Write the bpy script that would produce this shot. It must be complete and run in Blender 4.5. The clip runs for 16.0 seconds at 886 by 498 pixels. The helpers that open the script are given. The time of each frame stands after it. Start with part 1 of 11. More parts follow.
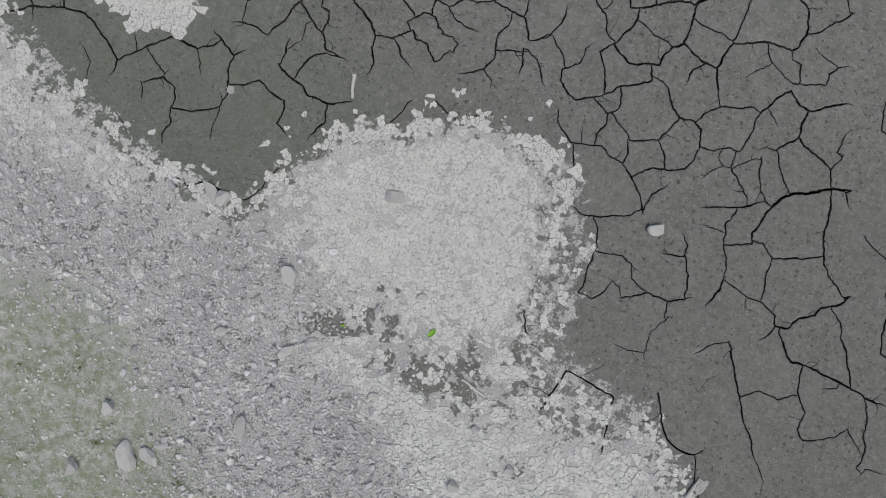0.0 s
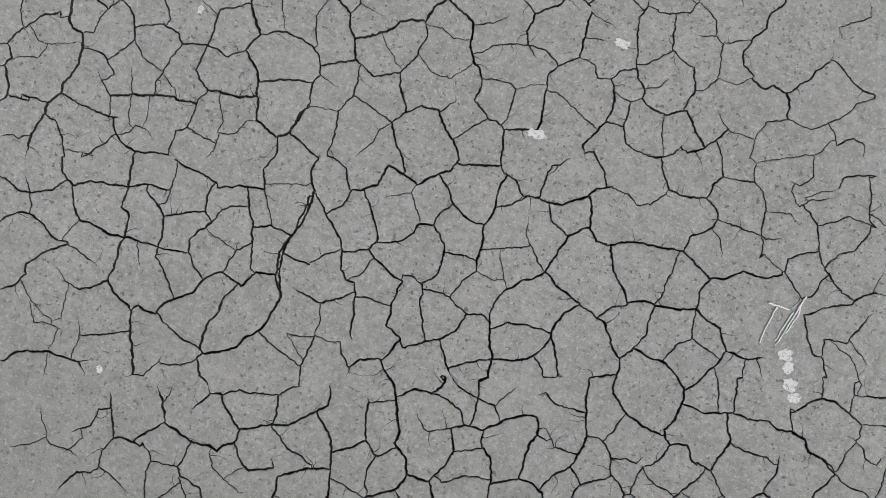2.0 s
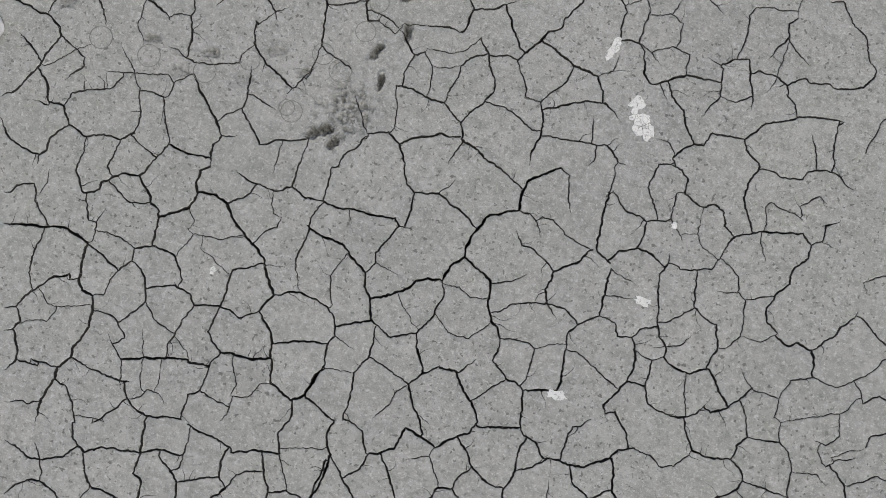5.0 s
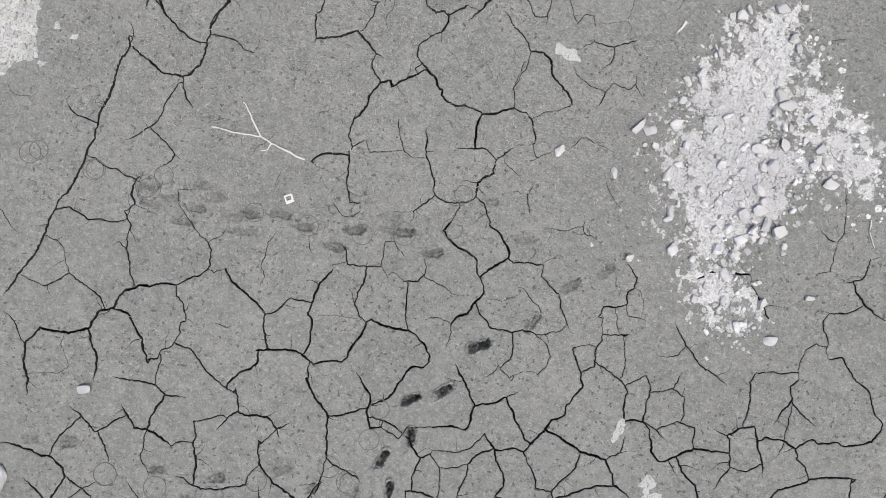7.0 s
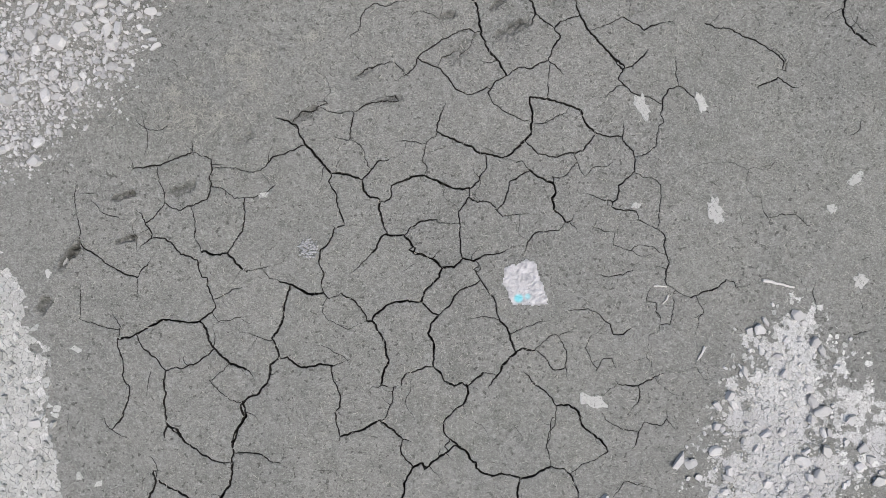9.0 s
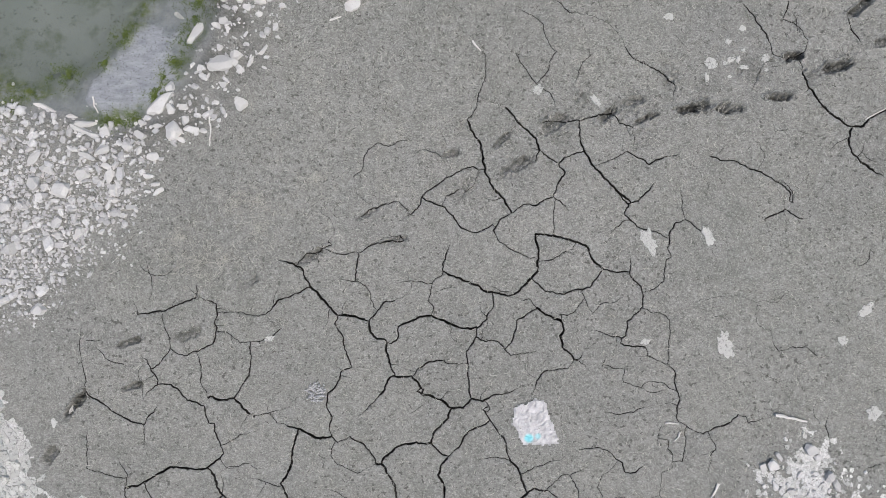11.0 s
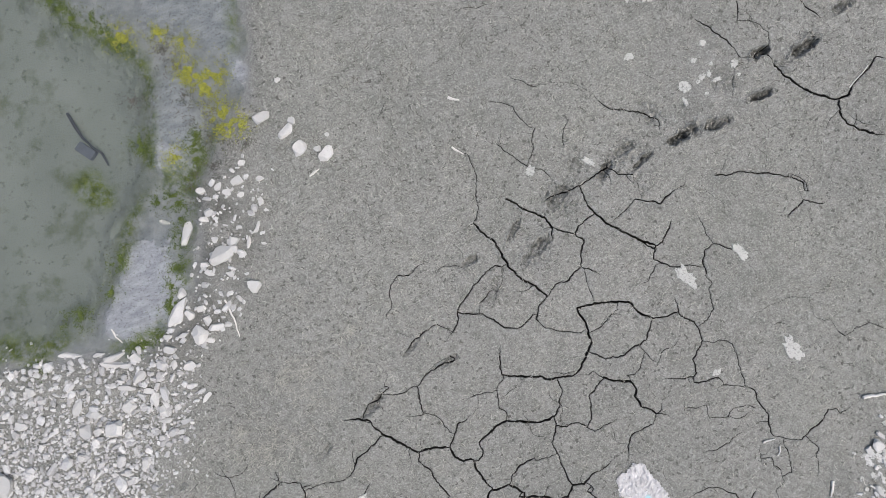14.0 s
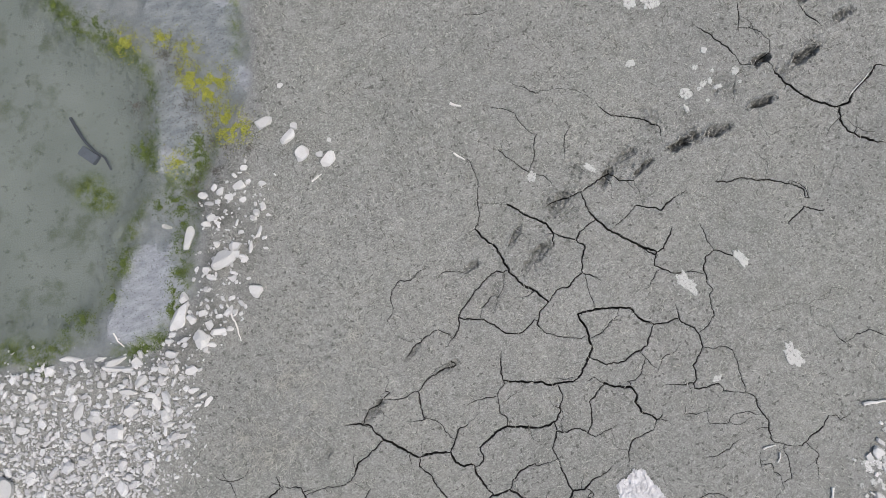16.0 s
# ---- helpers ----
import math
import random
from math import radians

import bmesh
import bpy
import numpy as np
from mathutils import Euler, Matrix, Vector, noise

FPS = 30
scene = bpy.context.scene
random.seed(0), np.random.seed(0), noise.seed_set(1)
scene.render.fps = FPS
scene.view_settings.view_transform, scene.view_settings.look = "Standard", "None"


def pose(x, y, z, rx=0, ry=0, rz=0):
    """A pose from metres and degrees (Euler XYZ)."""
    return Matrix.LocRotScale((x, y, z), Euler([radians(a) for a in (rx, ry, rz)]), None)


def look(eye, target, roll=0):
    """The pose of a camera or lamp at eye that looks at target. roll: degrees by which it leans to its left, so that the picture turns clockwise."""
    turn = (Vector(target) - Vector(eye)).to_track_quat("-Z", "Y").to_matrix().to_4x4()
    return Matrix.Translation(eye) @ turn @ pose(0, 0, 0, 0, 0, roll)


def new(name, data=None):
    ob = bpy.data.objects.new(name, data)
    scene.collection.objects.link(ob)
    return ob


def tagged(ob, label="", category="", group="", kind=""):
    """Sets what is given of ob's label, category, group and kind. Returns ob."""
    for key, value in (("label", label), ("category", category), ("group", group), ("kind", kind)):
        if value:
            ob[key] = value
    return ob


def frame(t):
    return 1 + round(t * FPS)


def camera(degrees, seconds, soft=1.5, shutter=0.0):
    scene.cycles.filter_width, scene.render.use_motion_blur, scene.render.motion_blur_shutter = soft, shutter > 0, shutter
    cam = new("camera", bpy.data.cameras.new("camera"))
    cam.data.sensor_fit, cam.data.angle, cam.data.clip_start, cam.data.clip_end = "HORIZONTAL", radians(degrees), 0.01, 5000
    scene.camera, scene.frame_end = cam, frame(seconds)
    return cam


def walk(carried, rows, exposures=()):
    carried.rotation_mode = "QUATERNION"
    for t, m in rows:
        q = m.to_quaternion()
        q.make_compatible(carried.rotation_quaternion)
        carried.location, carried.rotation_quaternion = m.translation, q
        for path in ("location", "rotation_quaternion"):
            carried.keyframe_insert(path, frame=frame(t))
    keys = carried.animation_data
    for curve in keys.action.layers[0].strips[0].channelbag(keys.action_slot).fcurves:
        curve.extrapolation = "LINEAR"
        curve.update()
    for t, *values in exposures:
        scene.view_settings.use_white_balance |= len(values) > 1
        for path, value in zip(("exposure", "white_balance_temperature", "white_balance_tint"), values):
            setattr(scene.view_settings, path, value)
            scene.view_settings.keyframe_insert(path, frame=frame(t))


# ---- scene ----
# ---------------------------------------------------------------- camera
cam = camera(74.4, 16.0, soft=0.75)
PATH = [
    (0, 4.961, 0.459, 7.293, -0.28, -0.01, 18.25),
    (0.5, 3.945, 2.176, 7.316, 0.23, 0.00, 17.81),
    (1, 3.085, 3.776, 7.308, 0.26, 0.00, 17.48),
    (1.5, 2.380, 5.236, 7.264, 0.46, -0.02, 17.24),
    (2, 1.848, 6.491, 7.230, 0.43, 0.01, 17.07),
    (2.5, 1.430, 7.539, 7.209, 0.53, -0.02, 16.94),
    (3, 1.109, 8.411, 7.200, 0.40, 0.00, 16.85),
    (3.2, 1.017, 8.645, 7.187, 0.75, 0.02, 16.79),
    (3.8, 0.925, 8.940, 7.163, 0.74, 0.03, 16.71),
    (4.2, 0.912, 8.965, 7.147, 0.74, 0.03, 16.66),
    (4.7, 0.840, 9.180, 7.127, 0.73, 0.03, 16.59),
    (5.3, 0.579, 9.890, 7.103, 0.73, 0.04, 16.51),
    (5.5, 0.472, 10.247, 7.091, 0.73, -0.04, 16.50),
    (6, 0.162, 11.392, 7.098, 0.85, 0.03, 16.44),
    (6.5, -0.176, 12.724, 7.116, 1.15, 0.02, 10.36),
    (7, -0.471, 14.169, 7.164, 1.04, 0.04, 10.40),
    (7.5, -0.699, 15.612, 7.178, 0.84, 0.12, 10.47),
    (8, -0.857, 16.853, 7.172, 1.20, 0.28, 10.44),
    (8.5, -1.131, 17.913, 7.148, 0.85, -0.25, 9.63),
    (9, -1.228, 18.761, 7.131, 0.60, -0.04, -0.90),
    (9.5, -1.300, 19.352, 7.115, 0.78, -0.16, -2.08),
    (9.7, -1.303, 19.489, 7.111, 1.13, -0.10, -2.09),
    (11.8, -1.238, 20.949, 7.101, 1.03, 0.07, -2.10),
    (12, -1.279, 21.067, 7.101, 0.93, -0.02, -2.07),
    (12.5, -1.342, 21.299, 7.093, 0.91, -0.02, -2.08),
    (13, -1.416, 21.480, 7.093, 1.02, -0.19, -2.96),
    (13.5, -1.435, 21.699, 7.095, 0.59, -0.09, -18.88),
    (14, -1.380, 21.901, 7.104, 0.49, 0.12, -21.99),
    (14.5, -1.365, 22.041, 7.120, 0.80, 0.14, -21.91),
    (15, -1.366, 22.048, 7.123, 0.65, 0.10, -21.86),
    (15.5, -1.366, 21.949, 7.119, 0.88, 0.16, -21.84),
    (16, -1.382, 21.946, 7.124, 0.69, 0.11, -21.79),
]
walk(cam, [(row[0], pose(*row[1:])) for row in PATH], [(0.0, -0.87, 6500, 7.5), (0.5, -0.69, 6500, 8), (1.0, -0.44, 6500, 9), (1.5, -0.16, 6500, 10), (2.2, 0.08, 6500, 10), (5.5, 0.10, 6500, 10), (7.5, 0.04, 6500, 10), (9.0, -0.1, 6500, 10), (12.0, 0.0, 6500, 10), (16.0, 0.0, 6500, 10)])

# ---------------------------------------------------------------- light: an overcast sky
world = bpy.data.worlds.new("overcast_sky")
scene.world = world
world.use_nodes = True
wn = world.node_tree
sky = wn.nodes.new("ShaderNodeTexSky")
sky.sky_type = "NISHITA"
sky.sun_disc = False
sky.sun_elevation, sky.sun_rotation = radians(62), radians(140)
sky.air_density, sky.dust_density, sky.ozone_density = 1.0, 5.0, 1.0
wn.links.new(sky.outputs["Color"], wn.nodes["Background"].inputs["Color"])
wn.nodes["Background"].inputs["Strength"].default_value = 0.162
sun_data = bpy.data.lights.new("sun", "SUN")
sun_data.energy, sun_data.angle, sun_data.color = 1.6, radians(25), (1.0, 0.98, 0.95)
sun = new("sun", sun_data)
sun.matrix_world = look((6, -6, 16), (0, 0, 0))


# ---------------------------------------------------------------- materials
class Nodes:
    """A principled material and short ways to add nodes to it."""

    def __init__(self, name, roughness=0.9, specular=0.3):
        self.mat = bpy.data.materials.new(name)
        self.mat.use_nodes = True
        self.tree = self.mat.node_tree
        self.bsdf = self.tree.nodes["Principled BSDF"]
        self.bsdf.inputs["Roughness"].default_value = roughness
        self.bsdf.inputs["Specular IOR Level"].default_value = specular
        self.place = self.tree.nodes.new("ShaderNodeNewGeometry").outputs["Position"]

    def link(self, a, b):
        self.tree.links.new(a, b)

    def noise(self, scale, detail=3.0, rough=0.55, stretch=None, distort=0.0):
        n = self.tree.nodes.new("ShaderNodeTexNoise")
        n.inputs["Scale"].default_value, n.inputs["Detail"].default_value = scale, detail
        n.inputs["Roughness"].default_value, n.inputs["Distortion"].default_value = rough, distort
        source = self.place
        if stretch:
            m = self.tree.nodes.new("ShaderNodeMapping")
            m.inputs["Rotation"].default_value[2] = radians(stretch[0])
            m.inputs["Scale"].default_value = (1, stretch[1], 1)
            self.link(self.place, m.inputs["Vector"])
            source = m.outputs["Vector"]
        self.link(source, n.inputs["Vector"])
        return n.outputs["Fac"]

    def cells(self, scale, feature="F1"):
        n = self.tree.nodes.new("ShaderNodeTexVoronoi")
        n.feature = feature
        n.inputs["Scale"].default_value = scale
        self.link(self.place, n.inputs["Vector"])
        return n.outputs["Distance"]

    def ramp(self, value, low, high, a=0.0, b=1.0):
        n = self.tree.nodes.new("ShaderNodeMapRange")
        n.inputs["From Min"].default_value, n.inputs["From Max"].default_value = low, high
        n.inputs["To Min"].default_value, n.inputs["To Max"].default_value = a, b
        self.link(value, n.inputs["Value"])
        return n.outputs["Result"]

    def math(self, kind, a, b):
        n = self.tree.nodes.new("ShaderNodeMath")
        n.operation = kind
        for socket, v in zip(n.inputs, (a, b)):
            if isinstance(v, (int, float)):
                socket.default_value = v
            else:
                self.link(v, socket)
        return n.outputs[0]

    def mix(self, fac, a, b, blend="MIX"):
        n = self.tree.nodes.new("ShaderNodeMix")
        n.data_type, n.blend_type = "RGBA", blend
        for socket, v in zip((n.inputs[0], n.inputs[6], n.inputs[7]), (fac, a, b)):
            if isinstance(v, tuple):
                socket.default_value = (*v, 1.0)
            elif isinstance(v, (int, float)):
                socket.default_value = v
            else:
                self.link(v, socket)
        return n.outputs[2]

    def attribute(self, name):
        n = self.tree.nodes.new("ShaderNodeAttribute")
        n.attribute_name = name
        return n.outputs["Fac"]

    def island(self):
        return self.tree.nodes.new("ShaderNodeNewGeometry").outputs["Random Per Island"]

    def each(self):
        return self.tree.nodes.new("ShaderNodeObjectInfo").outputs["Random"]

    def bump(self, height, strength, distance):
        n = self.tree.nodes.new("ShaderNodeBump")
        n.inputs["Strength"].default_value, n.inputs["Distance"].default_value = strength, distance
        self.link(height, n.inputs["Height"])
        self.link(n.outputs["Normal"], self.bsdf.inputs["Normal"])

    def colour(self, c):
        self.link(c, self.bsdf.inputs["Base Color"])
        return self.mat


def mud_material():
    """Drying grey mud: cloudy stains, fine grains, pale straw specks; wet silt and algae where the ground dips to the pond."""
    n = Nodes("grey_mud", 0.88, 0.25)
    grey = n.mix(n.ramp(n.noise(0.45, 4), 0.35, 0.65), (0.195, 0.202, 0.186), (0.238, 0.243, 0.228))
    grey = n.mix(n.ramp(n.noise(0.28, 3), 0.48, 0.60, 0.0, 0.5), grey, (0.208, 0.220, 0.192))
    grey = n.mix(n.ramp(n.noise(3.2, 6, 0.7), 0.36, 0.64, 0.0, 0.75), grey, (0.300, 0.304, 0.288))
    split = n.tree.nodes.new("ShaderNodeSeparateXYZ")
    n.link(n.place, split.inputs[0])
    dry = n.ramp(split.outputs["Y"], 9.0, 21.0, 0.25, 1.0)
    grey = n.mix(n.ramp(n.noise(9, 6, 0.75), 0.47, 0.62, 0.0, 0.7), grey, (0.155, 0.159, 0.146))
    grey = n.mix(n.ramp(n.noise(21, 4, 0.75), 0.54, 0.63, 0.0, 0.62), grey, (0.41, 0.411, 0.395))
    grey = n.mix(n.math("MULTIPLY", dry, n.ramp(n.noise(46, 3, 0.7), 0.50, 0.60, 0.0, 0.55)), grey, (0.100, 0.102, 0.092))
    grey = n.mix(n.math("MULTIPLY", dry, n.ramp(n.noise(58, 3, 0.7), 0.54, 0.64, 0.0, 0.6)), grey, (0.50, 0.498, 0.475))
    blots = n.math("MULTIPLY", n.ramp(n.noise(17, 2, 0.5), 0.62, 0.67), n.ramp(n.noise(0.7, 2), 0.36, 0.50))
    grey = n.mix(n.math("MULTIPLY", blots, 0.8), grey, (0.080, 0.082, 0.074))
    for angle, scale in ((35, 20), (-40, 24), (85, 22)):
        straw = n.math("MULTIPLY", n.ramp(n.noise(scale, 3, 0.6, (angle, 6.0), 0.8), 0.60, 0.66), n.ramp(n.noise(0.5 + scale / 200, 3), 0.40, 0.58))
        grey = n.mix(n.math("MULTIPLY", n.math("MULTIPLY", straw, dry), 0.6), grey, (0.48, 0.475, 0.43))
    for angle, scale in ((10, 21), (-65, 26)):
        bits = n.ramp(n.noise(scale, 3, 0.6, (angle, 5.0), 0.8), 0.63, 0.68)
        grey = n.mix(n.math("MULTIPLY", n.math("MULTIPLY", bits, dry), 0.6), grey, (0.10, 0.10, 0.09))
    grey = n.mix(n.ramp(split.outputs["Y"], 2.0, 6.0, 0.2, 0.0), grey, (0.125, 0.131, 0.115))
    grey = n.mix(n.math("MULTIPLY", n.attribute("film"), n.ramp(n.noise(4, 5, 0.7), 0.34, 0.60, 0.35, 1.0)), grey, (0.140, 0.186, 0.128))
    # damp mud, with the shade of prints and hollows in the same dark colour
    grey = n.mix(n.math("MULTIPLY", n.attribute("damp_and_shade"), 0.75), grey, (0.072, 0.072, 0.064))
    # pond bed
    bed = n.mix(n.ramp(n.noise(1.1, 4), 0.35, 0.7), (0.266, 0.288, 0.276), (0.214, 0.238, 0.224))
    bed = n.mix(n.ramp(n.noise(2.4, 4, 0.6), 0.54, 0.68, 0, 0.7), bed, (0.12, 0.138, 0.095))
    bed = n.mix(n.ramp(n.noise(8, 4, 0.7), 0.58, 0.68, 0, 0.6), bed, (0.095, 0.105, 0.085))
    shallow = n.mix(n.ramp(n.noise(6, 5, 0.7), 0.35, 0.65), (0.222, 0.236, 0.250), (0.325, 0.338, 0.354))
    bed = n.mix(n.attribute("deep"), shallow, bed)
    grey = n.mix(n.attribute("bed"), grey, bed)
    silt = n.mix(n.ramp(n.noise(5, 5, 0.7, (50, 3.0)), 0.35, 0.65), (0.232, 0.248, 0.272), (0.360, 0.378, 0.405))
    silt = n.mix(n.ramp(n.noise(34, 3, 0.7), 0.56, 0.66, 0.0, 0.6), silt, (0.11, 0.115, 0.12))
    grey = n.mix(n.attribute("silt"), grey, silt)
    green = n.mix(n.ramp(n.noise(9, 5, 0.7), 0.4, 0.65), (0.075, 0.105, 0.03), (0.17, 0.20, 0.06))
    slime = n.math("MULTIPLY", n.attribute("algae"), n.ramp(n.noise(7, 5, 0.75), 0.36, 0.58))
    lines = n.ramp(n.cells(24, "DISTANCE_TO_EDGE"), 0.0, 0.08, 0.5, 0.0)
    chalk = n.mix(n.ramp(n.noise(30, 5, 0.75), 0.4, 0.64), (0.74, 0.743, 0.73), (0.56, 0.563, 0.555))
    chalk = n.mix(n.ramp(n.noise(0.55, 3), 0.42, 0.62, 0.0, 0.6), chalk, (0.47, 0.465, 0.475))
    chalk = n.mix(lines, chalk, (0.22, 0.218, 0.21))
    share = n.attribute("chalk")
    tattered = n.math("ADD", n.math("MULTIPLY", n.noise(6, 6, 0.72), 0.75), n.math("MULTIPLY", n.noise(28, 4, 0.7), 0.35))
    cover = n.math("ADD", share, n.math("SUBTRACT", tattered, 0.55))
    cover = n.ramp(cover, 0.48, 0.53)
    grey = n.mix(n.math("MULTIPLY", cover, 0.97), grey, chalk)
    green = n.mix(n.math("MULTIPLY", cover, 0.8), green, (0.335, 0.385, 0.285))
    grey = n.mix(slime, grey, green)
    height = n.math("ADD", n.noise(40, 5, 0.7), n.math("MULTIPLY", n.noise(150, 2, 0.7), 0.4))
    n.bump(height, 0.8, 0.018)
    grey = n.mix(1.0, grey, (0.97, 0.972, 0.962), "MULTIPLY")
    return n.colour(grey)


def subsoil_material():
    n = Nodes("shade_dark_subsoil", 0.95, 0.2)
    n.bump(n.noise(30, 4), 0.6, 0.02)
    # near black: the shade deep in the cracks is put into this colour
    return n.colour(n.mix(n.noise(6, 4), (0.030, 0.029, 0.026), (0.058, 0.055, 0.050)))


def chalk_material(name, dark, light, pink, varied=1.0):
    n = Nodes(name, 0.92, 0.2)
    mean = tuple((a + b) / 2 for a, b in zip(dark, light))
    c = n.mix(varied, mean, n.mix(n.island(), dark, light))
    c = n.mix(n.ramp(n.noise(2.6, 5, 0.65), 0.42, 0.66, 0.0, 0.5), c, dark)
    c = n.mix(n.math("MULTIPLY", n.ramp(n.noise(0.6, 3), 0.45, 0.65), 0.5), c, pink)
    c = n.mix(n.ramp(n.noise(45, 4, 0.7), 0.5, 0.72, 0.0, 0.4), c, tuple(v * 0.7 for v in dark))
    c = n.mix(n.ramp(n.noise(26, 5, 0.75), 0.56, 0.61, 0.0, 0.85), c, tuple(v * 0.45 for v in dark))
    lines = n.math("MULTIPLY", n.ramp(n.cells(19, "DISTANCE_TO_EDGE"), 0.0, 0.06, 1.0, 0.0), n.ramp(n.noise(5, 3), 0.42, 0.56))
    c = n.mix(n.math("MULTIPLY", lines, 0.7), c, tuple(v * 0.45 for v in dark))
    c = n.mix(1.0, c, (0.985, 1.0, 0.975), "MULTIPLY")
    n.bump(n.math("ADD", n.noise(60, 4, 0.7), n.noise(22, 4, 0.7)), 0.8, 0.012)
    return n.colour(c)


def stone_material():
    n = Nodes("white_limestone", 0.85, 0.3)
    c = n.mix(n.each(), (0.46, 0.46, 0.447), (0.60, 0.597, 0.58))
    c = n.mix(n.ramp(n.noise(9, 4), 0.4, 0.7, 0.0, 0.4), c, (0.42, 0.415, 0.40))
    c = n.mix(n.ramp(n.noise(60, 4, 0.7), 0.55, 0.75, 0.0, 0.5), c, (0.28, 0.27, 0.25))
    n.bump(n.noise(55, 5, 0.7), 0.5, 0.008)
    return n.colour(c)


def pebble_material(name, dark, light):
    """Broken limestone gravel: each stone of its own tone, dusty and finely pitted."""
    n = Nodes(name, 0.9, 0.25)
    c = n.mix(n.island(), dark, light)
    c = n.mix(n.ramp(n.noise(14, 4, 0.7), 0.45, 0.65, 0.0, 0.45), c, (0.42, 0.412, 0.398))
    c = n.mix(n.ramp(n.noise(70, 3, 0.7), 0.55, 0.68, 0.0, 0.5), c, (0.27, 0.262, 0.25))
    n.bump(n.noise(60, 4, 0.7), 0.6, 0.01)
    return n.colour(c)


def wood_material():
    n = Nodes("bleached_wood", 0.8, 0.3)
    c = n.mix(n.noise(30, 4, 0.6, (20, 6.0)), (0.50, 0.49, 0.46), (0.74, 0.73, 0.70))
    n.bump(n.noise(80, 3, 0.6, (20, 6.0)), 0.4, 0.003)
    return n.colour(c)


def dark_wood_material():
    n = Nodes("waterlogged_wood", 0.7, 0.3)
    return n.colour(n.mix(n.noise(30, 4), (0.04, 0.045, 0.055), (0.12, 0.13, 0.15)))


def film_material():
    """Crumpled whitish plastic film with a cyan print."""
    n = Nodes("plastic_film", 0.35, 0.5)
    c = n.mix(n.ramp(n.noise(12, 4, 0.6), 0.35, 0.65), (0.36, 0.36, 0.365), (0.54, 0.54, 0.55))
    c = n.mix(n.attribute("print"), c, (0.20, 0.62, 0.68))
    n.bump(n.noise(30, 3), 0.4, 0.01)
    return n.colour(c)


def water_material():
    n = Nodes("pond_water", 0.05)
    clear = n.tree.nodes.new("ShaderNodeBsdfTransparent")
    clear.inputs["Color"].default_value = (0.875, 0.905, 0.905, 1)
    gloss = n.tree.nodes.new("ShaderNodeBsdfGlossy")
    gloss.inputs["Roughness"].default_value = 0.04
    fresnel = n.tree.nodes.new("ShaderNodeFresnel")
    fresnel.inputs["IOR"].default_value = 1.33
    mixed = n.tree.nodes.new("ShaderNodeMixShader")
    n.link(fresnel.outputs[0], mixed.inputs[0])
    n.link(clear.outputs[0], mixed.inputs[1])
    n.link(gloss.outputs[0], mixed.inputs[2])
    n.link(mixed.outputs[0], n.tree.nodes["Material Output"].inputs["Surface"])
    return n.mat


def plant_material(name, a, b):
    n = Nodes(name, 0.6, 0.3)
    return n.colour(n.mix(n.island(), a, b))


MUD = mud_material()
SUBSOIL = subsoil_material()
DAMP = Nodes("damp_mud", 0.85, 0.25)
DAMP = DAMP.colour(DAMP.mix(DAMP.noise(30, 4), (0.10, 0.102, 0.092), (0.175, 0.178, 0.163)))
CHALK = chalk_material("chalk_chips", (0.33, 0.332, 0.345), (0.64, 0.64, 0.655), (0.47, 0.468, 0.49))
CRUST = chalk_material("chalk_crust", (0.66, 0.662, 0.648), (0.86, 0.86, 0.845), (0.76, 0.745, 0.74), 0.5)
FLAKE = chalk_material("chalk_flakes", (0.44, 0.44, 0.43), (0.60, 0.60, 0.585), (0.52, 0.51, 0.505))
RUBBLE = chalk_material("limestone_rubble", (0.36, 0.362, 0.35), (0.65, 0.65, 0.635), (0.52, 0.517, 0.512))
PEBBLE = pebble_material("shore_pebbles", (0.352, 0.354, 0.35), (0.625, 0.627, 0.622))
HEAP_STONE = pebble_material("heap_limestone", (0.44, 0.437, 0.428), (0.70, 0.695, 0.682))
LILAC = pebble_material("lilac_chalk_gravel", (0.40, 0.398, 0.415), (0.80, 0.797, 0.81))
STONE = stone_material()
WOOD = wood_material()
DARK_WOOD = dark_wood_material()
FILM = film_material()
WATER = water_material()
ALGAE = plant_material("yellow_green_algae", (0.10, 0.125, 0.03), (0.40, 0.40, 0.06))
MOSS = plant_material("dark_green_algae", (0.035, 0.06, 0.015), (0.13, 0.17, 0.035))
LEAF = plant_material("fresh_leaf", (0.16, 0.38, 0.03), (0.24, 0.46, 0.05))
DEBRIS = plant_material("dark_debris", (0.07, 0.07, 0.06), (0.13, 0.125, 0.11))
STRAW = plant_material("dry_straw", (0.31, 0.306, 0.27), (0.47, 0.463, 0.415))


# ---------------------------------------------------------------- mesh helpers
def build(name, verts, faces, material, parent=None, label=""):
    """One mesh object, under a thing or at top level."""
    me = bpy.data.meshes.new(name)
    me.from_pydata(verts, [], faces)
    me.materials.append(material)
    ob = new(name, me)
    if parent:
        ob.parent = parent
    return tagged(ob, label)


def part(name, bm, material, parent, label=""):
    me = bpy.data.meshes.new(name)
    bm.to_mesh(me)
    bm.free()
    me.materials.append(material)
    ob = new(name, me)
    ob.parent = parent
    return tagged(ob, label)


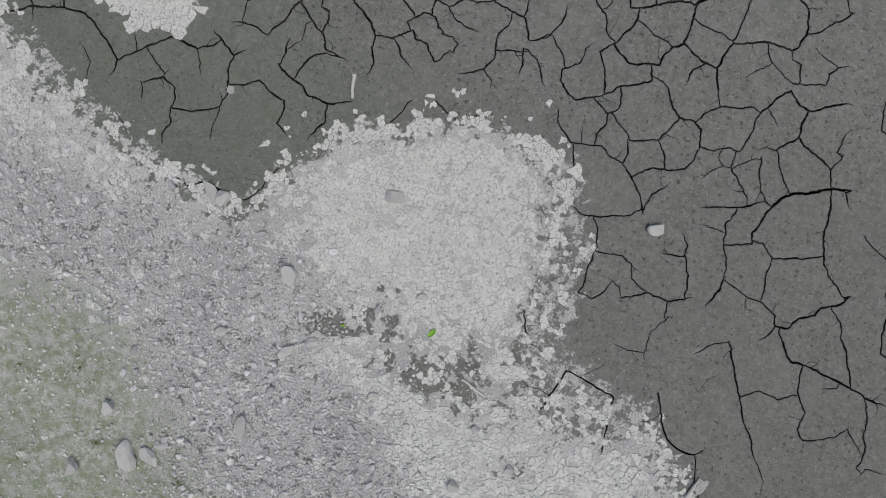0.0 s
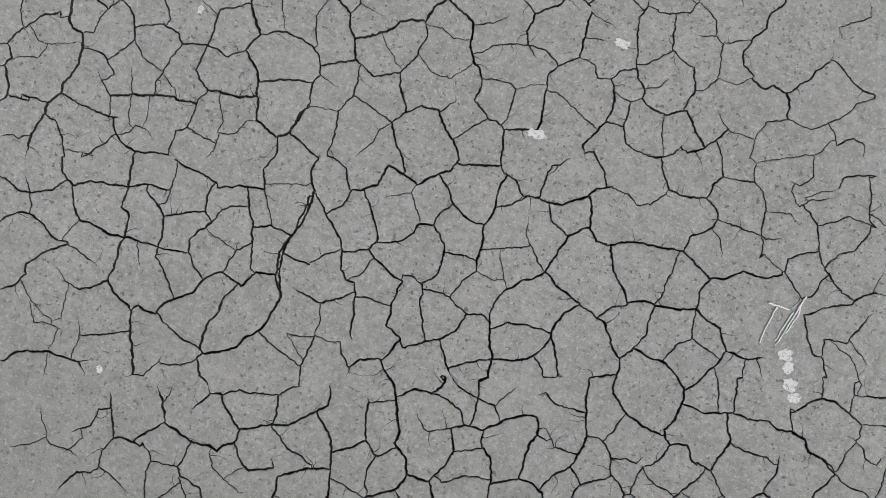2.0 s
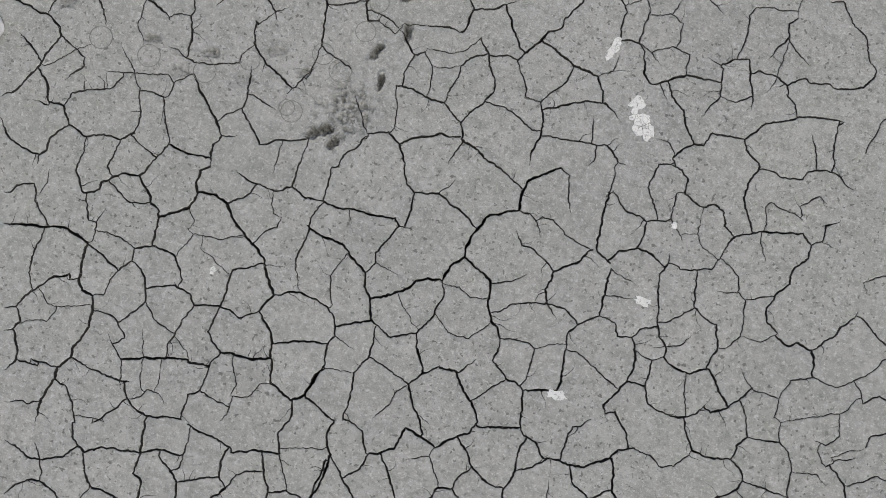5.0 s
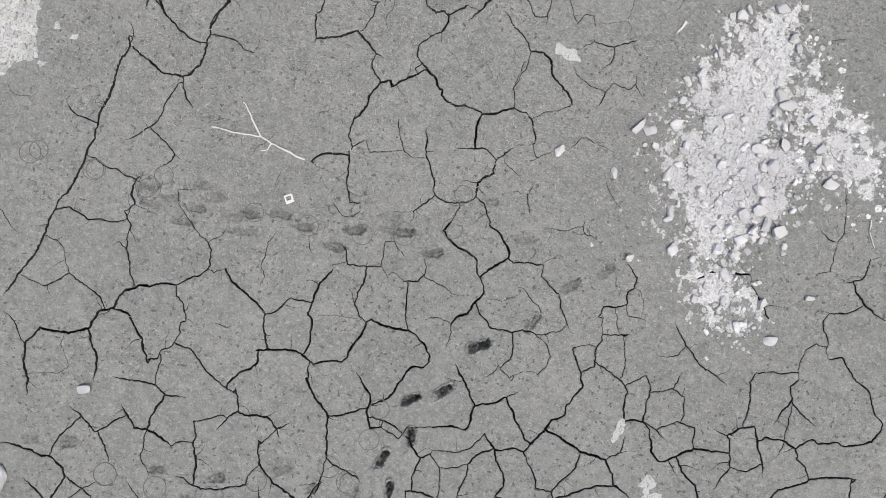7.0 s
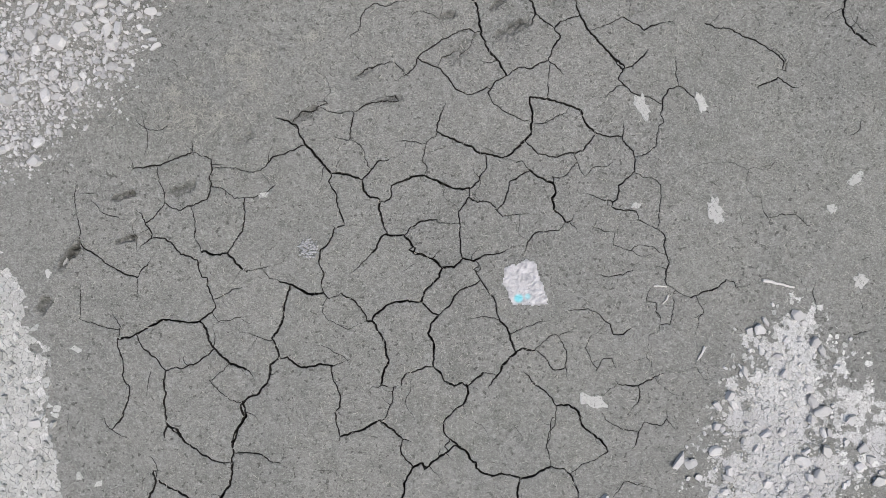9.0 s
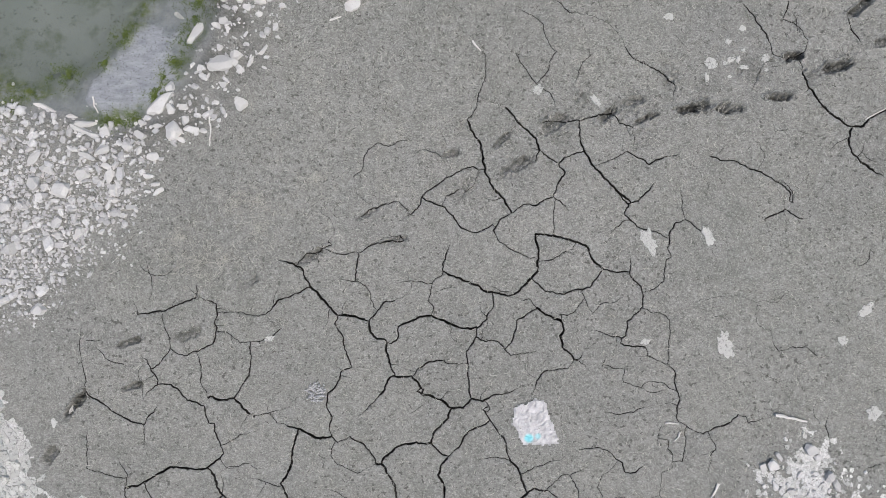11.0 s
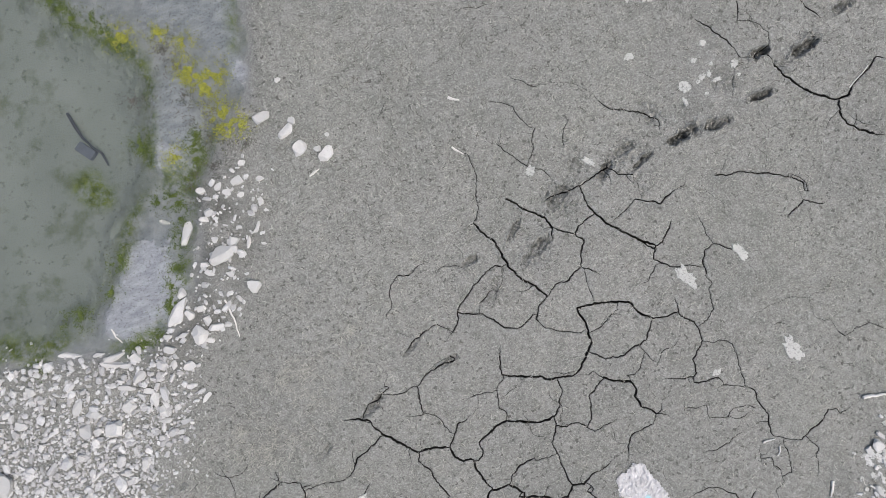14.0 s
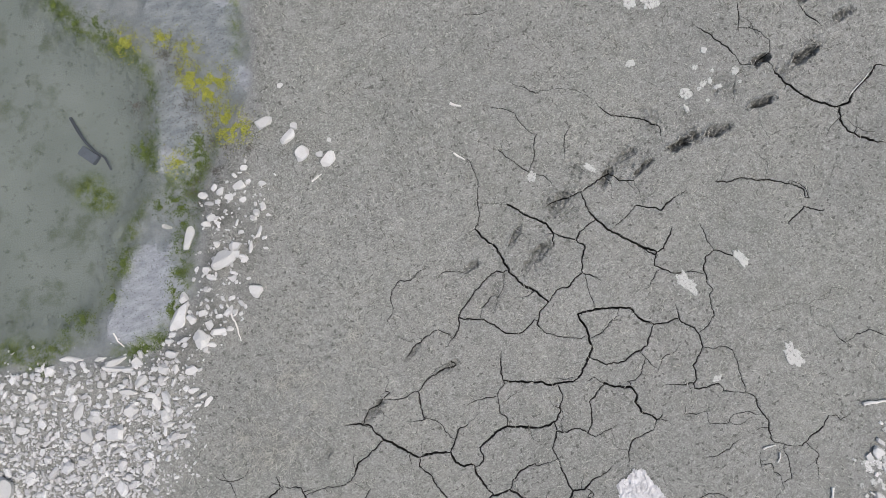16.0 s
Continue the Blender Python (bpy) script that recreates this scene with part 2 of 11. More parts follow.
def bulk(name, verts, loops, starts, material):
    """A mesh of very many faces from arrays: corners, their order, and where each face starts."""
    me = bpy.data.meshes.new(name)
    me.vertices.add(len(verts))
    me.vertices.foreach_set("co", np.ascontiguousarray(verts, np.float32).ravel())
    me.loops.add(len(loops))
    me.loops.foreach_set("vertex_index", np.ascontiguousarray(loops, np.int32).ravel())
    me.polygons.add(len(starts))
    me.polygons.foreach_set("loop_start", np.ascontiguousarray(starts, np.int32))
    me.update(calc_edges=True)
    me.shade_flat()
    me.materials.append(material)
    return new(name, me)


def inside(poly, x, y):
    """Signed distance in metres to a closed outline, positive inside."""
    x, y = np.asarray(x, float), np.asarray(y, float)
    near, odd = np.full(x.shape, 1e9), np.zeros(x.shape, bool)
    for (x0, y0), (x1, y1) in zip(poly, poly[1:] + poly[:1]):
        dx, dy = x1 - x0, y1 - y0
        s = np.clip(((x - x0) * dx + (y - y0) * dy) / (dx * dx + dy * dy), 0, 1)
        near = np.minimum(near, np.hypot(x - x0 - s * dx, y - y0 - s * dy))
        if y0 != y1:
            odd ^= ((y0 > y) != (y1 > y)) & (x < x0 + (y - y0) / dy * dx)
    return np.where(odd, near, -near)


def wavy(x, y, size, seed=0.0):
    """Smooth noise about 0, in features of that size."""
    return np.array([noise.fractal(Vector((a / size + seed, b / size, seed)), 0.9, 2.0, 3) for a, b in zip(x, y)])


def uneven(x, y, ragged, seed):
    return ragged * (0.35 * wavy(x, y, 0.5, seed * 1.7) + 0.55 * wavy(x, y, 0.17, seed * 2.3) + 0.4 * wavy(x, y, 0.07, seed * 3.1))


def smooth(a, b, v):
    s = np.clip((np.asarray(v, float) - a) / (b - a), 0, 1)
    return s * s * (3 - 2 * s)


# ---------------------------------------------------------------- plan of the flat
CHALK_SHEET = [(-2.37, 1.7), (-1.13, 1.3), (-0.68, 0.85), (-0.15, 0.58), (0.63, 0.47), (1.32, 0.18), (2.2, -0.01), (2.59, 0.16),
               (2.88, 0.85), (3.46, 1.34), (4.24, 1.71), (4.79, 2.04), (5.32, 2.03), (5.83, 1.83), (6.14, 1.49), (6.28, 0.94),
               (6.08, 1.61), (6.2, 0.95), (6.24, 0.29), (6.25, -0.04), (6.32, -0.46), (6.34, -0.98), (6.77, -1.06), (7.25, -1.16), (7.56, -1.17), (7.86, -0.96), (8.2, -1.11), (8.57, -1.43), (8.71, -1.63), (8.82, -2.85), (7.9, -6.2), (-4.5, -6.2)]
POND = [(-10.12, 23.96), (-6.91, 22.7), (-6.11, 22.49), (-5.32, 22.23), (-4.92, 22.31), (-4.49, 22.73), (-4.19, 23.28), (-3.84, 23.88),
        (-3.56, 24.21), (-3.28, 24.36), (-3.04, 24.67), (-2.77, 25.16), (-2.61, 25.84), (-2.28, 26.83), (-3.2, 28.6), (-8.4, 29.4), (-10.4, 27.5)]
POND_DEEP = [(-9.9, 24.5), (-6.86, 22.83), (-6.19, 22.66), (-5.72, 22.63), (-5.32, 23.06), (-4.84, 23.61), (-4.38, 24.1), (-4.05, 24.93),
             (-3.94, 25.48), (-4.53, 26.24), (-4.72, 26.7), (-4.64, 27.26), (-5.2, 28.4), (-8.2, 28.9), (-9.9, 27.2)]
SILT_BANKS = [[(-5.72, 22.52), (-5.46, 22.82), (-5.06, 23.33), (-4.74, 23.5), (-4.44, 23.3), (-4.5, 22.88), (-4.75, 22.54), (-5.16, 22.26)],
              [(-4.37, 24.32), (-4.21, 24.7), (-4.05, 24.94), (-3.8, 25.22), (-3.63, 25.19), (-3.62, 24.92), (-3.64, 24.67), (-3.75, 24.36), (-3.89, 24.05), (-4.14, 24.08)],
              [(-3.6, 26.49), (-3.69, 26.15), (-3.71, 25.89), (-3.51, 25.69), (-3.24, 25.5), (-3.02, 25.13), (-3.08, 24.85), (-2.87, 24.84), (-2.8, 25.11), (-2.83, 25.5), (-2.62, 25.87), (-2.45, 26.1)]]
X0, X1, Y0, Y1 = -11.0, 14.0, -7.0, 30.0
FLOOR_Z, WATER_Z = -0.30, -0.045
GREEN_FILM = [(-0.78, 1.58), (0.14, 1.95), (1.7, 2.17), (2.87, 1.75), (3.21, 1.63), (2.8, 1.05), (2.31, 0.3), (1.77, -0.1), (0.84, 0.48), (-0.32, 0.84)]
# mud kneaded by feet: place, radius, how much
CHURNED = [(-0.9, 10.88, 0.44, 1.3), (0.52, 22.34, 0.2, 0.6), (1.59, 22.57, 0.22, 0.7), (1.98, 22.19, 0.2, 0.8), (1.14, 22.26, 0.26, 0.5), (3.32, 22.51, 0.17, 0.6), (1.16, 21.86, 0.3, 0.35), (0.22, 21.97, 0.3, 0.5), (0.07, 22.09, 0.18, 0.7), (-0.36, 21.51, 0.26, 0.5), (2.57, 22.59, 0.25, 0.4), (1.98, 22.37, 0.2, 0.4)]
SEEDS, WAYS, CRACKS, PRINTS = [], [], [], []
ISLAND = [(-0.29, 2.18), (-0.2, 2.47), (0.23, 2.53), (0.54, 2.73), (0.9, 2.75), (1.07, 2.47), (1.18, 2.36), (1.05, 1.94), (0.79, 1.97), (0.47, 1.79), (0.19, 1.96)]
HEAP = [(3.11, 18.09), (2.54, 17.7), (2.29, 17.08), (1.98, 16.46), (1.92, 16.02), (1.93, 15.52), (2.34, 14.82), (2.5, 14.29), (2.92, 13.87), (3.27, 13.87),
        (3.51, 14.12), (3.26, 14.78), (3.67, 15.21), (3.85, 15.8), (3.46, 16.44), (3.53, 17.31), (3.37, 17.85)]
SMEAR = [(3.23, 17.82), (3.75, 17.63), (4.08, 16.98), (4.51, 16.91), (4.77, 15.69), (4.14, 15.78), (3.69, 15.91), (3.48, 16.73)]
DUST = [(1.28, 15.19), (1.67, 15.83), (2.1, 15.77), (2.27, 14.81), (1.68, 14.56)]
EDGE = [(-9.5, 19.3), (-6.71, 18.98), (-6.4, 18.3), (-6.15, 17.63), (-6.12, 16.91), (-5.86, 15.7), (-6.36, 15.3), (-9.5, 15.6)]
SHINGLE = [(-9.5, 23.4), (-6.91, 22.62), (-6.38, 22.5), (-5.41, 22.15), (-5.0, 22.0), (-4.95, 21.5), (-5.09, 20.96), (-5.5, 21.0), (-5.85, 20.5), (-6.2, 20.0), (-6.6, 20.0), (-9.5, 20.3)]
SHINGLE_BED = [(-9.5, 21.6), (-6.7, 21.4), (-5.7, 21.2), (-5.4, 20.9), (-5.9, 20.5), (-6.4, 20.1), (-9.5, 20.2)]
GRAVEL = [(-1.26, 0.31), (0.12, 0.17), (1.77, -0.1), (3.18, -0.08), (3.91, -0.51), (3.87, -1.27), (4.58, -1.63), (5.88, -2.62), (5.56, -3.25), (3.2, -5.5), (2.9, -4.1), (1.9, -2.1), (0.85, -1.5), (-0.67, -1.6), (-2.5, -1.5)]
SHORE = [(-5.41, 22.15), (-4.94, 22.2), (-4.48, 22.5), (-4.18, 23.10), (-3.85, 23.62), (-3.35, 23.8), (-3.1, 23.57), (-3.40, 23.01), (-3.70, 22.69), (-3.85, 22.28), (-4.32, 22.02), (-4.75, 21.77), (-4.8, 21.34), (-5.2, 21.3)]
# where chalk dust whitens the mud: outline, softness, raggedness, seed of its edge, share
FRINGE = [(-2.6, 2.0), (-0.9, 1.6), (0.6, 0.8), (2.3, 0.3), (3.3, 1.6), (5.0, 2.3), (6.2, 2.1), (6.9, 1.0), (6.9, -0.1), (8.2, -0.6), (9.1, -1.6), (9.0, -3), (6, -3), (5.5, 0.5), (2, -1), (-2.4, 0.5)]
DUSTED = [(CHALK_SHEET, 0.14, 0.35, 11, 0.64), (FRINGE, 0.2, 0.3, 17, 0.5), (ISLAND, 0.06, 0.20, 14, 0.62), (HEAP, 0.40, 0.75, 21, 0.62), (SMEAR, 0.25, 0.5, 22, 0.55), (DUST, 0.3, 0.5, 23, 0.36),
          (EDGE, 0.10, 0.25, 31, 1.0), ([(-5.09, 13.57), (-4.67, 13.58), (-4.32, 13.43), (-4.45, 13.16), (-4.87, 13.12)], 0.3, 0.5, 61, 0.36), ([(-3.64, 13.91), (-3.22, 13.95), (-3.13, 13.65), (-3.46, 13.52)], 0.3, 0.5, 62, 0.36), (SHINGLE_BED, 0.4, 0.25, 41, 0.42)]
# bare mud showing through the chalk sheet: place and radius
HOLES = [(3.9, -0.85, 0.097), (4.32, -0.6, 0.138), (4.68, -0.8, 0.138), (4.88, -0.9, 0.055), (5.32, -1.05, 0.166), (5.78, -0.86, 0.11), (5.63, -1.21, 0.083),
         (5.81, -1.24, 0.172), (6.2, -0.69, 0.179), (6.64, -0.66, 0.276), (7.04, -0.75, 0.262), (6.43, -0.37, 0.152), (6.39, -1.25, 0.09), (6.87, -1.24, 0.076),
         (7.12, -1.08, 0.076), (7.44, -1.23, 0.09), (6.01, -0.83, 0.11), (7.38, -0.64, 0.193), (7.44, -0.24, 0.172), (6.51, -0.92, 0.207), (6.66, -1.96, 0.069),
         (7.09, -0.43, 0.172), (6.22, -1.31, 0.083)]


def chalky(outline, x, y):
    """Signed distance to the edge of a chalk patch, its holes left out."""
    f = inside(outline, x, y)
    if outline is CHALK_SHEET:
        for hx, hy, r in HOLES:
            f = np.minimum(f, (np.hypot(x - hx, y - hy) - r) * 0.8)
    return f



def crack(width, *way):
    """A main crack of that width through these places."""
    WAYS.append((width, list(way)))


def lay_cracks():
    """Joins the ends of the main cracks to those they run into, then gives each its kinks and uneven width, thinning to free ends."""
    legs = [(k, a, b) for k, (_, way) in enumerate(WAYS) for a, b in zip(way, way[1:])]
    owner = np.array([leg[0] for leg in legs])
    ax, ay = np.array([leg[1] for leg in legs]).T
    bx, by = np.array([leg[2] for leg in legs]).T
    for k, (width, way) in enumerate(WAYS):
        joined = []
        for end in (0, -1):
            x, y = way[end]
            s = np.clip(((x - ax) * (bx - ax) + (y - ay) * (by - ay)) / ((bx - ax) ** 2 + (by - ay) ** 2 + 1e-9), 0, 1)
            d = np.hypot(ax + s * (bx - ax) - x, ay + s * (by - ay) - y)
            d[owner == k] = 9
            m = int(np.argmin(d))
            bx0, by0 = way[1] if end == 0 else way[-2]
            gx, gy = float(ax[m] + s[m] * (bx[m] - ax[m])) - x, float(ay[m] + s[m] * (by[m] - ay[m])) - y
            ahead = gx * (x - bx0) + gy * (y - by0) > 0.0
            joined.append(d[m] < 0.09 or d[m] < 0.16 and ahead)
            if joined[-1] and d[m] > 0.004:
                spot = (float(ax[m] + s[m] * (bx[m] - ax[m])), float(ay[m] + s[m] * (by[m] - ay[m])))
                way = [spot] + way if end == 0 else way + [spot]
        pts, _ = kinked(way, 0.032, 0.011)
        n = len(pts)
        start, stop = (0.75 if joined[0] else 0.12), (0.75 if joined[1] else 0.12)
        ends = [min(1.0, start + (1 - start) * i / 5, stop + (1 - stop) * (n - 1 - i) / 5) for i in range(n)]
        swell = random.uniform(0, 9)
        gauge = 0.80 if width > 0.02 else 1.0
        CRACKS.append((pts, [gauge * width * e * random.uniform(0.65, 1.2) * (1 + 0.3 * noise.noise(Vector((i * 0.22, swell, 0)))) for i, e in enumerate(ends)]))


def kinked(way, step, jog):
    """Points about a step apart along a way, pushed aside unevenly."""
    out = []
    for (x0, y0), (x1, y1) in zip(way, way[1:]):
        length = math.hypot(x1 - x0, y1 - y0)
        count = max(1, round(length / step))
        lean = 0.0
        for i in range(count):
            s = i / count
            lean = (lean * 0.6 + random.uniform(-jog, jog)) if i else 0.0
            out.append((x0 + (x1 - x0) * s - (y1 - y0) / (length + 1e-9) * lean, y0 + (y1 - y0) * s + (x1 - x0) / (length + 1e-9) * lean))
    out.append(way[-1])
    return out, None


def shoe_prints(*rows):
    PRINTS.extend((*row[:5], row[5] * 1.5 if row[5] > 0.05 else row[5] * 1.15) for row in rows)


# main cracks of the drier mud, each by its width and the places that it runs through
crack(0.033, (-1.59, 3.64), (-1.46, 3.31), (-1.38, 3.11), (-1.24, 3.14), (-1.04, 3.11))
crack(0.020, (-1.51, 3.46), (-1.66, 3.4), (-1.7, 3.17), (-1.91, 3.02))
crack(0.028, (-1.38, 3.1), (-1.47, 2.93), (-1.45, 2.71), (-1.52, 2.62), (-1.69, 2.58), (-1.79, 2.42), (-1.86, 2.29))
crack(0.018, (-2.1, 2.81), (-1.84, 2.81), (-1.71, 2.75))
crack(0.018, (-1.44, 2.72), (-1.27, 2.66), (-1, 2.52))
crack(0.041, (-1.05, 3.89), (-0.96, 3.77), (-0.86, 3.58), (-0.83, 3.48))
crack(0.028, (-0.87, 3.95), (-0.91, 3.73))
crack(0.036, (-0.83, 3.48), (-1.11, 3.19))
crack(0.041, (-0.83, 3.48), (-0.61, 3.4), (-0.45, 3.35), (-0.23, 3.37), (-0.11, 3.33), (-0.06, 3.42), (0.05, 3.48))
crack(0.033, (-0.46, 4.08), (-0.4, 3.99), (-0.25, 4.01), (-0.17, 3.87), (-0.02, 3.74), (0.08, 3.67))
crack(0.030, (-0.25, 4.01), (-0.07, 4.14), (0.04, 4.13), (0.41, 4.22))
crack(0.028, (-0.4, 3.99), (-0.48, 3.85), (-0.57, 3.71))
crack(0.033, (0.41, 4.22), (0.46, 4), (0.43, 3.84), (0.21, 3.73), (0.08, 3.66), (0.06, 3.5))
crack(0.030, (0.41, 4.21), (0.56, 4.37), (0.66, 4.4))
crack(0.033, (0.44, 3.83), (0.67, 3.93), (0.84, 4.09), (1.04, 4.28), (1.02, 4.44), (0.99, 4.55))
crack(0.036, (0.94, 4.14), (1.14, 3.96), (1.24, 3.77), (1.3, 3.53))
crack(0.028, (0.44, 3.83), (0.57, 3.74), (0.69, 3.63), (0.94, 3.56), (1.06, 3.51))
crack(0.033, (0.07, 3.49), (0.19, 3.32), (0.34, 3.22), (0.5, 3.28), (0.62, 3.34), (0.55, 3.47))
crack(0.039, (1.3, 3.53), (1.04, 3.46), (0.86, 3.35), (0.7, 3.26))
crack(0.036, (0.7, 3.26), (0.73, 3.08), (0.72, 2.94), (0.6, 2.85), (0.58, 2.76), (0.43, 2.71), (0.12, 2.61))
crack(0.030, (-0.45, 3.34), (-0.47, 3.18), (-0.52, 3), (-0.45, 2.9), (-0.19, 2.84), (-0.07, 2.64))
crack(0.020, (-1.02, 3.17), (-0.91, 3.08), (-0.85, 2.98), (-0.67, 2.99), (-0.52, 3))
crack(0.020, (-0.85, 2.98), (-0.88, 2.83), (-0.83, 2.62), (-0.76, 2.45))
crack(0.020, (-0.47, 2.88), (-0.31, 2.67), (-0.23, 2.57), (-0.05, 2.64), (0.12, 2.61))
crack(0.018, (-0.46, 2.8), (-0.64, 2.56))
crack(0.015, (-0.2, 3.28), (-0.12, 3.14), (0.07, 3.02), (0.29, 2.92), (0.42, 2.96))
crack(0.013, (0.07, 3.02), (0.26, 3.23))
crack(0.020, (-0.75, 2.43), (-0.9, 2.31), (-0.86, 2.2), (-1.1, 2.03), (-1.37, 2.06), (-1.46, 2.08))
crack(0.020, (-0.77, 2.49), (-0.6, 2.43), (-0.56, 2.29))
crack(0.030, (-0.86, 2.2), (-0.71, 2.1), (-0.51, 1.94), (-0.45, 1.81))
crack(0.030, (-1.16, 1.5), (-0.88, 1.69), (-0.45, 1.81), (-0.18, 1.82), (-0.04, 1.75), (0.26, 1.51), (0.37, 1.4), (0.35, 1.17))
crack(0.015, (-1.1, 2.03), (-0.97, 1.86), (-0.85, 1.72), (-0.79, 1.51))
crack(0.030, (0.37, 1.4), (0.57, 1.58), (0.77, 1.75), (0.95, 1.89), (1.19, 1.86), (1.27, 1.84), (1.46, 1.95))
crack(0.018, (0.57, 1.58), (0.46, 1.8))
crack(0.015, (0.71, 1.62), (0.91, 1.46))
crack(0.018, (1.27, 1.84), (1.35, 1.71), (1.43, 1.52))
crack(0.028, (1.39, 2.14), (1.73, 1.91), (1.88, 2.03))
crack(0.030, (1.74, 1.89), (1.72, 1.72), (1.79, 1.54))
crack(0.033, (1.3, 3.53), (1.35, 3.32), (1.35, 3.17), (1.39, 2.97))
crack(0.018, (1.34, 3.42), (1.55, 3.38), (1.72, 3.33))
crack(0.020, (1.39, 2.96), (1.46, 2.75), (1.41, 2.55))
crack(0.018, (0.82, 3), (1.05, 2.96), (1.18, 2.91))
crack(0.033, (1.4, 2.92), (1.53, 3.09), (1.79, 3.22), (1.81, 3.33))
crack(0.033, (1.25, 3.73), (1.47, 3.86), (1.62, 3.99))
crack(0.030, (1.76, 3.21), (1.85, 3.03), (1.93, 2.91))
crack(0.033, (1.61, 4), (1.53, 4.27), (1.51, 4.45))
crack(0.020, (1.51, 2.7), (1.69, 2.61), (1.88, 2.73), (1.91, 2.86))
crack(0.015, (1.69, 2.61), (1.7, 2.46))
crack(0.018, (2.06, 2.28), (1.86, 2.33), (1.71, 2.33), (1.53, 2.29))
crack(0.041, (1.75, 4.75), (1.82, 4.59), (1.9, 4.39), (1.98, 4.19), (1.96, 4.07), (2.14, 3.94), (2.21, 3.78))
crack(0.020, (1.44, 4.53), (1.54, 4.46), (1.8, 4.57))
crack(0.039, (1.81, 4.62), (2.03, 4.79), (2.22, 4.79), (2.3, 4.89), (2.34, 4.98))
crack(0.030, (2.22, 4.79), (2.41, 4.78), (2.62, 4.7), (2.72, 4.54))
crack(0.036, (2.58, 4.46), (2.72, 4.54), (2.85, 4.55), (2.97, 4.55), (3.17, 4.74), (3.42, 4.88), (3.56, 4.89))
crack(0.028, (2.73, 5.11), (2.78, 4.9), (2.8, 4.72), (2.79, 4.56))
crack(0.020, (2.49, 4.99), (2.66, 4.93), (2.8, 4.9), (3.01, 4.88), (3.11, 4.74))
crack(0.015, (3.03, 4.89), (3.13, 5.08), (3.24, 5.19))
crack(0.033, (1.62, 3.99), (1.73, 3.89), (1.81, 3.85), (1.99, 4.01))
crack(0.020, (1.78, 3.83), (1.73, 3.63), (1.77, 3.45))
crack(0.039, (1.81, 3.33), (2.14, 3.53), (2.21, 3.67), (2.21, 3.76))
crack(0.039, (2.22, 3.75), (2.37, 3.73), (2.51, 3.75))
crack(0.033, (2.51, 3.75), (2.65, 4.03), (2.69, 4.19), (2.58, 4.46))
crack(0.018, (2.11, 4.53), (2.25, 4.35), (2.31, 4.33), (2.59, 4.45))
crack(0.039, (2.51, 3.75), (2.61, 3.57), (2.7, 3.42))
crack(0.028, (2.7, 3.42), (2.44, 3.29), (2.26, 3.39), (2.12, 3.53))
crack(0.020, (2.44, 3.29), (2.45, 3.15), (2.55, 3), (2.59, 2.82))
crack(0.020, (2.7, 3.42), (2.74, 3.09))
crack(0.020, (2.7, 3.42), (2.91, 3.45), (3.07, 3.42))
crack(0.030, (3.07, 3.42), (3.01, 3.25), (2.91, 3.09), (2.74, 3.06), (2.54, 2.99), (2.41, 2.91), (2.3, 2.79), (2.18, 2.48), (2.06, 2.28))
crack(0.033, (2.9, 3.07), (3.03, 2.96), (3.22, 2.84), (3.34, 2.69))
crack(0.033, (2.97, 4.55), (3.01, 4.34), (3.13, 4.26), (3.22, 4.07), (3.24, 3.92), (3.26, 3.75))
crack(0.020, (3.03, 4.34), (2.91, 4.27), (2.74, 4.21))
crack(0.020, (2.66, 3.77), (2.9, 3.93), (3.22, 3.98))
crack(0.033, (3.26, 3.94), (3.56, 4.1))
crack(0.036, (3.56, 4.1), (3.56, 4.33), (3.56, 4.55), (3.62, 4.68), (3.56, 4.89))
crack(0.033, (3.56, 4.1), (3.75, 4.09), (3.88, 4.02), (4, 3.88))
crack(0.020, (3.7, 3.77), (3.9, 3.84), (4.14, 3.92), (4.22, 4.01))
crack(0.030, (3.23, 3.73), (3.33, 3.65), (3.41, 3.62), (3.42, 3.5), (3.41, 3.38), (3.49, 3.26), (3.68, 3.13))
crack(0.028, (3.29, 3.76), (3.15, 3.63), (3.06, 3.46))
crack(0.018, (3.02, 3.29), (3.19, 3.27), (3.32, 3.32))
crack(0.028, (3.6, 3.89), (3.71, 3.7), (3.8, 3.47), (3.91, 3.36), (3.93, 3.18))
crack(0.018, (3.41, 3.62), (3.61, 3.6), (3.73, 3.62))
crack(0.028, (3.34, 2.69), (3.55, 2.72), (3.76, 2.9), (3.82, 2.81), (3.97, 2.8), (4.15, 2.61))
crack(0.028, (3.66, 2.98), (3.77, 3.09), (3.84, 3.16), (3.97, 3.15), (4.05, 3.03), (4.13, 3))
crack(0.018, (3.6, 2.7), (3.72, 2.55), (3.91, 2.43))
crack(0.030, (3.34, 2.68), (3.34, 2.53), (3.43, 2.35))
crack(0.015, (3.43, 2.35), (3.37, 2.14))
crack(0.028, (2.3, 2.79), (2.44, 2.7), (2.6, 2.56), (2.69, 2.52))
crack(0.020, (2.71, 2.79), (2.72, 2.64), (2.7, 2.52), (2.81, 2.33), (2.98, 2.31))
crack(0.028, (2.82, 2.29), (2.65, 2.17), (2.57, 1.96))
crack(0.018, (2.83, 2.3), (3.13, 2.29))
crack(0.020, (2.33, 2.36), (2.33, 2.18), (2.33, 2))
crack(0.033, (2.3, 1.98), (2.45, 1.88), (2.69, 1.8), (2.76, 1.72), (3.03, 1.7))
crack(0.033, (4.03, 5.52), (4.06, 5.31), (4.2, 4.87), (4.21, 4.72), (4.12, 4.43), (4.3, 4.27))
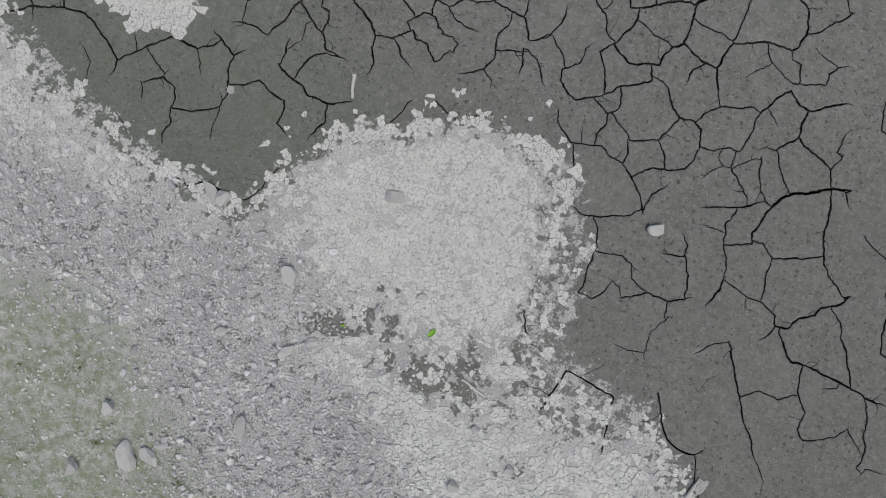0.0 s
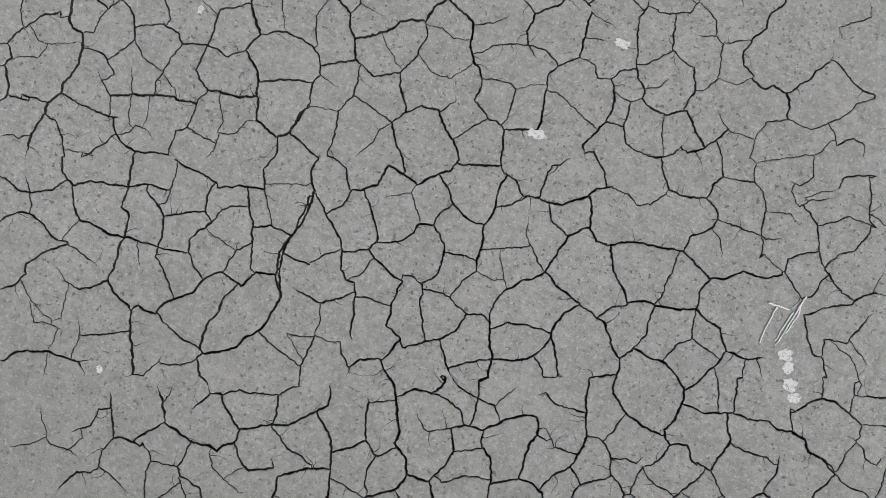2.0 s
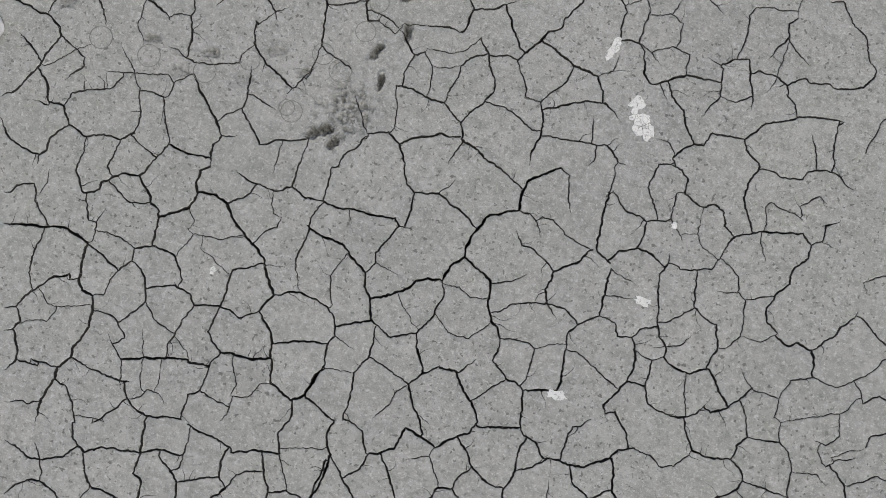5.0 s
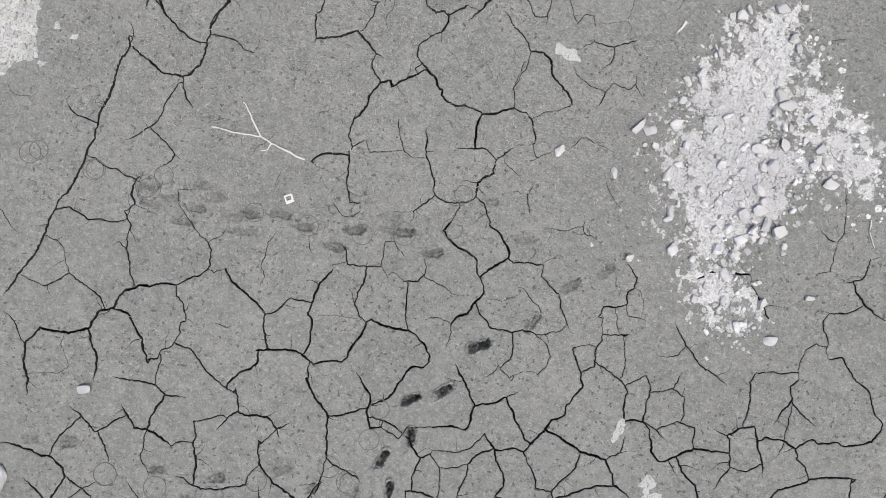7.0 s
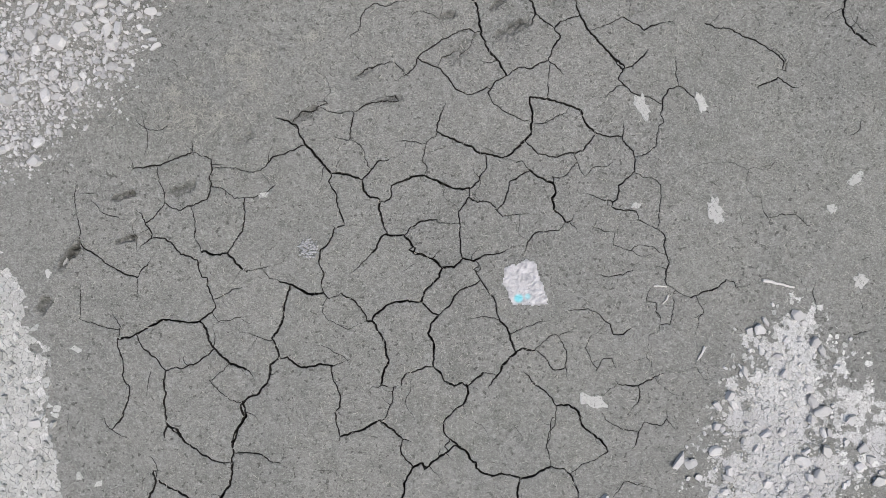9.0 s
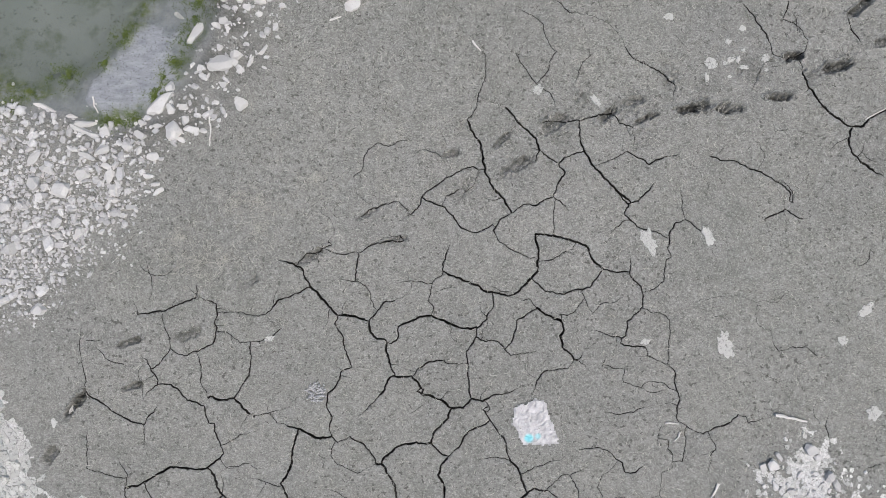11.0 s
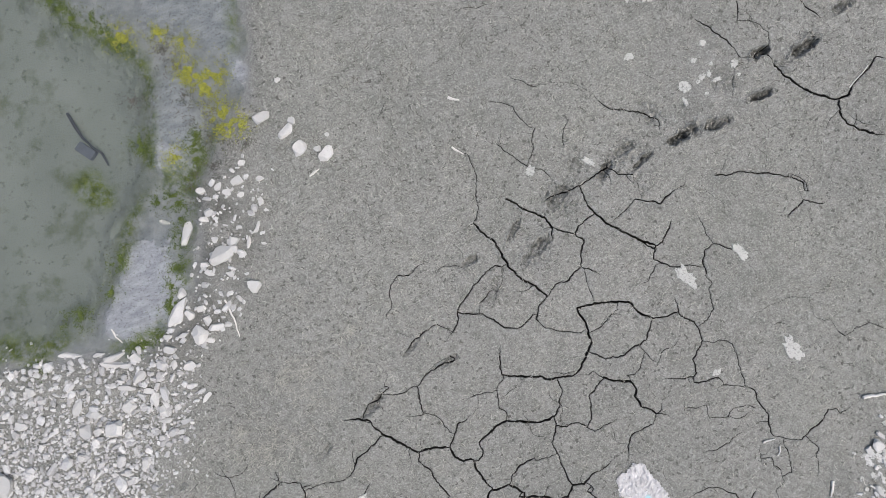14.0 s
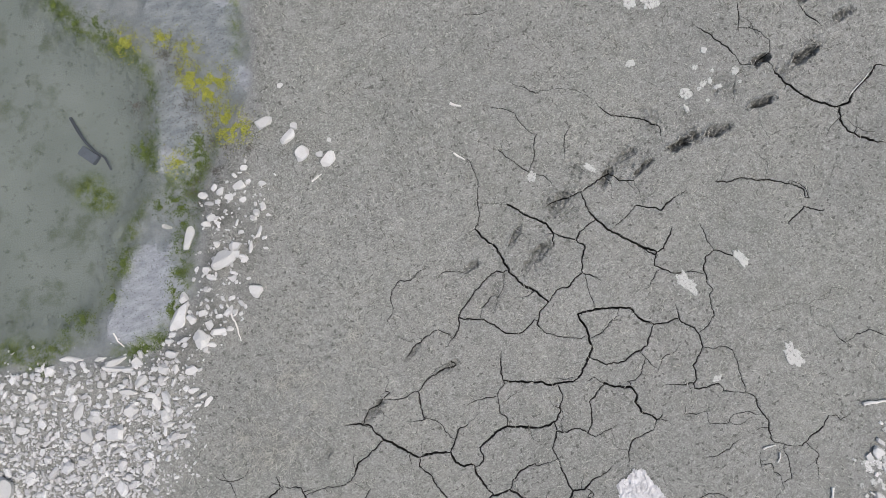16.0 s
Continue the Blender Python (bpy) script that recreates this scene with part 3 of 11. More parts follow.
crack(0.028, (3.48, 5.16), (3.57, 5.22), (3.71, 5.12), (4.13, 5.11))
crack(0.020, (3.56, 4.89), (3.63, 4.68), (3.75, 4.65))
crack(0.028, (4.21, 4.86), (4.39, 4.86), (4.55, 4.72), (4.63, 4.48), (4.76, 4.41), (4.86, 4.29), (4.85, 4.14))
crack(0.030, (4.12, 4.42), (3.93, 4.22), (3.86, 4.09))
crack(0.030, (4.3, 4.25), (4.26, 4.1), (4.25, 4.03), (4.37, 3.88), (4.52, 3.78), (4.62, 3.58))
crack(0.030, (4.3, 4.25), (4.48, 4.36), (4.63, 4.46))
crack(0.028, (3.78, 4.56), (3.88, 4.61), (4.18, 4.6))
crack(0.015, (3.71, 4.79), (3.86, 4.61))
crack(0.033, (4.34, 5.62), (4.37, 5.45), (4.6, 5.26), (4.81, 5.18), (5.09, 5.13))
crack(0.020, (4.6, 5.26), (4.52, 5.04), (4.43, 4.87))
crack(0.020, (4.6, 4.68), (4.77, 4.73), (4.89, 4.71), (4.97, 4.82))
crack(0.020, (4.86, 4.29), (4.93, 4.33), (5.2, 4.22), (5.37, 4.13))
crack(0.015, (4.87, 4.19), (4.67, 4.12), (4.56, 3.87))
crack(0.028, (4.62, 3.58), (4.42, 3.48), (4.27, 3.5), (4.1, 3.32))
crack(0.015, (4.2, 3.79), (4.27, 3.51))
crack(0.028, (4.63, 3.55), (4.86, 3.51), (5.05, 3.48), (5.17, 3.24))
crack(0.018, (4.1, 3.32), (4.22, 3.2), (4.34, 3.16), (4.58, 3.12))
crack(0.020, (4.1, 3.32), (3.91, 3.36))
crack(0.020, (5.03, 3.53), (5.02, 3.71))
crack(0.015, (4.63, 4.11), (4.81, 3.91), (4.97, 3.77), (5.02, 3.71), (5.22, 3.89), (5.41, 4.01))
crack(0.020, (4.88, 3.33), (4.79, 3.16), (4.81, 2.98), (5.05, 3.05))
crack(0.018, (4.87, 3.48), (4.88, 3.33))
crack(0.020, (5.17, 3.24), (5.27, 3.27), (5.42, 3.4), (5.5, 3.61), (5.5, 3.83))
crack(0.018, (5.42, 3.4), (5.63, 3.2), (5.68, 3.11))
crack(0.020, (5.14, 3.12), (5.2, 2.92), (5.19, 2.73))
crack(0.020, (4.46, 2.56), (4.75, 2.71), (4.84, 2.88))
crack(0.028, (4.75, 2.71), (4.9, 2.59), (4.91, 2.52))
crack(0.018, (4.15, 2.61), (4.27, 2.8), (4.39, 2.77))
crack(0.018, (4.11, 2.97), (4.25, 2.98), (4.35, 2.9))
crack(0.018, (5.22, 3.11), (5.35, 3.04), (5.43, 2.91), (5.56, 2.73))
crack(0.041, (5.08, 5.86), (5.19, 5.75), (5.21, 5.57), (5.17, 5.33), (5.1, 5.21), (5.14, 5.13))
crack(0.033, (5.19, 5.75), (5.33, 5.9))
crack(0.030, (5.2, 5.59), (5.55, 5.56), (5.85, 5.66))
crack(0.020, (5.57, 5.94), (5.66, 5.67))
crack(0.028, (5.78, 6.08), (5.82, 5.87), (5.85, 5.66))
crack(0.036, (5.79, 5.62), (5.85, 5.43), (5.92, 5.34), (5.87, 5.14), (5.81, 4.97))
crack(0.030, (5.85, 5.66), (6.05, 5.63), (6.29, 5.69), (6.46, 5.62), (6.64, 5.65), (6.8, 5.61), (6.88, 5.47), (7.12, 5.43), (7.28, 5.33))
crack(0.020, (5.98, 5.27), (6.21, 5.25), (6.43, 5.25), (6.52, 5.2))
crack(0.028, (6.55, 5.33), (6.58, 5.11), (6.5, 4.9))
crack(0.030, (5.15, 5.1), (5.23, 5.05), (5.43, 5.11), (5.52, 4.96), (5.61, 4.91))
crack(0.028, (5.23, 5.05), (5.19, 4.92), (5.07, 4.74))
crack(0.028, (5.6, 4.94), (5.8, 4.9), (5.92, 4.75), (6.04, 4.64), (6.12, 4.59), (6.25, 4.63))
crack(0.020, (4.96, 4.7), (5.17, 4.54), (5.37, 4.5), (5.46, 4.45))
crack(0.030, (5.71, 4.83), (5.64, 4.7), (5.46, 4.45), (5.4, 4.32), (5.41, 4.06))
crack(0.018, (5.56, 4.52), (5.71, 4.46), (5.85, 4.5), (6, 4.62))
crack(0.028, (5, 4.71), (4.94, 4.55), (4.93, 4.36))
crack(0.020, (6.08, 4.58), (6.13, 4.44), (6.08, 4.24), (6.04, 4.15))
crack(0.020, (6.29, 4.64), (6.4, 4.42), (6.55, 4.17))
crack(0.033, (6.29, 4.64), (6.49, 4.82), (6.67, 4.77))
crack(0.030, (6.71, 4.71), (6.66, 4.47), (6.7, 4.29))
crack(0.033, (6.69, 4.7), (6.83, 4.8), (7.03, 4.78), (7.2, 4.71), (7.29, 4.67))
crack(0.033, (6.59, 5.9), (6.7, 6.04), (6.85, 6.14), (7.03, 6.16), (7.25, 6.07), (7.42, 5.98))
crack(0.023, (6.85, 6.14), (6.79, 6.41))
crack(0.023, (7.24, 6.1), (7.23, 6.31), (7.2, 6.46))
crack(0.023, (7.23, 6.31), (7.49, 6.35), (7.66, 6.4), (7.82, 6.39), (7.92, 6.53), (7.84, 6.66))
crack(0.013, (7.82, 6.39), (7.94, 6.14))
crack(0.013, (7.42, 5.98), (7.65, 6.04))
crack(0.023, (7.65, 6.04), (7.85, 6.04), (8, 6.16), (8.14, 6.2))
crack(0.033, (8.14, 6.2), (8.23, 6.36), (8.31, 6.46), (8.36, 6.61))
crack(0.023, (8.14, 6.2), (8.26, 6.04), (8.4, 5.97))
crack(0.023, (7.42, 5.98), (7.45, 5.84), (7.41, 5.77), (7.54, 5.69), (7.6, 5.59), (7.74, 5.56))
crack(0.013, (7.41, 5.77), (7.26, 5.79))
crack(0.023, (7.4, 5.71), (7.33, 5.57), (7.31, 5.42), (7.27, 5.33))
crack(0.033, (6.62, 5.64), (6.8, 5.6), (6.89, 5.47), (7.08, 5.44), (7.18, 5.35), (7.28, 5.31))
crack(0.033, (7.28, 5.31), (7.18, 5.11), (7.1, 5.01), (7.07, 4.87), (7, 4.8))
crack(0.023, (7.28, 5.3), (7.44, 5.22), (7.72, 5.18), (7.84, 5.13))
crack(0.023, (7.84, 5.13), (7.86, 5.37), (7.87, 5.63))
crack(0.013, (7.77, 5.66), (7.87, 5.63), (8.05, 5.77))
crack(0.033, (7.84, 5.13), (7.97, 5.03), (8.06, 4.99))
crack(0.033, (8.06, 4.99), (8.14, 5.13), (8.2, 5.28), (8.3, 5.44), (8.42, 5.54), (8.52, 5.57), (8.71, 5.53))
crack(0.023, (8.39, 5.56), (8.4, 5.73), (8.37, 5.87))
crack(0.033, (8.06, 4.99), (8.05, 4.84))
crack(0.033, (8.05, 4.82), (7.85, 4.77), (7.76, 4.7), (7.64, 4.68), (7.5, 4.68), (7.41, 4.7), (7.25, 4.67))
crack(0.033, (7, 4.8), (7.15, 4.73), (7.25, 4.67), (7.16, 4.48), (7.08, 4.39), (7.01, 4.32))
crack(0.013, (8.34, 5.08), (8.52, 5.1), (8.69, 5.15))
crack(0.023, (8.69, 5.15), (8.79, 5), (8.87, 4.82))
crack(0.033, (8.05, 4.82), (8.21, 4.81), (8.32, 4.74), (8.4, 4.61), (8.45, 4.4), (8.4, 4.2), (8.33, 4.14))
crack(0.013, (8.35, 4.71), (8.62, 4.78))
crack(0.023, (8.45, 4.4), (8.58, 4.46), (8.68, 4.59), (8.83, 4.71), (8.93, 4.83))
crack(0.023, (7.64, 4.68), (7.65, 4.49), (7.63, 4.29), (7.62, 4.07))
crack(0.023, (7.04, 4.14), (7.24, 4.09), (7.43, 4.08), (7.6, 4.02))
crack(0.033, (7.61, 4), (7.77, 4.06), (8.01, 4.14), (8.19, 4.15), (8.33, 4.14))
crack(0.033, (7.61, 4), (7.55, 3.82), (7.51, 3.64), (7.62, 3.39))
crack(0.023, (8.01, 4.14), (8.08, 4), (8.15, 3.92))
crack(0.013, (8.15, 3.92), (8.01, 3.78), (7.88, 3.63))
crack(0.013, (8.15, 3.92), (8.34, 3.81), (8.47, 3.76))
crack(0.023, (8.33, 4.14), (8.38, 4.03), (8.5, 4.01), (8.55, 3.78))
crack(0.023, (8.47, 3.76), (8.71, 3.82), (8.88, 3.87), (8.87, 4.01), (8.95, 4.12), (9.13, 4.19))
crack(0.013, (8.6, 4.27), (8.78, 4.18), (8.95, 4.12))
crack(0.023, (7.62, 3.39), (7.71, 3.2))
crack(0.023, (7.47, 2.92), (7.57, 3.08), (7.71, 3.2), (7.92, 3.25), (8.09, 3.32), (8.21, 3.29))
crack(0.033, (8.21, 3.29), (8.31, 3.43), (8.42, 3.62))
crack(0.023, (8.21, 3.29), (8.18, 3.13), (8.17, 2.94), (8.12, 2.75))
crack(0.013, (8.28, 3.36), (8.4, 3.27), (8.5, 3.17))
crack(0.033, (8.49, 3.67), (8.65, 3.52), (8.77, 3.5), (8.9, 3.55), (9.02, 3.64), (9.15, 3.71), (9.27, 3.74))
crack(0.033, (8.77, 3.5), (8.75, 3.35), (8.76, 3.14))
crack(0.033, (8.76, 3.14), (8.63, 3.01), (8.54, 2.89))
crack(0.023, (8.54, 2.89), (8.42, 2.91), (8.31, 2.84))
crack(0.033, (8.76, 3.14), (8.88, 3.05), (9.04, 3), (9.27, 2.88))
crack(0.023, (9.37, 3.44), (9.31, 3.38), (9.3, 3.23), (9.27, 3.11))
crack(0.023, (9.36, 3.1), (9.27, 2.87), (9.35, 2.67))
crack(0.023, (7.63, 2.65), (7.81, 2.65), (7.97, 2.75), (8.08, 2.74))
crack(0.013, (7.91, 2.71), (7.89, 2.59), (7.97, 2.52), (8.08, 2.52))
crack(0.023, (8.08, 2.74), (8.08, 2.52), (8.18, 2.44), (8.28, 2.34), (8.37, 2.25))
crack(0.013, (8.11, 2.53), (8.26, 2.67), (8.39, 2.73))
crack(0.013, (7.76, 2.25), (7.83, 2.38), (7.97, 2.5))
crack(0.023, (8.39, 2.77), (8.44, 2.54), (8.53, 2.35), (8.61, 2.26), (8.71, 2.2))
crack(0.023, (8.56, 2.89), (8.67, 2.69), (8.78, 2.54), (8.87, 2.44))
crack(0.046, (8.71, 2.2), (8.8, 2.36), (8.95, 2.47), (9.15, 2.55), (9.27, 2.62), (9.37, 2.67), (9.6, 2.72))
crack(0.023, (7.86, 1.93), (8.09, 2.01), (8.3, 2.07), (8.46, 2.15), (8.61, 2.26))
crack(0.033, (8.71, 2.19), (8.65, 2.02), (8.58, 1.82), (8.62, 1.69))
crack(0.023, (8.31, 2.06), (8.28, 1.9), (8.23, 1.81), (8.29, 1.57))
crack(0.013, (7.91, 1.72), (8.07, 1.73), (8.25, 1.72))
crack(0.023, (8.29, 1.57), (8.47, 1.64), (8.62, 1.69))
crack(0.023, (8.29, 1.57), (8.38, 1.41), (8.42, 1.16))
crack(0.023, (8.66, 1.74), (8.74, 1.75), (8.92, 1.6))
crack(0.023, (8.92, 1.6), (9.13, 1.67), (9.4, 1.77))
crack(0.023, (8.92, 1.6), (8.91, 1.39), (8.95, 1.19), (8.95, 1.04))
crack(0.023, (8.42, 1.16), (8.6, 1.11), (8.75, 1.05), (8.95, 1.04))
crack(0.033, (8.42, 1.16), (8.41, 1.01), (8.36, 0.88), (8.31, 0.76))
crack(0.033, (8.95, 1.04), (9.09, 0.98), (9.18, 0.93), (9.22, 0.81))
crack(0.033, (9.22, 0.81), (9.38, 0.83), (9.46, 0.98), (9.65, 1.09), (9.69, 1.2), (9.88, 1.3), (10, 1.46))
crack(0.033, (9.35, 2.65), (9.42, 2.41), (9.43, 2.12), (9.51, 1.85), (9.58, 1.71))
crack(0.033, (9.58, 1.71), (9.67, 1.6), (9.82, 1.5), (9.92, 1.42))
crack(0.023, (9.82, 1.24), (9.98, 1.11), (10.06, 0.9))
crack(0.023, (9.51, 2.69), (9.67, 2.49))
crack(0.033, (9.22, 0.81), (9.16, 0.66), (9.07, 0.58))
crack(0.013, (8.76, 1.03), (8.83, 0.81))
crack(0.033, (7.29, 4.67), (7.19, 4.49), (7.03, 4.31), (6.84, 4.3), (6.71, 4.24), (6.36, 4.06), (6.26, 4.02))
crack(0.028, (5.41, 4.02), (5.53, 4), (5.71, 4.11), (5.96, 4.16), (6.08, 4.23), (6.21, 4.13), (6.26, 4.02))
crack(0.018, (6.02, 4.15), (6.01, 4))
crack(0.020, (5.71, 4.11), (5.84, 3.94), (5.99, 3.84), (6.07, 3.64), (6.21, 3.55))
crack(0.030, (6.37, 4.04), (6.38, 3.89), (6.29, 3.71), (6.2, 3.53))
crack(0.020, (6.41, 3.9), (6.64, 3.79), (6.83, 3.77))
crack(0.033, (6.2, 3.53), (6.38, 3.41), (6.47, 3.36), (6.82, 3.45), (6.87, 3.64), (6.92, 3.73), (7.03, 3.8), (7.04, 4.03), (7.03, 4.29))
crack(0.033, (7.04, 3.8), (7.22, 3.71), (7.34, 3.66), (7.5, 3.64))
crack(0.020, (7.35, 3.64), (7.24, 3.53), (7.2, 3.3))
crack(0.028, (6.52, 5.91), (6.62, 5.64))
crack(0.028, (6.21, 3.55), (6.06, 3.38), (6.2, 3.16), (6.26, 2.95))
crack(0.018, (5.96, 3.46), (5.88, 3.36), (5.87, 3.17), (5.69, 3.03), (5.7, 2.89))
crack(0.028, (5.27, 3.27), (5.42, 3.4))
crack(0.028, (6.73, 3.41), (6.79, 3.24), (6.4, 3.02))
crack(0.020, (6.77, 3.29), (6.95, 3.26), (7.03, 3.2))
crack(0.036, (7.03, 3.2), (7.14, 3.02), (7.27, 2.91), (7.47, 2.92), (7.57, 2.86), (7.63, 2.62))
crack(0.020, (5.8, 2.8), (5.94, 2.71), (6.17, 2.82), (6.38, 2.96))
crack(0.020, (6.19, 2.79), (6.4, 2.67), (6.51, 2.78), (6.49, 2.96))
crack(0.020, (6.4, 2.65), (6.41, 2.52), (6.34, 2.39))
crack(0.020, (6.51, 2.65), (6.72, 2.51), (6.76, 2.45), (7.1, 2.56), (7.19, 2.74), (7.27, 2.9))
crack(0.020, (7.1, 2.56), (7.21, 2.45), (7.29, 2.26))
crack(0.020, (6.91, 2.01), (7.14, 2.21), (7.38, 2.26), (7.53, 2.32), (7.61, 2.48))
crack(0.020, (6.77, 2.14), (6.95, 1.99), (7.13, 1.79), (7.21, 1.63))
crack(0.018, (7.2, 1.66), (7.24, 1.9), (7.41, 2.08))
crack(0.028, (8.14, 0.83), (7.85, 0.68), (7.58, 0.71), (7.4, 0.59))
crack(0.020, (7.85, 0.68), (7.88, 0.47))
crack(0.028, (7.88, 1.29), (7.99, 1.06), (8.03, 0.81))
crack(0.020, (7.74, 1.57), (7.86, 1.43), (7.86, 1.28), (7.56, 1.24))
crack(0.018, (6.8, 1.05), (6.77, 0.82), (6.79, 0.53), (6.74, 0.44))
crack(0.015, (6.82, 1), (7.14, 1.05), (7.27, 0.99), (7.33, 0.81), (7.58, 0.71))
crack(0.015, (6.74, 0.44), (6.93, 0.41), (7.07, 0.58))
crack(0.015, (7.06, 0.72), (7.22, 0.67), (7.29, 0.5))
crack(0.018, (6.3, 1.45), (6.48, 1.38), (6.75, 1.44), (7.08, 1.57), (7.19, 1.7))
crack(0.018, (6.63, 1.4), (6.74, 1.25), (6.8, 1.05))
crack(0.018, (5.76, 2.57), (5.87, 2.35), (6.08, 2.19), (6.21, 2.22), (6.45, 2.27), (6.55, 2.19), (6.78, 2.16), (6.79, 2.31), (6.73, 2.44))
crack(0.015, (6.21, 2.22), (6.13, 2.47))
crack(0.018, (6.11, 2.17), (6.24, 1.84))
crack(0.020, (0.65, 1.23), (0.76, 1.23), (0.88, 1.32), (0.97, 1.37), (1.14, 1.31), (1.21, 1.15), (1.19, 1.03), (1.25, 0.86), (1.19, 0.7), (1.23, 0.56))
crack(0.020, (1.23, 1.04), (1.44, 1.07), (1.76, 1.24), (1.81, 1.42), (1.76, 1.59))
crack(0.028, (1.79, 1.54), (2.01, 1.63), (2.13, 1.71), (2.31, 1.61), (2.51, 1.57), (2.54, 1.47), (2.51, 1.27), (2.69, 1.14))
crack(0.028, (3.03, 1.7), (3.07, 1.45), (2.93, 1.18))
crack(0.028, (2.99, 1.69), (3.16, 1.75), (3.35, 1.84))
crack(0.015, (0.57, 0.76), (0.79, 0.57))
crack(0.013, (1.77, 1.22), (1.76, 0.99), (1.8, 0.78))
crack(0.015, (0.74, 1.22), (0.83, 0.99))
crack(0.015, (1.04, 1.5), (0.97, 1.37))
crack(0.041, (-4.55, 8.33), (-4.24, 8.4), (-4.03, 8.43), (-3.83, 8.49), (-3.63, 8.45), (-3.48, 8.4), (-3.49, 8.24), (-3.47, 8.06), (-3.46, 7.96), (-3.38, 7.82), (-3.24, 7.79), (-3.19, 7.63), (-3.17, 7.42), (-3.22, 7.24), (-3.28, 7.14), (-3.27, 7), (-3.39, 6.84), (-3.38, 6.7), (-3.47, 6.41), (-3.46, 6.12))
crack(0.028, (-4.66, 8.7), (-4.58, 8.71), (-4.52, 8.82), (-4.32, 8.9), (-4.22, 8.68), (-3.99, 8.43))
crack(0.013, (-4.19, 9.13), (-4.17, 8.95), (-4.23, 8.78))
crack(0.035, (-3.88, 9.22), (-3.74, 8.98), (-3.68, 8.97), (-3.54, 9.06), (-3.54, 9.15), (-3.45, 9.22), (-3.35, 9.31), (-3.11, 9.37), (-3.06, 9.44))
crack(0.020, (-3.68, 8.97), (-3.62, 8.79), (-3.55, 8.66))
crack(0.017, (-3.47, 9.21), (-3.32, 9.1), (-3.14, 9.01), (-2.93, 9.07))
crack(0.035, (-3.11, 9.35), (-3.02, 9.25), (-2.91, 9.15), (-2.88, 9.07), (-2.76, 9.01), (-2.74, 8.92), (-2.73, 8.73), (-2.72, 8.58))
crack(0.041, (-2.74, 8.94), (-2.57, 9.05), (-2.42, 9.16), (-2.37, 9.35), (-2.43, 9.48), (-2.42, 9.63))
crack(0.039, (-2.38, 9.36), (-2.15, 9.4), (-1.99, 9.34), (-1.89, 9.2), (-1.74, 9.08), (-1.58, 8.97), (-1.37, 8.83), (-1.27, 8.62), (-1.12, 8.43), (-1.24, 8.19))
crack(0.028, (-1.24, 8.19), (-1.45, 8.04), (-1.58, 8.1), (-1.73, 8.11), (-2.02, 8.03), (-2.11, 8.15), (-2.31, 8.2), (-2.63, 8.06))
crack(0.013, (-2.42, 9.16), (-2.31, 9))
crack(0.028, (-2, 9.76), (-1.85, 9.69), (-1.67, 9.68), (-1.47, 9.65), (-1.29, 9.76), (-1.28, 9.9), (-1.29, 10.01))
crack(0.030, (-1.29, 9.76), (-1.12, 9.68), (-0.87, 9.7))
crack(0.028, (-1.97, 9.35), (-1.85, 9.44), (-1.75, 9.54), (-1.7, 9.67))
crack(0.013, (-1.49, 9.62), (-1.47, 9.48), (-1.41, 9.38))
crack(0.013, (-2.28, 8.86), (-2.15, 8.88), (-1.94, 8.89), (-1.65, 9.03))
crack(0.011, (-2.42, 8.93), (-2.28, 8.86), (-2.4, 8.55))
crack(0.017, (-1.55, 8.94), (-1.46, 9.12), (-1.32, 9.23), (-1.3, 9.38))
crack(0.011, (-2.14, 8.72), (-1.71, 8.52))
crack(0.028, (-1.43, 8.72), (-1.69, 8.58), (-1.7, 8.42), (-1.7, 8.23), (-1.71, 8.12), (-1.74, 7.89), (-1.77, 7.77), (-1.67, 7.66), (-1.54, 7.57))
crack(0.028, (-3.5, 8.39), (-3.33, 8.32), (-3.03, 8.17), (-3.01, 8.22), (-2.9, 8.34), (-2.92, 8.48), (-2.72, 8.58), (-2.53, 8.57), (-2.41, 8.53), (-2.32, 8.41), (-2.25, 8.29))
crack(0.017, (-3.44, 8.42), (-3.45, 8.58), (-3.44, 8.73), (-3.4, 8.89))
crack(0.017, (-3.43, 8.57), (-3.27, 8.58), (-3.12, 8.57), (-2.91, 8.49))
crack(0.028, (-2.9, 8.33), (-2.77, 8.27), (-2.67, 8.12), (-2.6, 7.91), (-2.71, 7.74), (-2.85, 7.57))
crack(0.017, (-3.03, 8.17), (-3.09, 8), (-3.11, 7.84))
crack(0.017, (-2.58, 7.89), (-2.46, 7.75), (-2.25, 7.66), (-2.13, 7.64))
crack(0.020, (-2.05, 7.95), (-2.11, 7.79), (-2.14, 7.62), (-2.19, 7.46), (-2.17, 7.32))
crack(0.028, (-3.19, 7.63), (-2.97, 7.63), (-2.85, 7.57), (-2.71, 7.41))
crack(0.039, (-2.68, 7.15), (-2.38, 7.26), (-2.15, 7.33), (-1.9, 7.37), (-1.86, 7.34), (-1.65, 7.37))
crack(0.017, (-2.93, 7.42), (-2.78, 7.25), (-2.68, 7.15), (-2.64, 7.03), (-2.62, 6.91))
crack(0.013, (-2.53, 7.58), (-2.42, 7.25), (-2.4, 7.03), (-2.33, 6.87))
crack(0.013, (-2.12, 7.59), (-1.95, 7.48), (-1.9, 7.37))
crack(0.028, (-3.27, 7), (-3.17, 6.98), (-2.98, 6.93), (-2.75, 6.91), (-2.6, 6.9), (-2.5, 6.92))
crack(0.033, (-2.58, 6.91), (-2.47, 6.72), (-2.33, 6.62), (-2.17, 6.58), (-1.9, 6.64), (-1.76, 6.66))
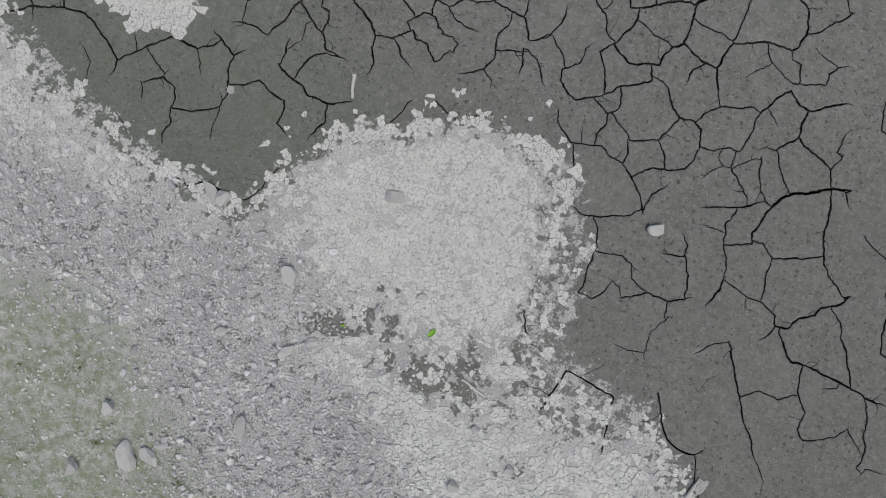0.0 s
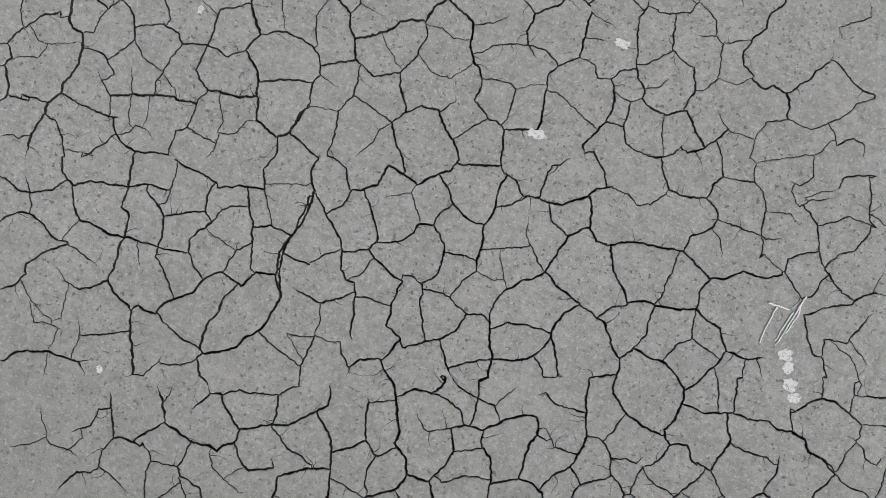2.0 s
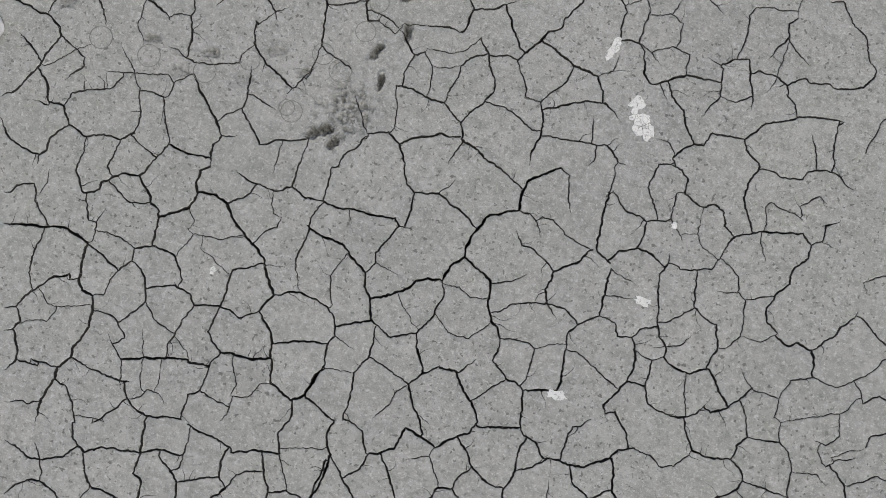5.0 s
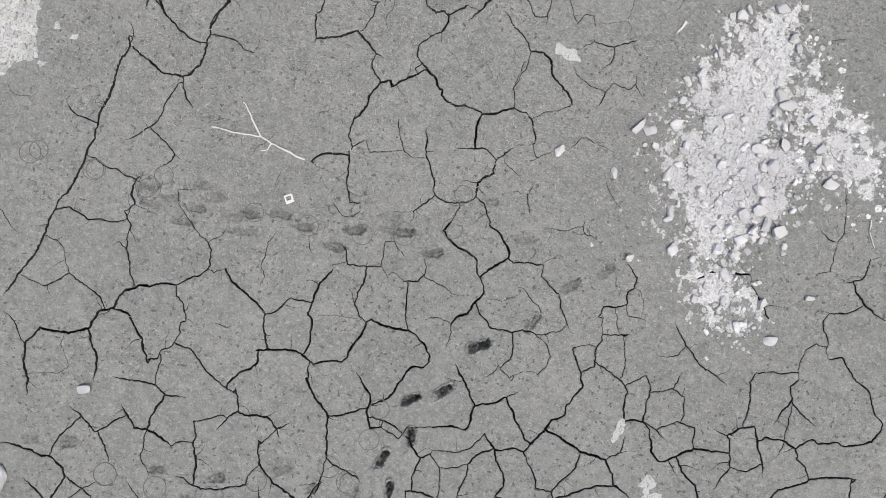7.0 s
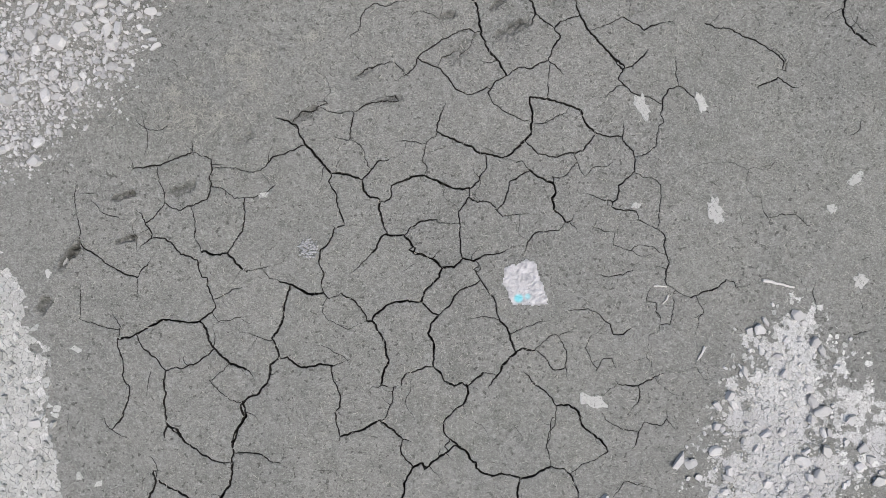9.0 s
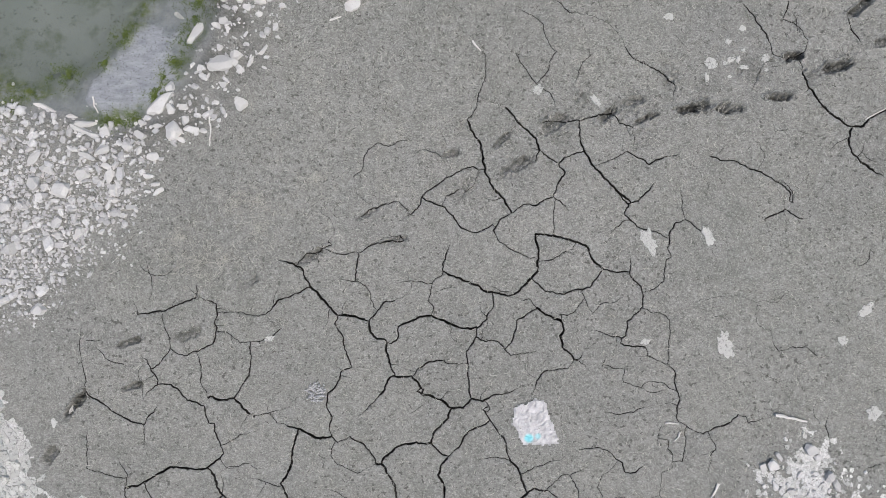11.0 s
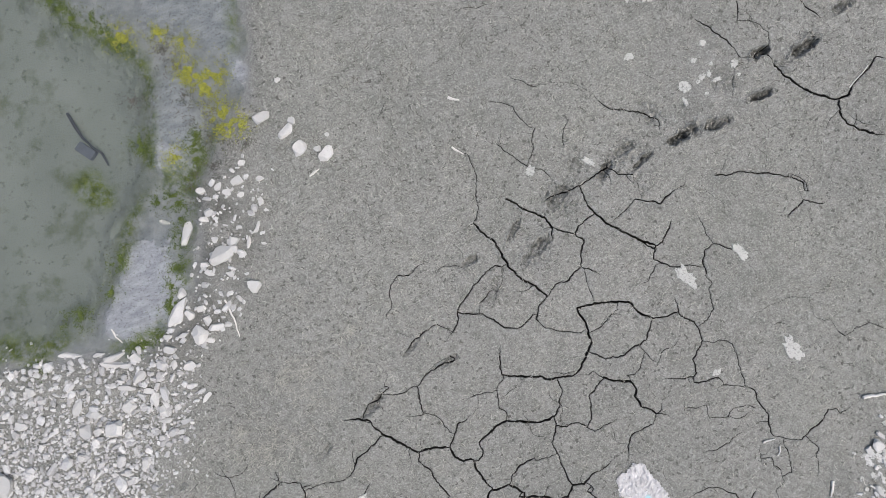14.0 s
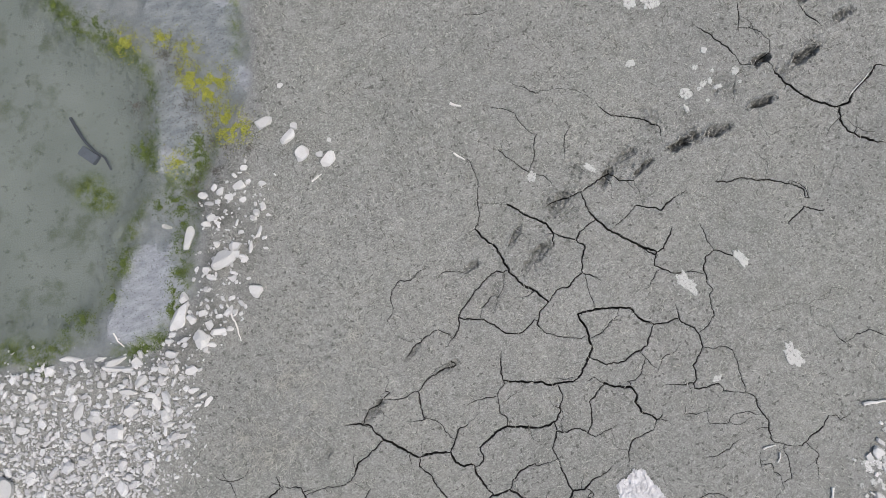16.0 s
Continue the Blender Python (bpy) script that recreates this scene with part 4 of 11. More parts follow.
crack(0.013, (-2.47, 6.71), (-2.31, 6.8), (-2.27, 6.89), (-2.12, 6.88), (-2.02, 6.78))
crack(0.011, (-2.21, 7.28), (-2.16, 7), (-2.18, 6.89))
crack(0.039, (-1.56, 7.57), (-1.39, 7.6), (-1.11, 7.62), (-0.94, 7.68), (-0.99, 7.9), (-1.04, 8), (-1.24, 8.19))
crack(0.039, (-0.92, 7.67), (-0.85, 7.39), (-0.72, 7.33), (-0.56, 7.26), (-0.41, 7.37), (-0.34, 7.64), (-0.27, 7.75))
crack(0.028, (-0.97, 7.86), (-0.7, 7.97), (-0.36, 8.04))
crack(0.028, (-1.54, 7.57), (-1.63, 7.42), (-1.63, 7.23), (-1.66, 7.05), (-1.78, 6.97), (-1.78, 6.67))
crack(0.017, (-1.65, 7.06), (-1.47, 7.01), (-1.27, 6.97))
crack(0.013, (-1.37, 7.49), (-1.25, 7.27), (-1.27, 7.1), (-1.07, 7.15), (-0.95, 7.36), (-0.85, 7.39))
crack(0.017, (-1.25, 7.11), (-1.25, 6.87), (-1.32, 6.77))
crack(0.033, (-0.54, 7.27), (-0.5, 7.02))
crack(0.033, (-0.41, 7.36), (-0.15, 7.24), (0.02, 7.18))
crack(0.011, (-0.95, 8.79), (-0.83, 8.57))
crack(0.028, (-1.1, 8.44), (-0.84, 8.55), (-0.62, 8.53), (-0.49, 8.48))
crack(0.020, (-0.86, 9.69), (-0.95, 9.49), (-0.94, 9.23), (-0.99, 8.93))
crack(0.033, (-4.24, 7.35), (-4.11, 7.39), (-3.99, 7.61), (-3.91, 7.71), (-3.78, 7.86), (-3.59, 7.97))
crack(0.033, (-4.09, 7.39), (-3.99, 7.24), (-4.08, 7.11), (-4.15, 7.07))
crack(0.013, (-3.97, 7.23), (-3.89, 7.29), (-3.69, 7.33), (-3.62, 7.52))
crack(0.020, (-3.99, 7.68), (-4.07, 7.84), (-4.08, 8.13), (-4.04, 8.36))
crack(0.011, (-3.91, 7.71), (-3.73, 7.54), (-3.57, 7.55), (-3.21, 7.68))
crack(0.033, (-4.03, 7.11), (-3.91, 6.87), (-3.91, 6.76), (-4.01, 6.62))
crack(0.028, (-3.91, 6.79), (-3.63, 6.79))
crack(0.028, (-3.73, 6.85), (-3.5, 6.84), (-3.39, 6.84))
crack(0.017, (-3.9, 6.25), (-3.7, 6.33), (-3.62, 6.31), (-3.47, 6.41))
crack(0.028, (-3.38, 6.7), (-3.21, 6.64), (-3.08, 6.46), (-2.99, 6.26))
crack(0.013, (-2.98, 6.36), (-2.66, 6.37))
crack(0.028, (-2.79, 6.32), (-2.57, 6.56), (-2.49, 6.7))
crack(0.013, (-3.44, 7.96), (-3.59, 7.9))
crack(0.020, (-0.89, 10.13), (-0.88, 9.95), (-0.88, 9.73))
crack(0.033, (-0.87, 9.7), (-0.71, 9.67), (-0.39, 9.71), (-0.21, 9.71), (0.03, 9.75), (0.11, 9.67), (0.28, 9.67))
crack(0.036, (-0.98, 9.36), (-0.78, 9.29), (-0.47, 9.25), (-0.33, 9.13), (-0.13, 9.01), (-0.09, 8.84), (0.02, 8.72), (0.09, 8.49), (0.18, 8.44))
crack(0.028, (0.11, 9.67), (0.01, 9.45), (-0.08, 9.28), (-0.04, 9.16), (-0.13, 9.01))
crack(0.011, (-0.03, 9.16), (0.27, 9.09))
crack(0.028, (-0.04, 10.36), (0.04, 10.2), (0.16, 10.12), (0.45, 10.19), (0.62, 10.1), (0.74, 10.08), (0.92, 9.98), (1.03, 9.91))
crack(0.033, (0.17, 10.1), (0.18, 9.87), (0.17, 9.68))
crack(0.013, (0.45, 10.18), (0.58, 10.36), (0.63, 10.44))
crack(0.039, (0.02, 8.72), (0.27, 8.86), (0.42, 8.97), (0.49, 9.09), (0.62, 9.16), (0.8, 9.18), (0.84, 9.38), (0.98, 9.54), (0.96, 9.67), (0.99, 9.82), (1.04, 9.93), (1.13, 10.12), (1.45, 10.27), (1.43, 10.47), (1.45, 10.64), (1.59, 10.76), (1.8, 10.92))
crack(0.020, (1.1, 10.7), (1.27, 10.61), (1.41, 10.54))
crack(0.017, (1.8, 10.92), (1.93, 10.86), (1.98, 10.64), (2.08, 10.38))
crack(0.017, (1.45, 10.27), (1.6, 10.27), (1.75, 10.13), (1.8, 10.03))
crack(0.036, (0.98, 9.53), (1.28, 9.4), (1.36, 9.35), (1.4, 9.18), (1.41, 9.07), (1.51, 8.88), (1.62, 8.8), (1.67, 8.71))
crack(0.017, (1.37, 9.32), (1.63, 9.43), (1.77, 9.56))
crack(0.028, (1.48, 10.05), (1.61, 9.87), (1.75, 9.87), (1.93, 9.78), (2.07, 9.68))
crack(0.036, (2.07, 9.68), (2.31, 9.85), (2.4, 10.03), (2.46, 10.07))
crack(0.036, (2.07, 9.68), (2.07, 9.56), (2.03, 9.44), (2.1, 9.28))
crack(0.017, (1.56, 9.01), (1.68, 9.14), (1.85, 9.21), (2.1, 9.28), (2.28, 9.12))
crack(0.017, (1.75, 10.28), (1.89, 10.28), (2.07, 10.15), (2.31, 10.08), (2.46, 10.07))
crack(0.033, (2.46, 10.79), (2.45, 10.49), (2.49, 10.1))
crack(0.033, (2.5, 10.08), (2.59, 10.02), (2.71, 9.97))
crack(0.028, (2.73, 9.91), (2.74, 9.62), (2.76, 9.32), (2.53, 9.13), (2.45, 9.02), (2.48, 8.81))
crack(0.028, (2.1, 9.27), (2.33, 9.28), (2.52, 9.15))
crack(0.036, (2.48, 8.81), (2.5, 8.6), (2.53, 8.39), (2.5, 8.27))
crack(0.015, (2.48, 8.81), (2.62, 8.82), (2.8, 8.73), (3.13, 8.57))
crack(0.033, (2.12, 8.18), (2.52, 8.3))
crack(0.036, (2.12, 8.18), (2.17, 7.91), (2.22, 7.75))
crack(0.028, (2.12, 8.18), (1.99, 8.26), (1.88, 8.26), (1.71, 8.4), (1.66, 8.43), (1.69, 8.64), (1.67, 8.71))
crack(0.018, (1.67, 8.7), (1.91, 8.75), (2.06, 8.74), (2.11, 8.71), (2.12, 8.48), (2.12, 8.32))
crack(0.013, (2.11, 8.71), (2.36, 8.85))
crack(0.020, (1.88, 8.25), (1.74, 8.11), (1.55, 7.89))
crack(0.036, (1.07, 8.16), (1.28, 8.17), (1.35, 8.07), (1.46, 7.95), (1.56, 7.87), (1.7, 7.66))
crack(0.028, (1.32, 8.18), (1.47, 8.39))
crack(0.033, (0.69, 8.45), (0.75, 8.29), (0.89, 8.03))
crack(0.020, (0.27, 8.03), (0.56, 7.92), (0.76, 7.86), (0.89, 8.03), (1.06, 8.18))
crack(0.033, (0.76, 7.86), (0.87, 7.66), (1.02, 7.48), (1.1, 7.33))
crack(0.015, (0.76, 7.86), (0.65, 7.74), (0.6, 7.54), (0.45, 7.31))
crack(0.020, (0.81, 9.14), (0.87, 9.02), (0.82, 8.74), (0.68, 8.48), (0.49, 8.39), (0.39, 8.34), (0.18, 8.44))
crack(0.013, (0.34, 8.86), (0.57, 8.6))
crack(0.013, (0.85, 8.76), (1.04, 8.6), (1.31, 8.6), (1.49, 8.82))
crack(0.013, (0.8, 9.16), (1.02, 9.17), (1.19, 9.08), (1.39, 9.14))
crack(0.033, (-0.28, 8.28), (-0.1, 8.38), (0.1, 8.47))
crack(0.028, (-0.49, 8.49), (-0.35, 8.39), (-0.29, 8.26), (-0.26, 8.16), (-0.32, 8.05), (-0.28, 7.79), (-0.37, 7.61), (-0.41, 7.38))
crack(0.015, (-0.25, 8.16), (-0, 8.07))
crack(0.020, (0.18, 8.42), (0.21, 8.23), (0.2, 8.01), (0.08, 7.8), (0.13, 7.51), (0.12, 7.21))
crack(0.011, (-0.24, 7.76), (0.05, 7.79))
crack(0.015, (-0.42, 9.14), (-0.53, 8.85), (-0.48, 8.68), (-0.4, 8.52))
crack(0.018, (2.43, 11.14), (2.45, 10.89), (2.42, 10.74))
crack(0.017, (2.93, 11.3), (2.88, 10.99), (3.07, 10.72))
crack(0.020, (2.49, 10.83), (2.6, 10.72), (2.73, 10.63), (2.88, 10.63), (2.98, 10.58), (3.23, 10.67))
crack(0.030, (2.99, 10.56), (3, 10.44), (2.96, 10.24))
crack(0.028, (2.67, 10), (2.77, 10.15), (2.96, 10.24), (3.15, 10.22), (3.28, 10.15))
crack(0.028, (3.07, 11.34), (3.22, 11.31), (3.32, 11.23), (3.34, 11.04), (3.47, 10.98), (3.6, 10.95), (3.71, 11.02), (3.86, 10.96), (3.91, 10.8), (4.01, 10.75))
crack(0.015, (3.34, 11.05), (3.24, 11.02), (3.24, 10.84), (3.26, 10.7), (3.37, 10.59), (3.48, 10.47))
crack(0.011, (3.6, 10.95), (3.63, 10.74), (3.62, 10.61), (3.45, 10.56))
crack(0.013, (3.62, 10.61), (3.73, 10.47), (3.94, 10.39))
crack(0.030, (3.97, 10.4), (4.03, 10.64), (4.12, 10.74), (4.25, 10.8), (4.34, 10.86), (4.52, 10.9), (4.86, 10.99), (5, 10.88), (5.01, 10.72), (4.87, 10.53), (4.88, 10.35), (4.76, 10.2), (4.69, 9.96), (4.73, 9.83), (4.9, 9.73))
crack(0.033, (4.92, 9.67), (5.08, 9.62), (5.17, 9.69), (5.35, 9.65), (5.43, 9.49), (5.44, 9.35))
crack(0.033, (4.12, 11.62), (4.04, 11.38), (4.04, 11.2), (4.17, 10.97), (4.27, 10.82))
crack(0.020, (4.13, 11.59), (4.3, 11.61), (4.43, 11.57), (4.67, 11.62), (4.71, 11.73), (4.9, 11.81), (5.05, 11.8), (5.23, 11.69), (5.34, 11.68))
crack(0.015, (4.79, 11.2), (4.73, 11.29), (4.93, 11.48), (5.06, 11.4))
crack(0.013, (4.38, 11.24), (4.72, 11.18), (4.86, 11.11))
crack(0.015, (4.33, 11.17), (4.4, 10.97), (4.38, 10.87))
crack(0.028, (5, 10.88), (5.12, 10.97), (5.1, 11.16), (5.26, 11.26))
crack(0.015, (4.38, 10.79), (4.53, 10.5))
crack(0.011, (5.12, 10.95), (5.36, 10.9))
crack(0.028, (3.32, 10.02), (3.38, 9.74), (3.47, 9.41), (3.52, 9.28), (3.65, 9.17), (3.65, 9.06), (3.77, 8.99), (4.01, 8.95), (4.19, 9.06), (4.2, 9.19), (4.25, 9.35), (4.16, 9.62), (4.01, 9.65), (3.84, 9.74), (3.74, 10.19))
crack(0.028, (3.32, 10.02), (3.38, 10.17), (3.36, 10.29))
crack(0.018, (3.42, 10.18), (3.54, 10.14), (3.74, 10.19), (3.91, 10.25), (3.97, 10.4))
crack(0.018, (3.84, 9.74), (3.7, 9.59), (3.56, 9.47))
crack(0.028, (3.21, 9.18), (3.31, 9.32), (3.47, 9.39))
crack(0.018, (3.64, 9.18), (3.83, 9.28), (3.9, 9.41))
crack(0.015, (3.98, 10.41), (4.13, 10.34), (4.26, 10.23), (4.29, 10.08), (4.42, 10), (4.45, 9.78), (4.48, 9.57), (4.35, 9.38))
crack(0.015, (4.05, 10.01), (4.29, 10.06))
crack(0.015, (4.42, 10.02), (4.71, 10.15))
crack(0.018, (2.8, 9.31), (2.96, 9.29), (3.04, 9.14), (3.21, 9.18))
crack(0.033, (3.21, 9.18), (3.31, 8.99), (3.34, 8.82), (3.3, 8.64), (3.18, 8.4), (3.11, 8.29), (3.19, 8.14))
crack(0.013, (2.83, 9.59), (3.11, 9.63))
crack(0.013, (2.77, 9.89), (3.09, 9.8))
crack(0.015, (3.3, 9.03), (3.52, 8.98), (3.65, 9.06))
crack(0.028, (3.52, 8.98), (3.54, 8.81), (3.53, 8.66), (3.3, 8.64))
crack(0.028, (3.53, 8.66), (3.62, 8.46), (3.84, 8.41), (4.02, 8.4), (4.21, 8.5), (4.31, 8.68))
crack(0.015, (3.97, 8.94), (4.01, 8.69), (4.1, 8.46))
crack(0.036, (4.23, 9.07), (4.4, 8.85), (4.57, 8.7), (4.38, 8.57))
crack(0.028, (4.57, 8.7), (4.67, 8.82), (4.75, 8.96))
crack(0.028, (4.67, 8.82), (4.81, 8.64))
crack(0.013, (4.59, 9.2), (4.65, 9.11), (4.83, 8.98), (5.13, 8.98), (5.13, 8.74))
crack(0.015, (5.13, 8.98), (5.2, 9.22), (5.46, 9.34))
crack(0.015, (5.45, 9.35), (5.61, 9.31), (5.76, 9.3), (5.94, 9.44), (6.11, 9.59), (6.21, 9.77), (6.39, 9.89))
crack(0.028, (5.35, 9.65), (5.52, 9.85), (5.58, 9.9))
crack(0.028, (5.62, 10.03), (5.75, 10.18), (5.76, 10.29))
crack(0.028, (5.82, 10.2), (6.01, 10.07), (6.18, 9.98), (6.41, 9.94))
crack(0.015, (6.01, 11.03), (6.08, 10.86), (5.88, 10.73), (5.73, 10.62), (5.79, 10.55))
crack(0.018, (5.94, 9.44), (6.05, 9.35), (6.12, 9.2), (6.29, 9.35), (6.45, 9.31), (6.5, 9.15))
crack(0.013, (4.51, 9.58), (4.73, 9.57), (4.88, 9.7))
crack(0.033, (-3.02, 6.25), (-2.95, 6.06), (-2.78, 5.95), (-2.56, 6.07), (-2.11, 6.14), (-1.92, 6.23), (-1.63, 6.25))
crack(0.030, (-3.76, 5.82), (-3.61, 5.79), (-3.43, 5.7), (-3.27, 5.71), (-3, 5.83), (-2.9, 5.97))
crack(0.018, (-3.4, 5.89), (-3.27, 5.71), (-3.2, 5.55), (-3.2, 5.46))
crack(0.033, (-3.56, 5.18), (-3.47, 5.34), (-3.32, 5.44), (-3.2, 5.46), (-3.01, 5.39), (-2.82, 5.26), (-2.63, 5.25))
crack(0.033, (-2.79, 5.93), (-2.69, 5.7), (-2.59, 5.57), (-2.36, 5.55), (-2.17, 5.5), (-1.98, 5.53), (-1.81, 5.53), (-1.55, 5.53))
crack(0.015, (-2.59, 5.57), (-2.7, 5.34))
crack(0.033, (-2.63, 5.25), (-2.81, 5.12), (-2.95, 4.97), (-3.06, 4.85), (-3.02, 4.73), (-3.09, 4.6), (-3.32, 4.41))
crack(0.018, (-2.63, 5.23), (-2.43, 5.17), (-2.19, 5.09))
crack(0.015, (-3.07, 4.64), (-2.95, 4.5), (-2.85, 4.42), (-2.77, 4.41))
crack(0.013, (-2.88, 4.41), (-2.76, 4.19), (-2.61, 4.22), (-2.34, 4.2))
crack(0.036, (-2.19, 6.51), (-2.15, 6.27), (-2.12, 6.13), (-2.14, 5.87), (-2.02, 5.8), (-1.99, 5.53), (-2.02, 5.43), (-2, 5.12), (-2.03, 4.96))
crack(0.033, (-2.03, 4.96), (-2.15, 4.85), (-2.33, 4.74))
crack(0.015, (-2.73, 4.95), (-2.49, 4.78), (-2.37, 4.75))
crack(0.013, (-2.49, 4.78), (-2.47, 4.53), (-2.44, 4.33))
crack(0.039, (-2.03, 4.96), (-1.93, 4.84), (-1.75, 4.75), (-1.64, 4.68), (-1.58, 4.44), (-1.47, 4.19), (-1.39, 3.93))
crack(0.036, (-1.64, 4.68), (-1.57, 4.77), (-1.46, 4.73), (-1.34, 4.73), (-1.25, 4.91), (-1.11, 5.02), (-0.96, 5.14), (-0.9, 5.3), (-0.73, 5.46))
crack(0.028, (-1.55, 5.53), (-1.55, 5.4), (-1.4, 5.26), (-1.19, 5))
crack(0.033, (-1.9, 6.16), (-1.76, 6.06), (-1.6, 5.91), (-1.55, 5.69), (-1.55, 5.53))
crack(0.028, (-1.6, 5.91), (-1.35, 6.04), (-1.12, 6.12))
crack(0.028, (-1.55, 5.53), (-1.34, 5.55), (-1.17, 5.58))
crack(0.028, (-1.17, 5.58), (-1.04, 5.41), (-0.9, 5.3))
crack(0.033, (-1.17, 5.58), (-1.21, 5.72), (-1.12, 5.89), (-1.01, 6.01), (-1.12, 6.12), (-1.16, 6.32), (-1.12, 6.47))
crack(0.030, (-1.68, 6.63), (-1.48, 6.58), (-1.25, 6.54), (-1.08, 6.49))
crack(0.030, (-1.07, 6.45), (-0.78, 6.56), (-0.5, 6.61), (-0.59, 6.85), (-0.5, 7.02))
crack(0.018, (-1.63, 6.61), (-1.62, 6.39), (-1.62, 6.1))
crack(0.018, (-1.01, 6.01), (-0.93, 6.21), (-0.81, 6.29), (-0.64, 6.34))
crack(0.033, (-0.71, 6.56), (-0.62, 6.33), (-0.52, 6.18), (-0.45, 5.91), (-0.38, 5.61))
crack(0.018, (-0.47, 5.91), (-0.61, 5.79), (-0.7, 5.47))
crack(0.011, (-1.01, 5.89), (-0.65, 5.78))
crack(0.033, (-0.73, 5.46), (-0.54, 5.41), (-0.43, 5.37), (-0.3, 5.59), (-0.06, 5.63), (-0.1, 5.91), (0, 6.16), (0.03, 6.42), (0.06, 6.69))
crack(0.028, (-0.48, 6.12), (-0.3, 6.2), (-0.15, 6.18), (0.01, 6.15))
crack(0.011, (-0.52, 6.66), (0.01, 6.83))
crack(0.015, (-0.5, 6.59), (-0.4, 6.4), (-0.29, 6.21))
crack(0.028, (-0.05, 5.91), (0.31, 5.87))
crack(0.036, (-0.06, 5.63), (0.09, 5.39), (0.06, 5.27), (0.02, 5.11), (-0.05, 4.91), (-0.19, 4.78), (-0.26, 4.63), (-0.44, 4.51), (-0.64, 4.44), (-0.69, 4.35))
crack(0.033, (-0.48, 5.36), (-0.6, 5.14), (-0.61, 4.96), (-0.68, 4.83), (-0.7, 4.64), (-0.68, 4.46))
crack(0.028, (-1.31, 4.74), (-1.13, 4.62), (-0.96, 4.54), (-0.72, 4.49), (-0.64, 4.44))
crack(0.036, (-0.69, 4.35), (-0.59, 4.16), (-0.57, 4.15))
crack(0.018, (-0.68, 4.35), (-0.86, 4.21), (-1.09, 4.16))
crack(0.018, (-0.05, 4.89), (0.25, 4.75), (0.54, 4.64))
crack(0.028, (-1.39, 3.93), (-1.47, 3.88))
crack(0.036, (-1.39, 3.93), (-1.25, 3.96), (-1.24, 3.95))
crack(0.018, (-1.25, 3.96), (-1.16, 4.12), (-1.1, 4.26))
crack(0.028, (-1.58, 4.43), (-1.9, 4.29), (-2.17, 4.21))
crack(0.015, (-2.24, 4.39), (-2.15, 4.16), (-2.18, 4.01))
crack(0.033, (-3.07, 3.59), (-2.97, 3.62), (-2.84, 3.78), (-2.47, 3.9), (-2.35, 3.88), (-2.07, 3.89), (-1.95, 3.73))
crack(0.015, (-2.07, 3.89), (-1.91, 3.98))
crack(0.013, (-2.47, 3.88), (-2.43, 3.6), (-2.43, 3.59))
crack(0.013, (-1.81, 5.46), (-1.69, 5.21))
crack(0.036, (0.02, 7.18), (-0.01, 6.96), (0.1, 6.77), (0.09, 6.59), (0.06, 6.32), (-0.01, 6.16), (-0.05, 5.96), (-0.04, 5.71), (0.08, 5.38))
crack(0.030, (0.12, 6.74), (0.27, 6.6), (0.33, 6.51), (0.59, 6.27), (0.64, 6.17))
crack(0.028, (0.32, 6.54), (0.49, 6.71), (0.54, 6.92))
crack(0.036, (0.54, 6.92), (0.67, 6.96), (0.82, 7.06), (0.88, 7.34), (1.08, 7.29), (1.29, 7.21), (1.37, 7.3), (1.51, 7.42), (1.64, 7.5), (1.65, 7.57), (1.7, 7.66))
crack(0.028, (0.18, 7.23), (0.39, 7.15), (0.5, 6.91))
crack(0.033, (0.67, 6.96), (0.78, 6.83), (0.88, 6.68), (0.97, 6.53), (1.02, 6.4), (0.95, 6.27), (1.09, 6.17), (1.35, 6.03), (1.47, 6.02))
crack(0.028, (1.03, 6.38), (1.29, 6.48), (1.43, 6.63), (1.46, 6.75), (1.63, 6.79), (1.73, 6.72), (1.84, 6.58), (1.86, 6.47), (1.86, 6.29), (1.82, 6.17), (1.71, 6.06))
crack(0.015, (1.29, 7.21), (1.25, 7.09), (0.96, 6.96))
crack(0.018, (1.25, 7.09), (1.43, 6.85), (1.48, 6.75))
crack(0.020, (1.63, 6.79), (1.66, 6.95), (1.8, 7.13))
crack(0.030, (1.52, 7.41), (1.69, 7.26), (1.79, 7.11), (2.01, 6.99), (2.23, 6.98))
crack(0.036, (1.71, 7.61), (2.02, 7.68), (2.22, 7.75))
crack(0.033, (2.22, 7.75), (2.28, 7.66), (2.43, 7.63), (2.6, 7.46), (2.77, 7.5), (2.92, 7.48), (3.09, 7.5), (3.24, 7.62), (3.4, 7.7))
crack(0.033, (2.23, 6.98), (2.3, 7.22), (2.27, 7.43), (2.32, 7.63))
crack(0.020, (2.31, 7.23), (2.49, 7.32), (2.63, 7.46))
crack(0.036, (2.23, 6.98), (2.28, 6.71), (2.27, 6.56), (2.3, 6.39))
crack(0.020, (1.86, 6.51), (2.07, 6.54), (2.28, 6.53))
crack(0.020, (2.3, 6.39), (2.17, 6.24), (2.13, 6.12), (2.09, 6))
crack(0.020, (2.29, 6.67), (2.58, 6.79), (2.81, 6.87))
crack(0.013, (2.73, 7.25), (2.77, 7), (2.88, 6.89))
crack(0.028, (2.79, 7.52), (2.8, 7.74), (2.82, 7.93), (2.94, 8), (3.02, 8.09))
crack(0.028, (2.92, 7.48), (3, 7.29), (3.23, 7.16))
crack(0.028, (2.88, 6.89), (2.99, 6.74), (3.13, 6.64))
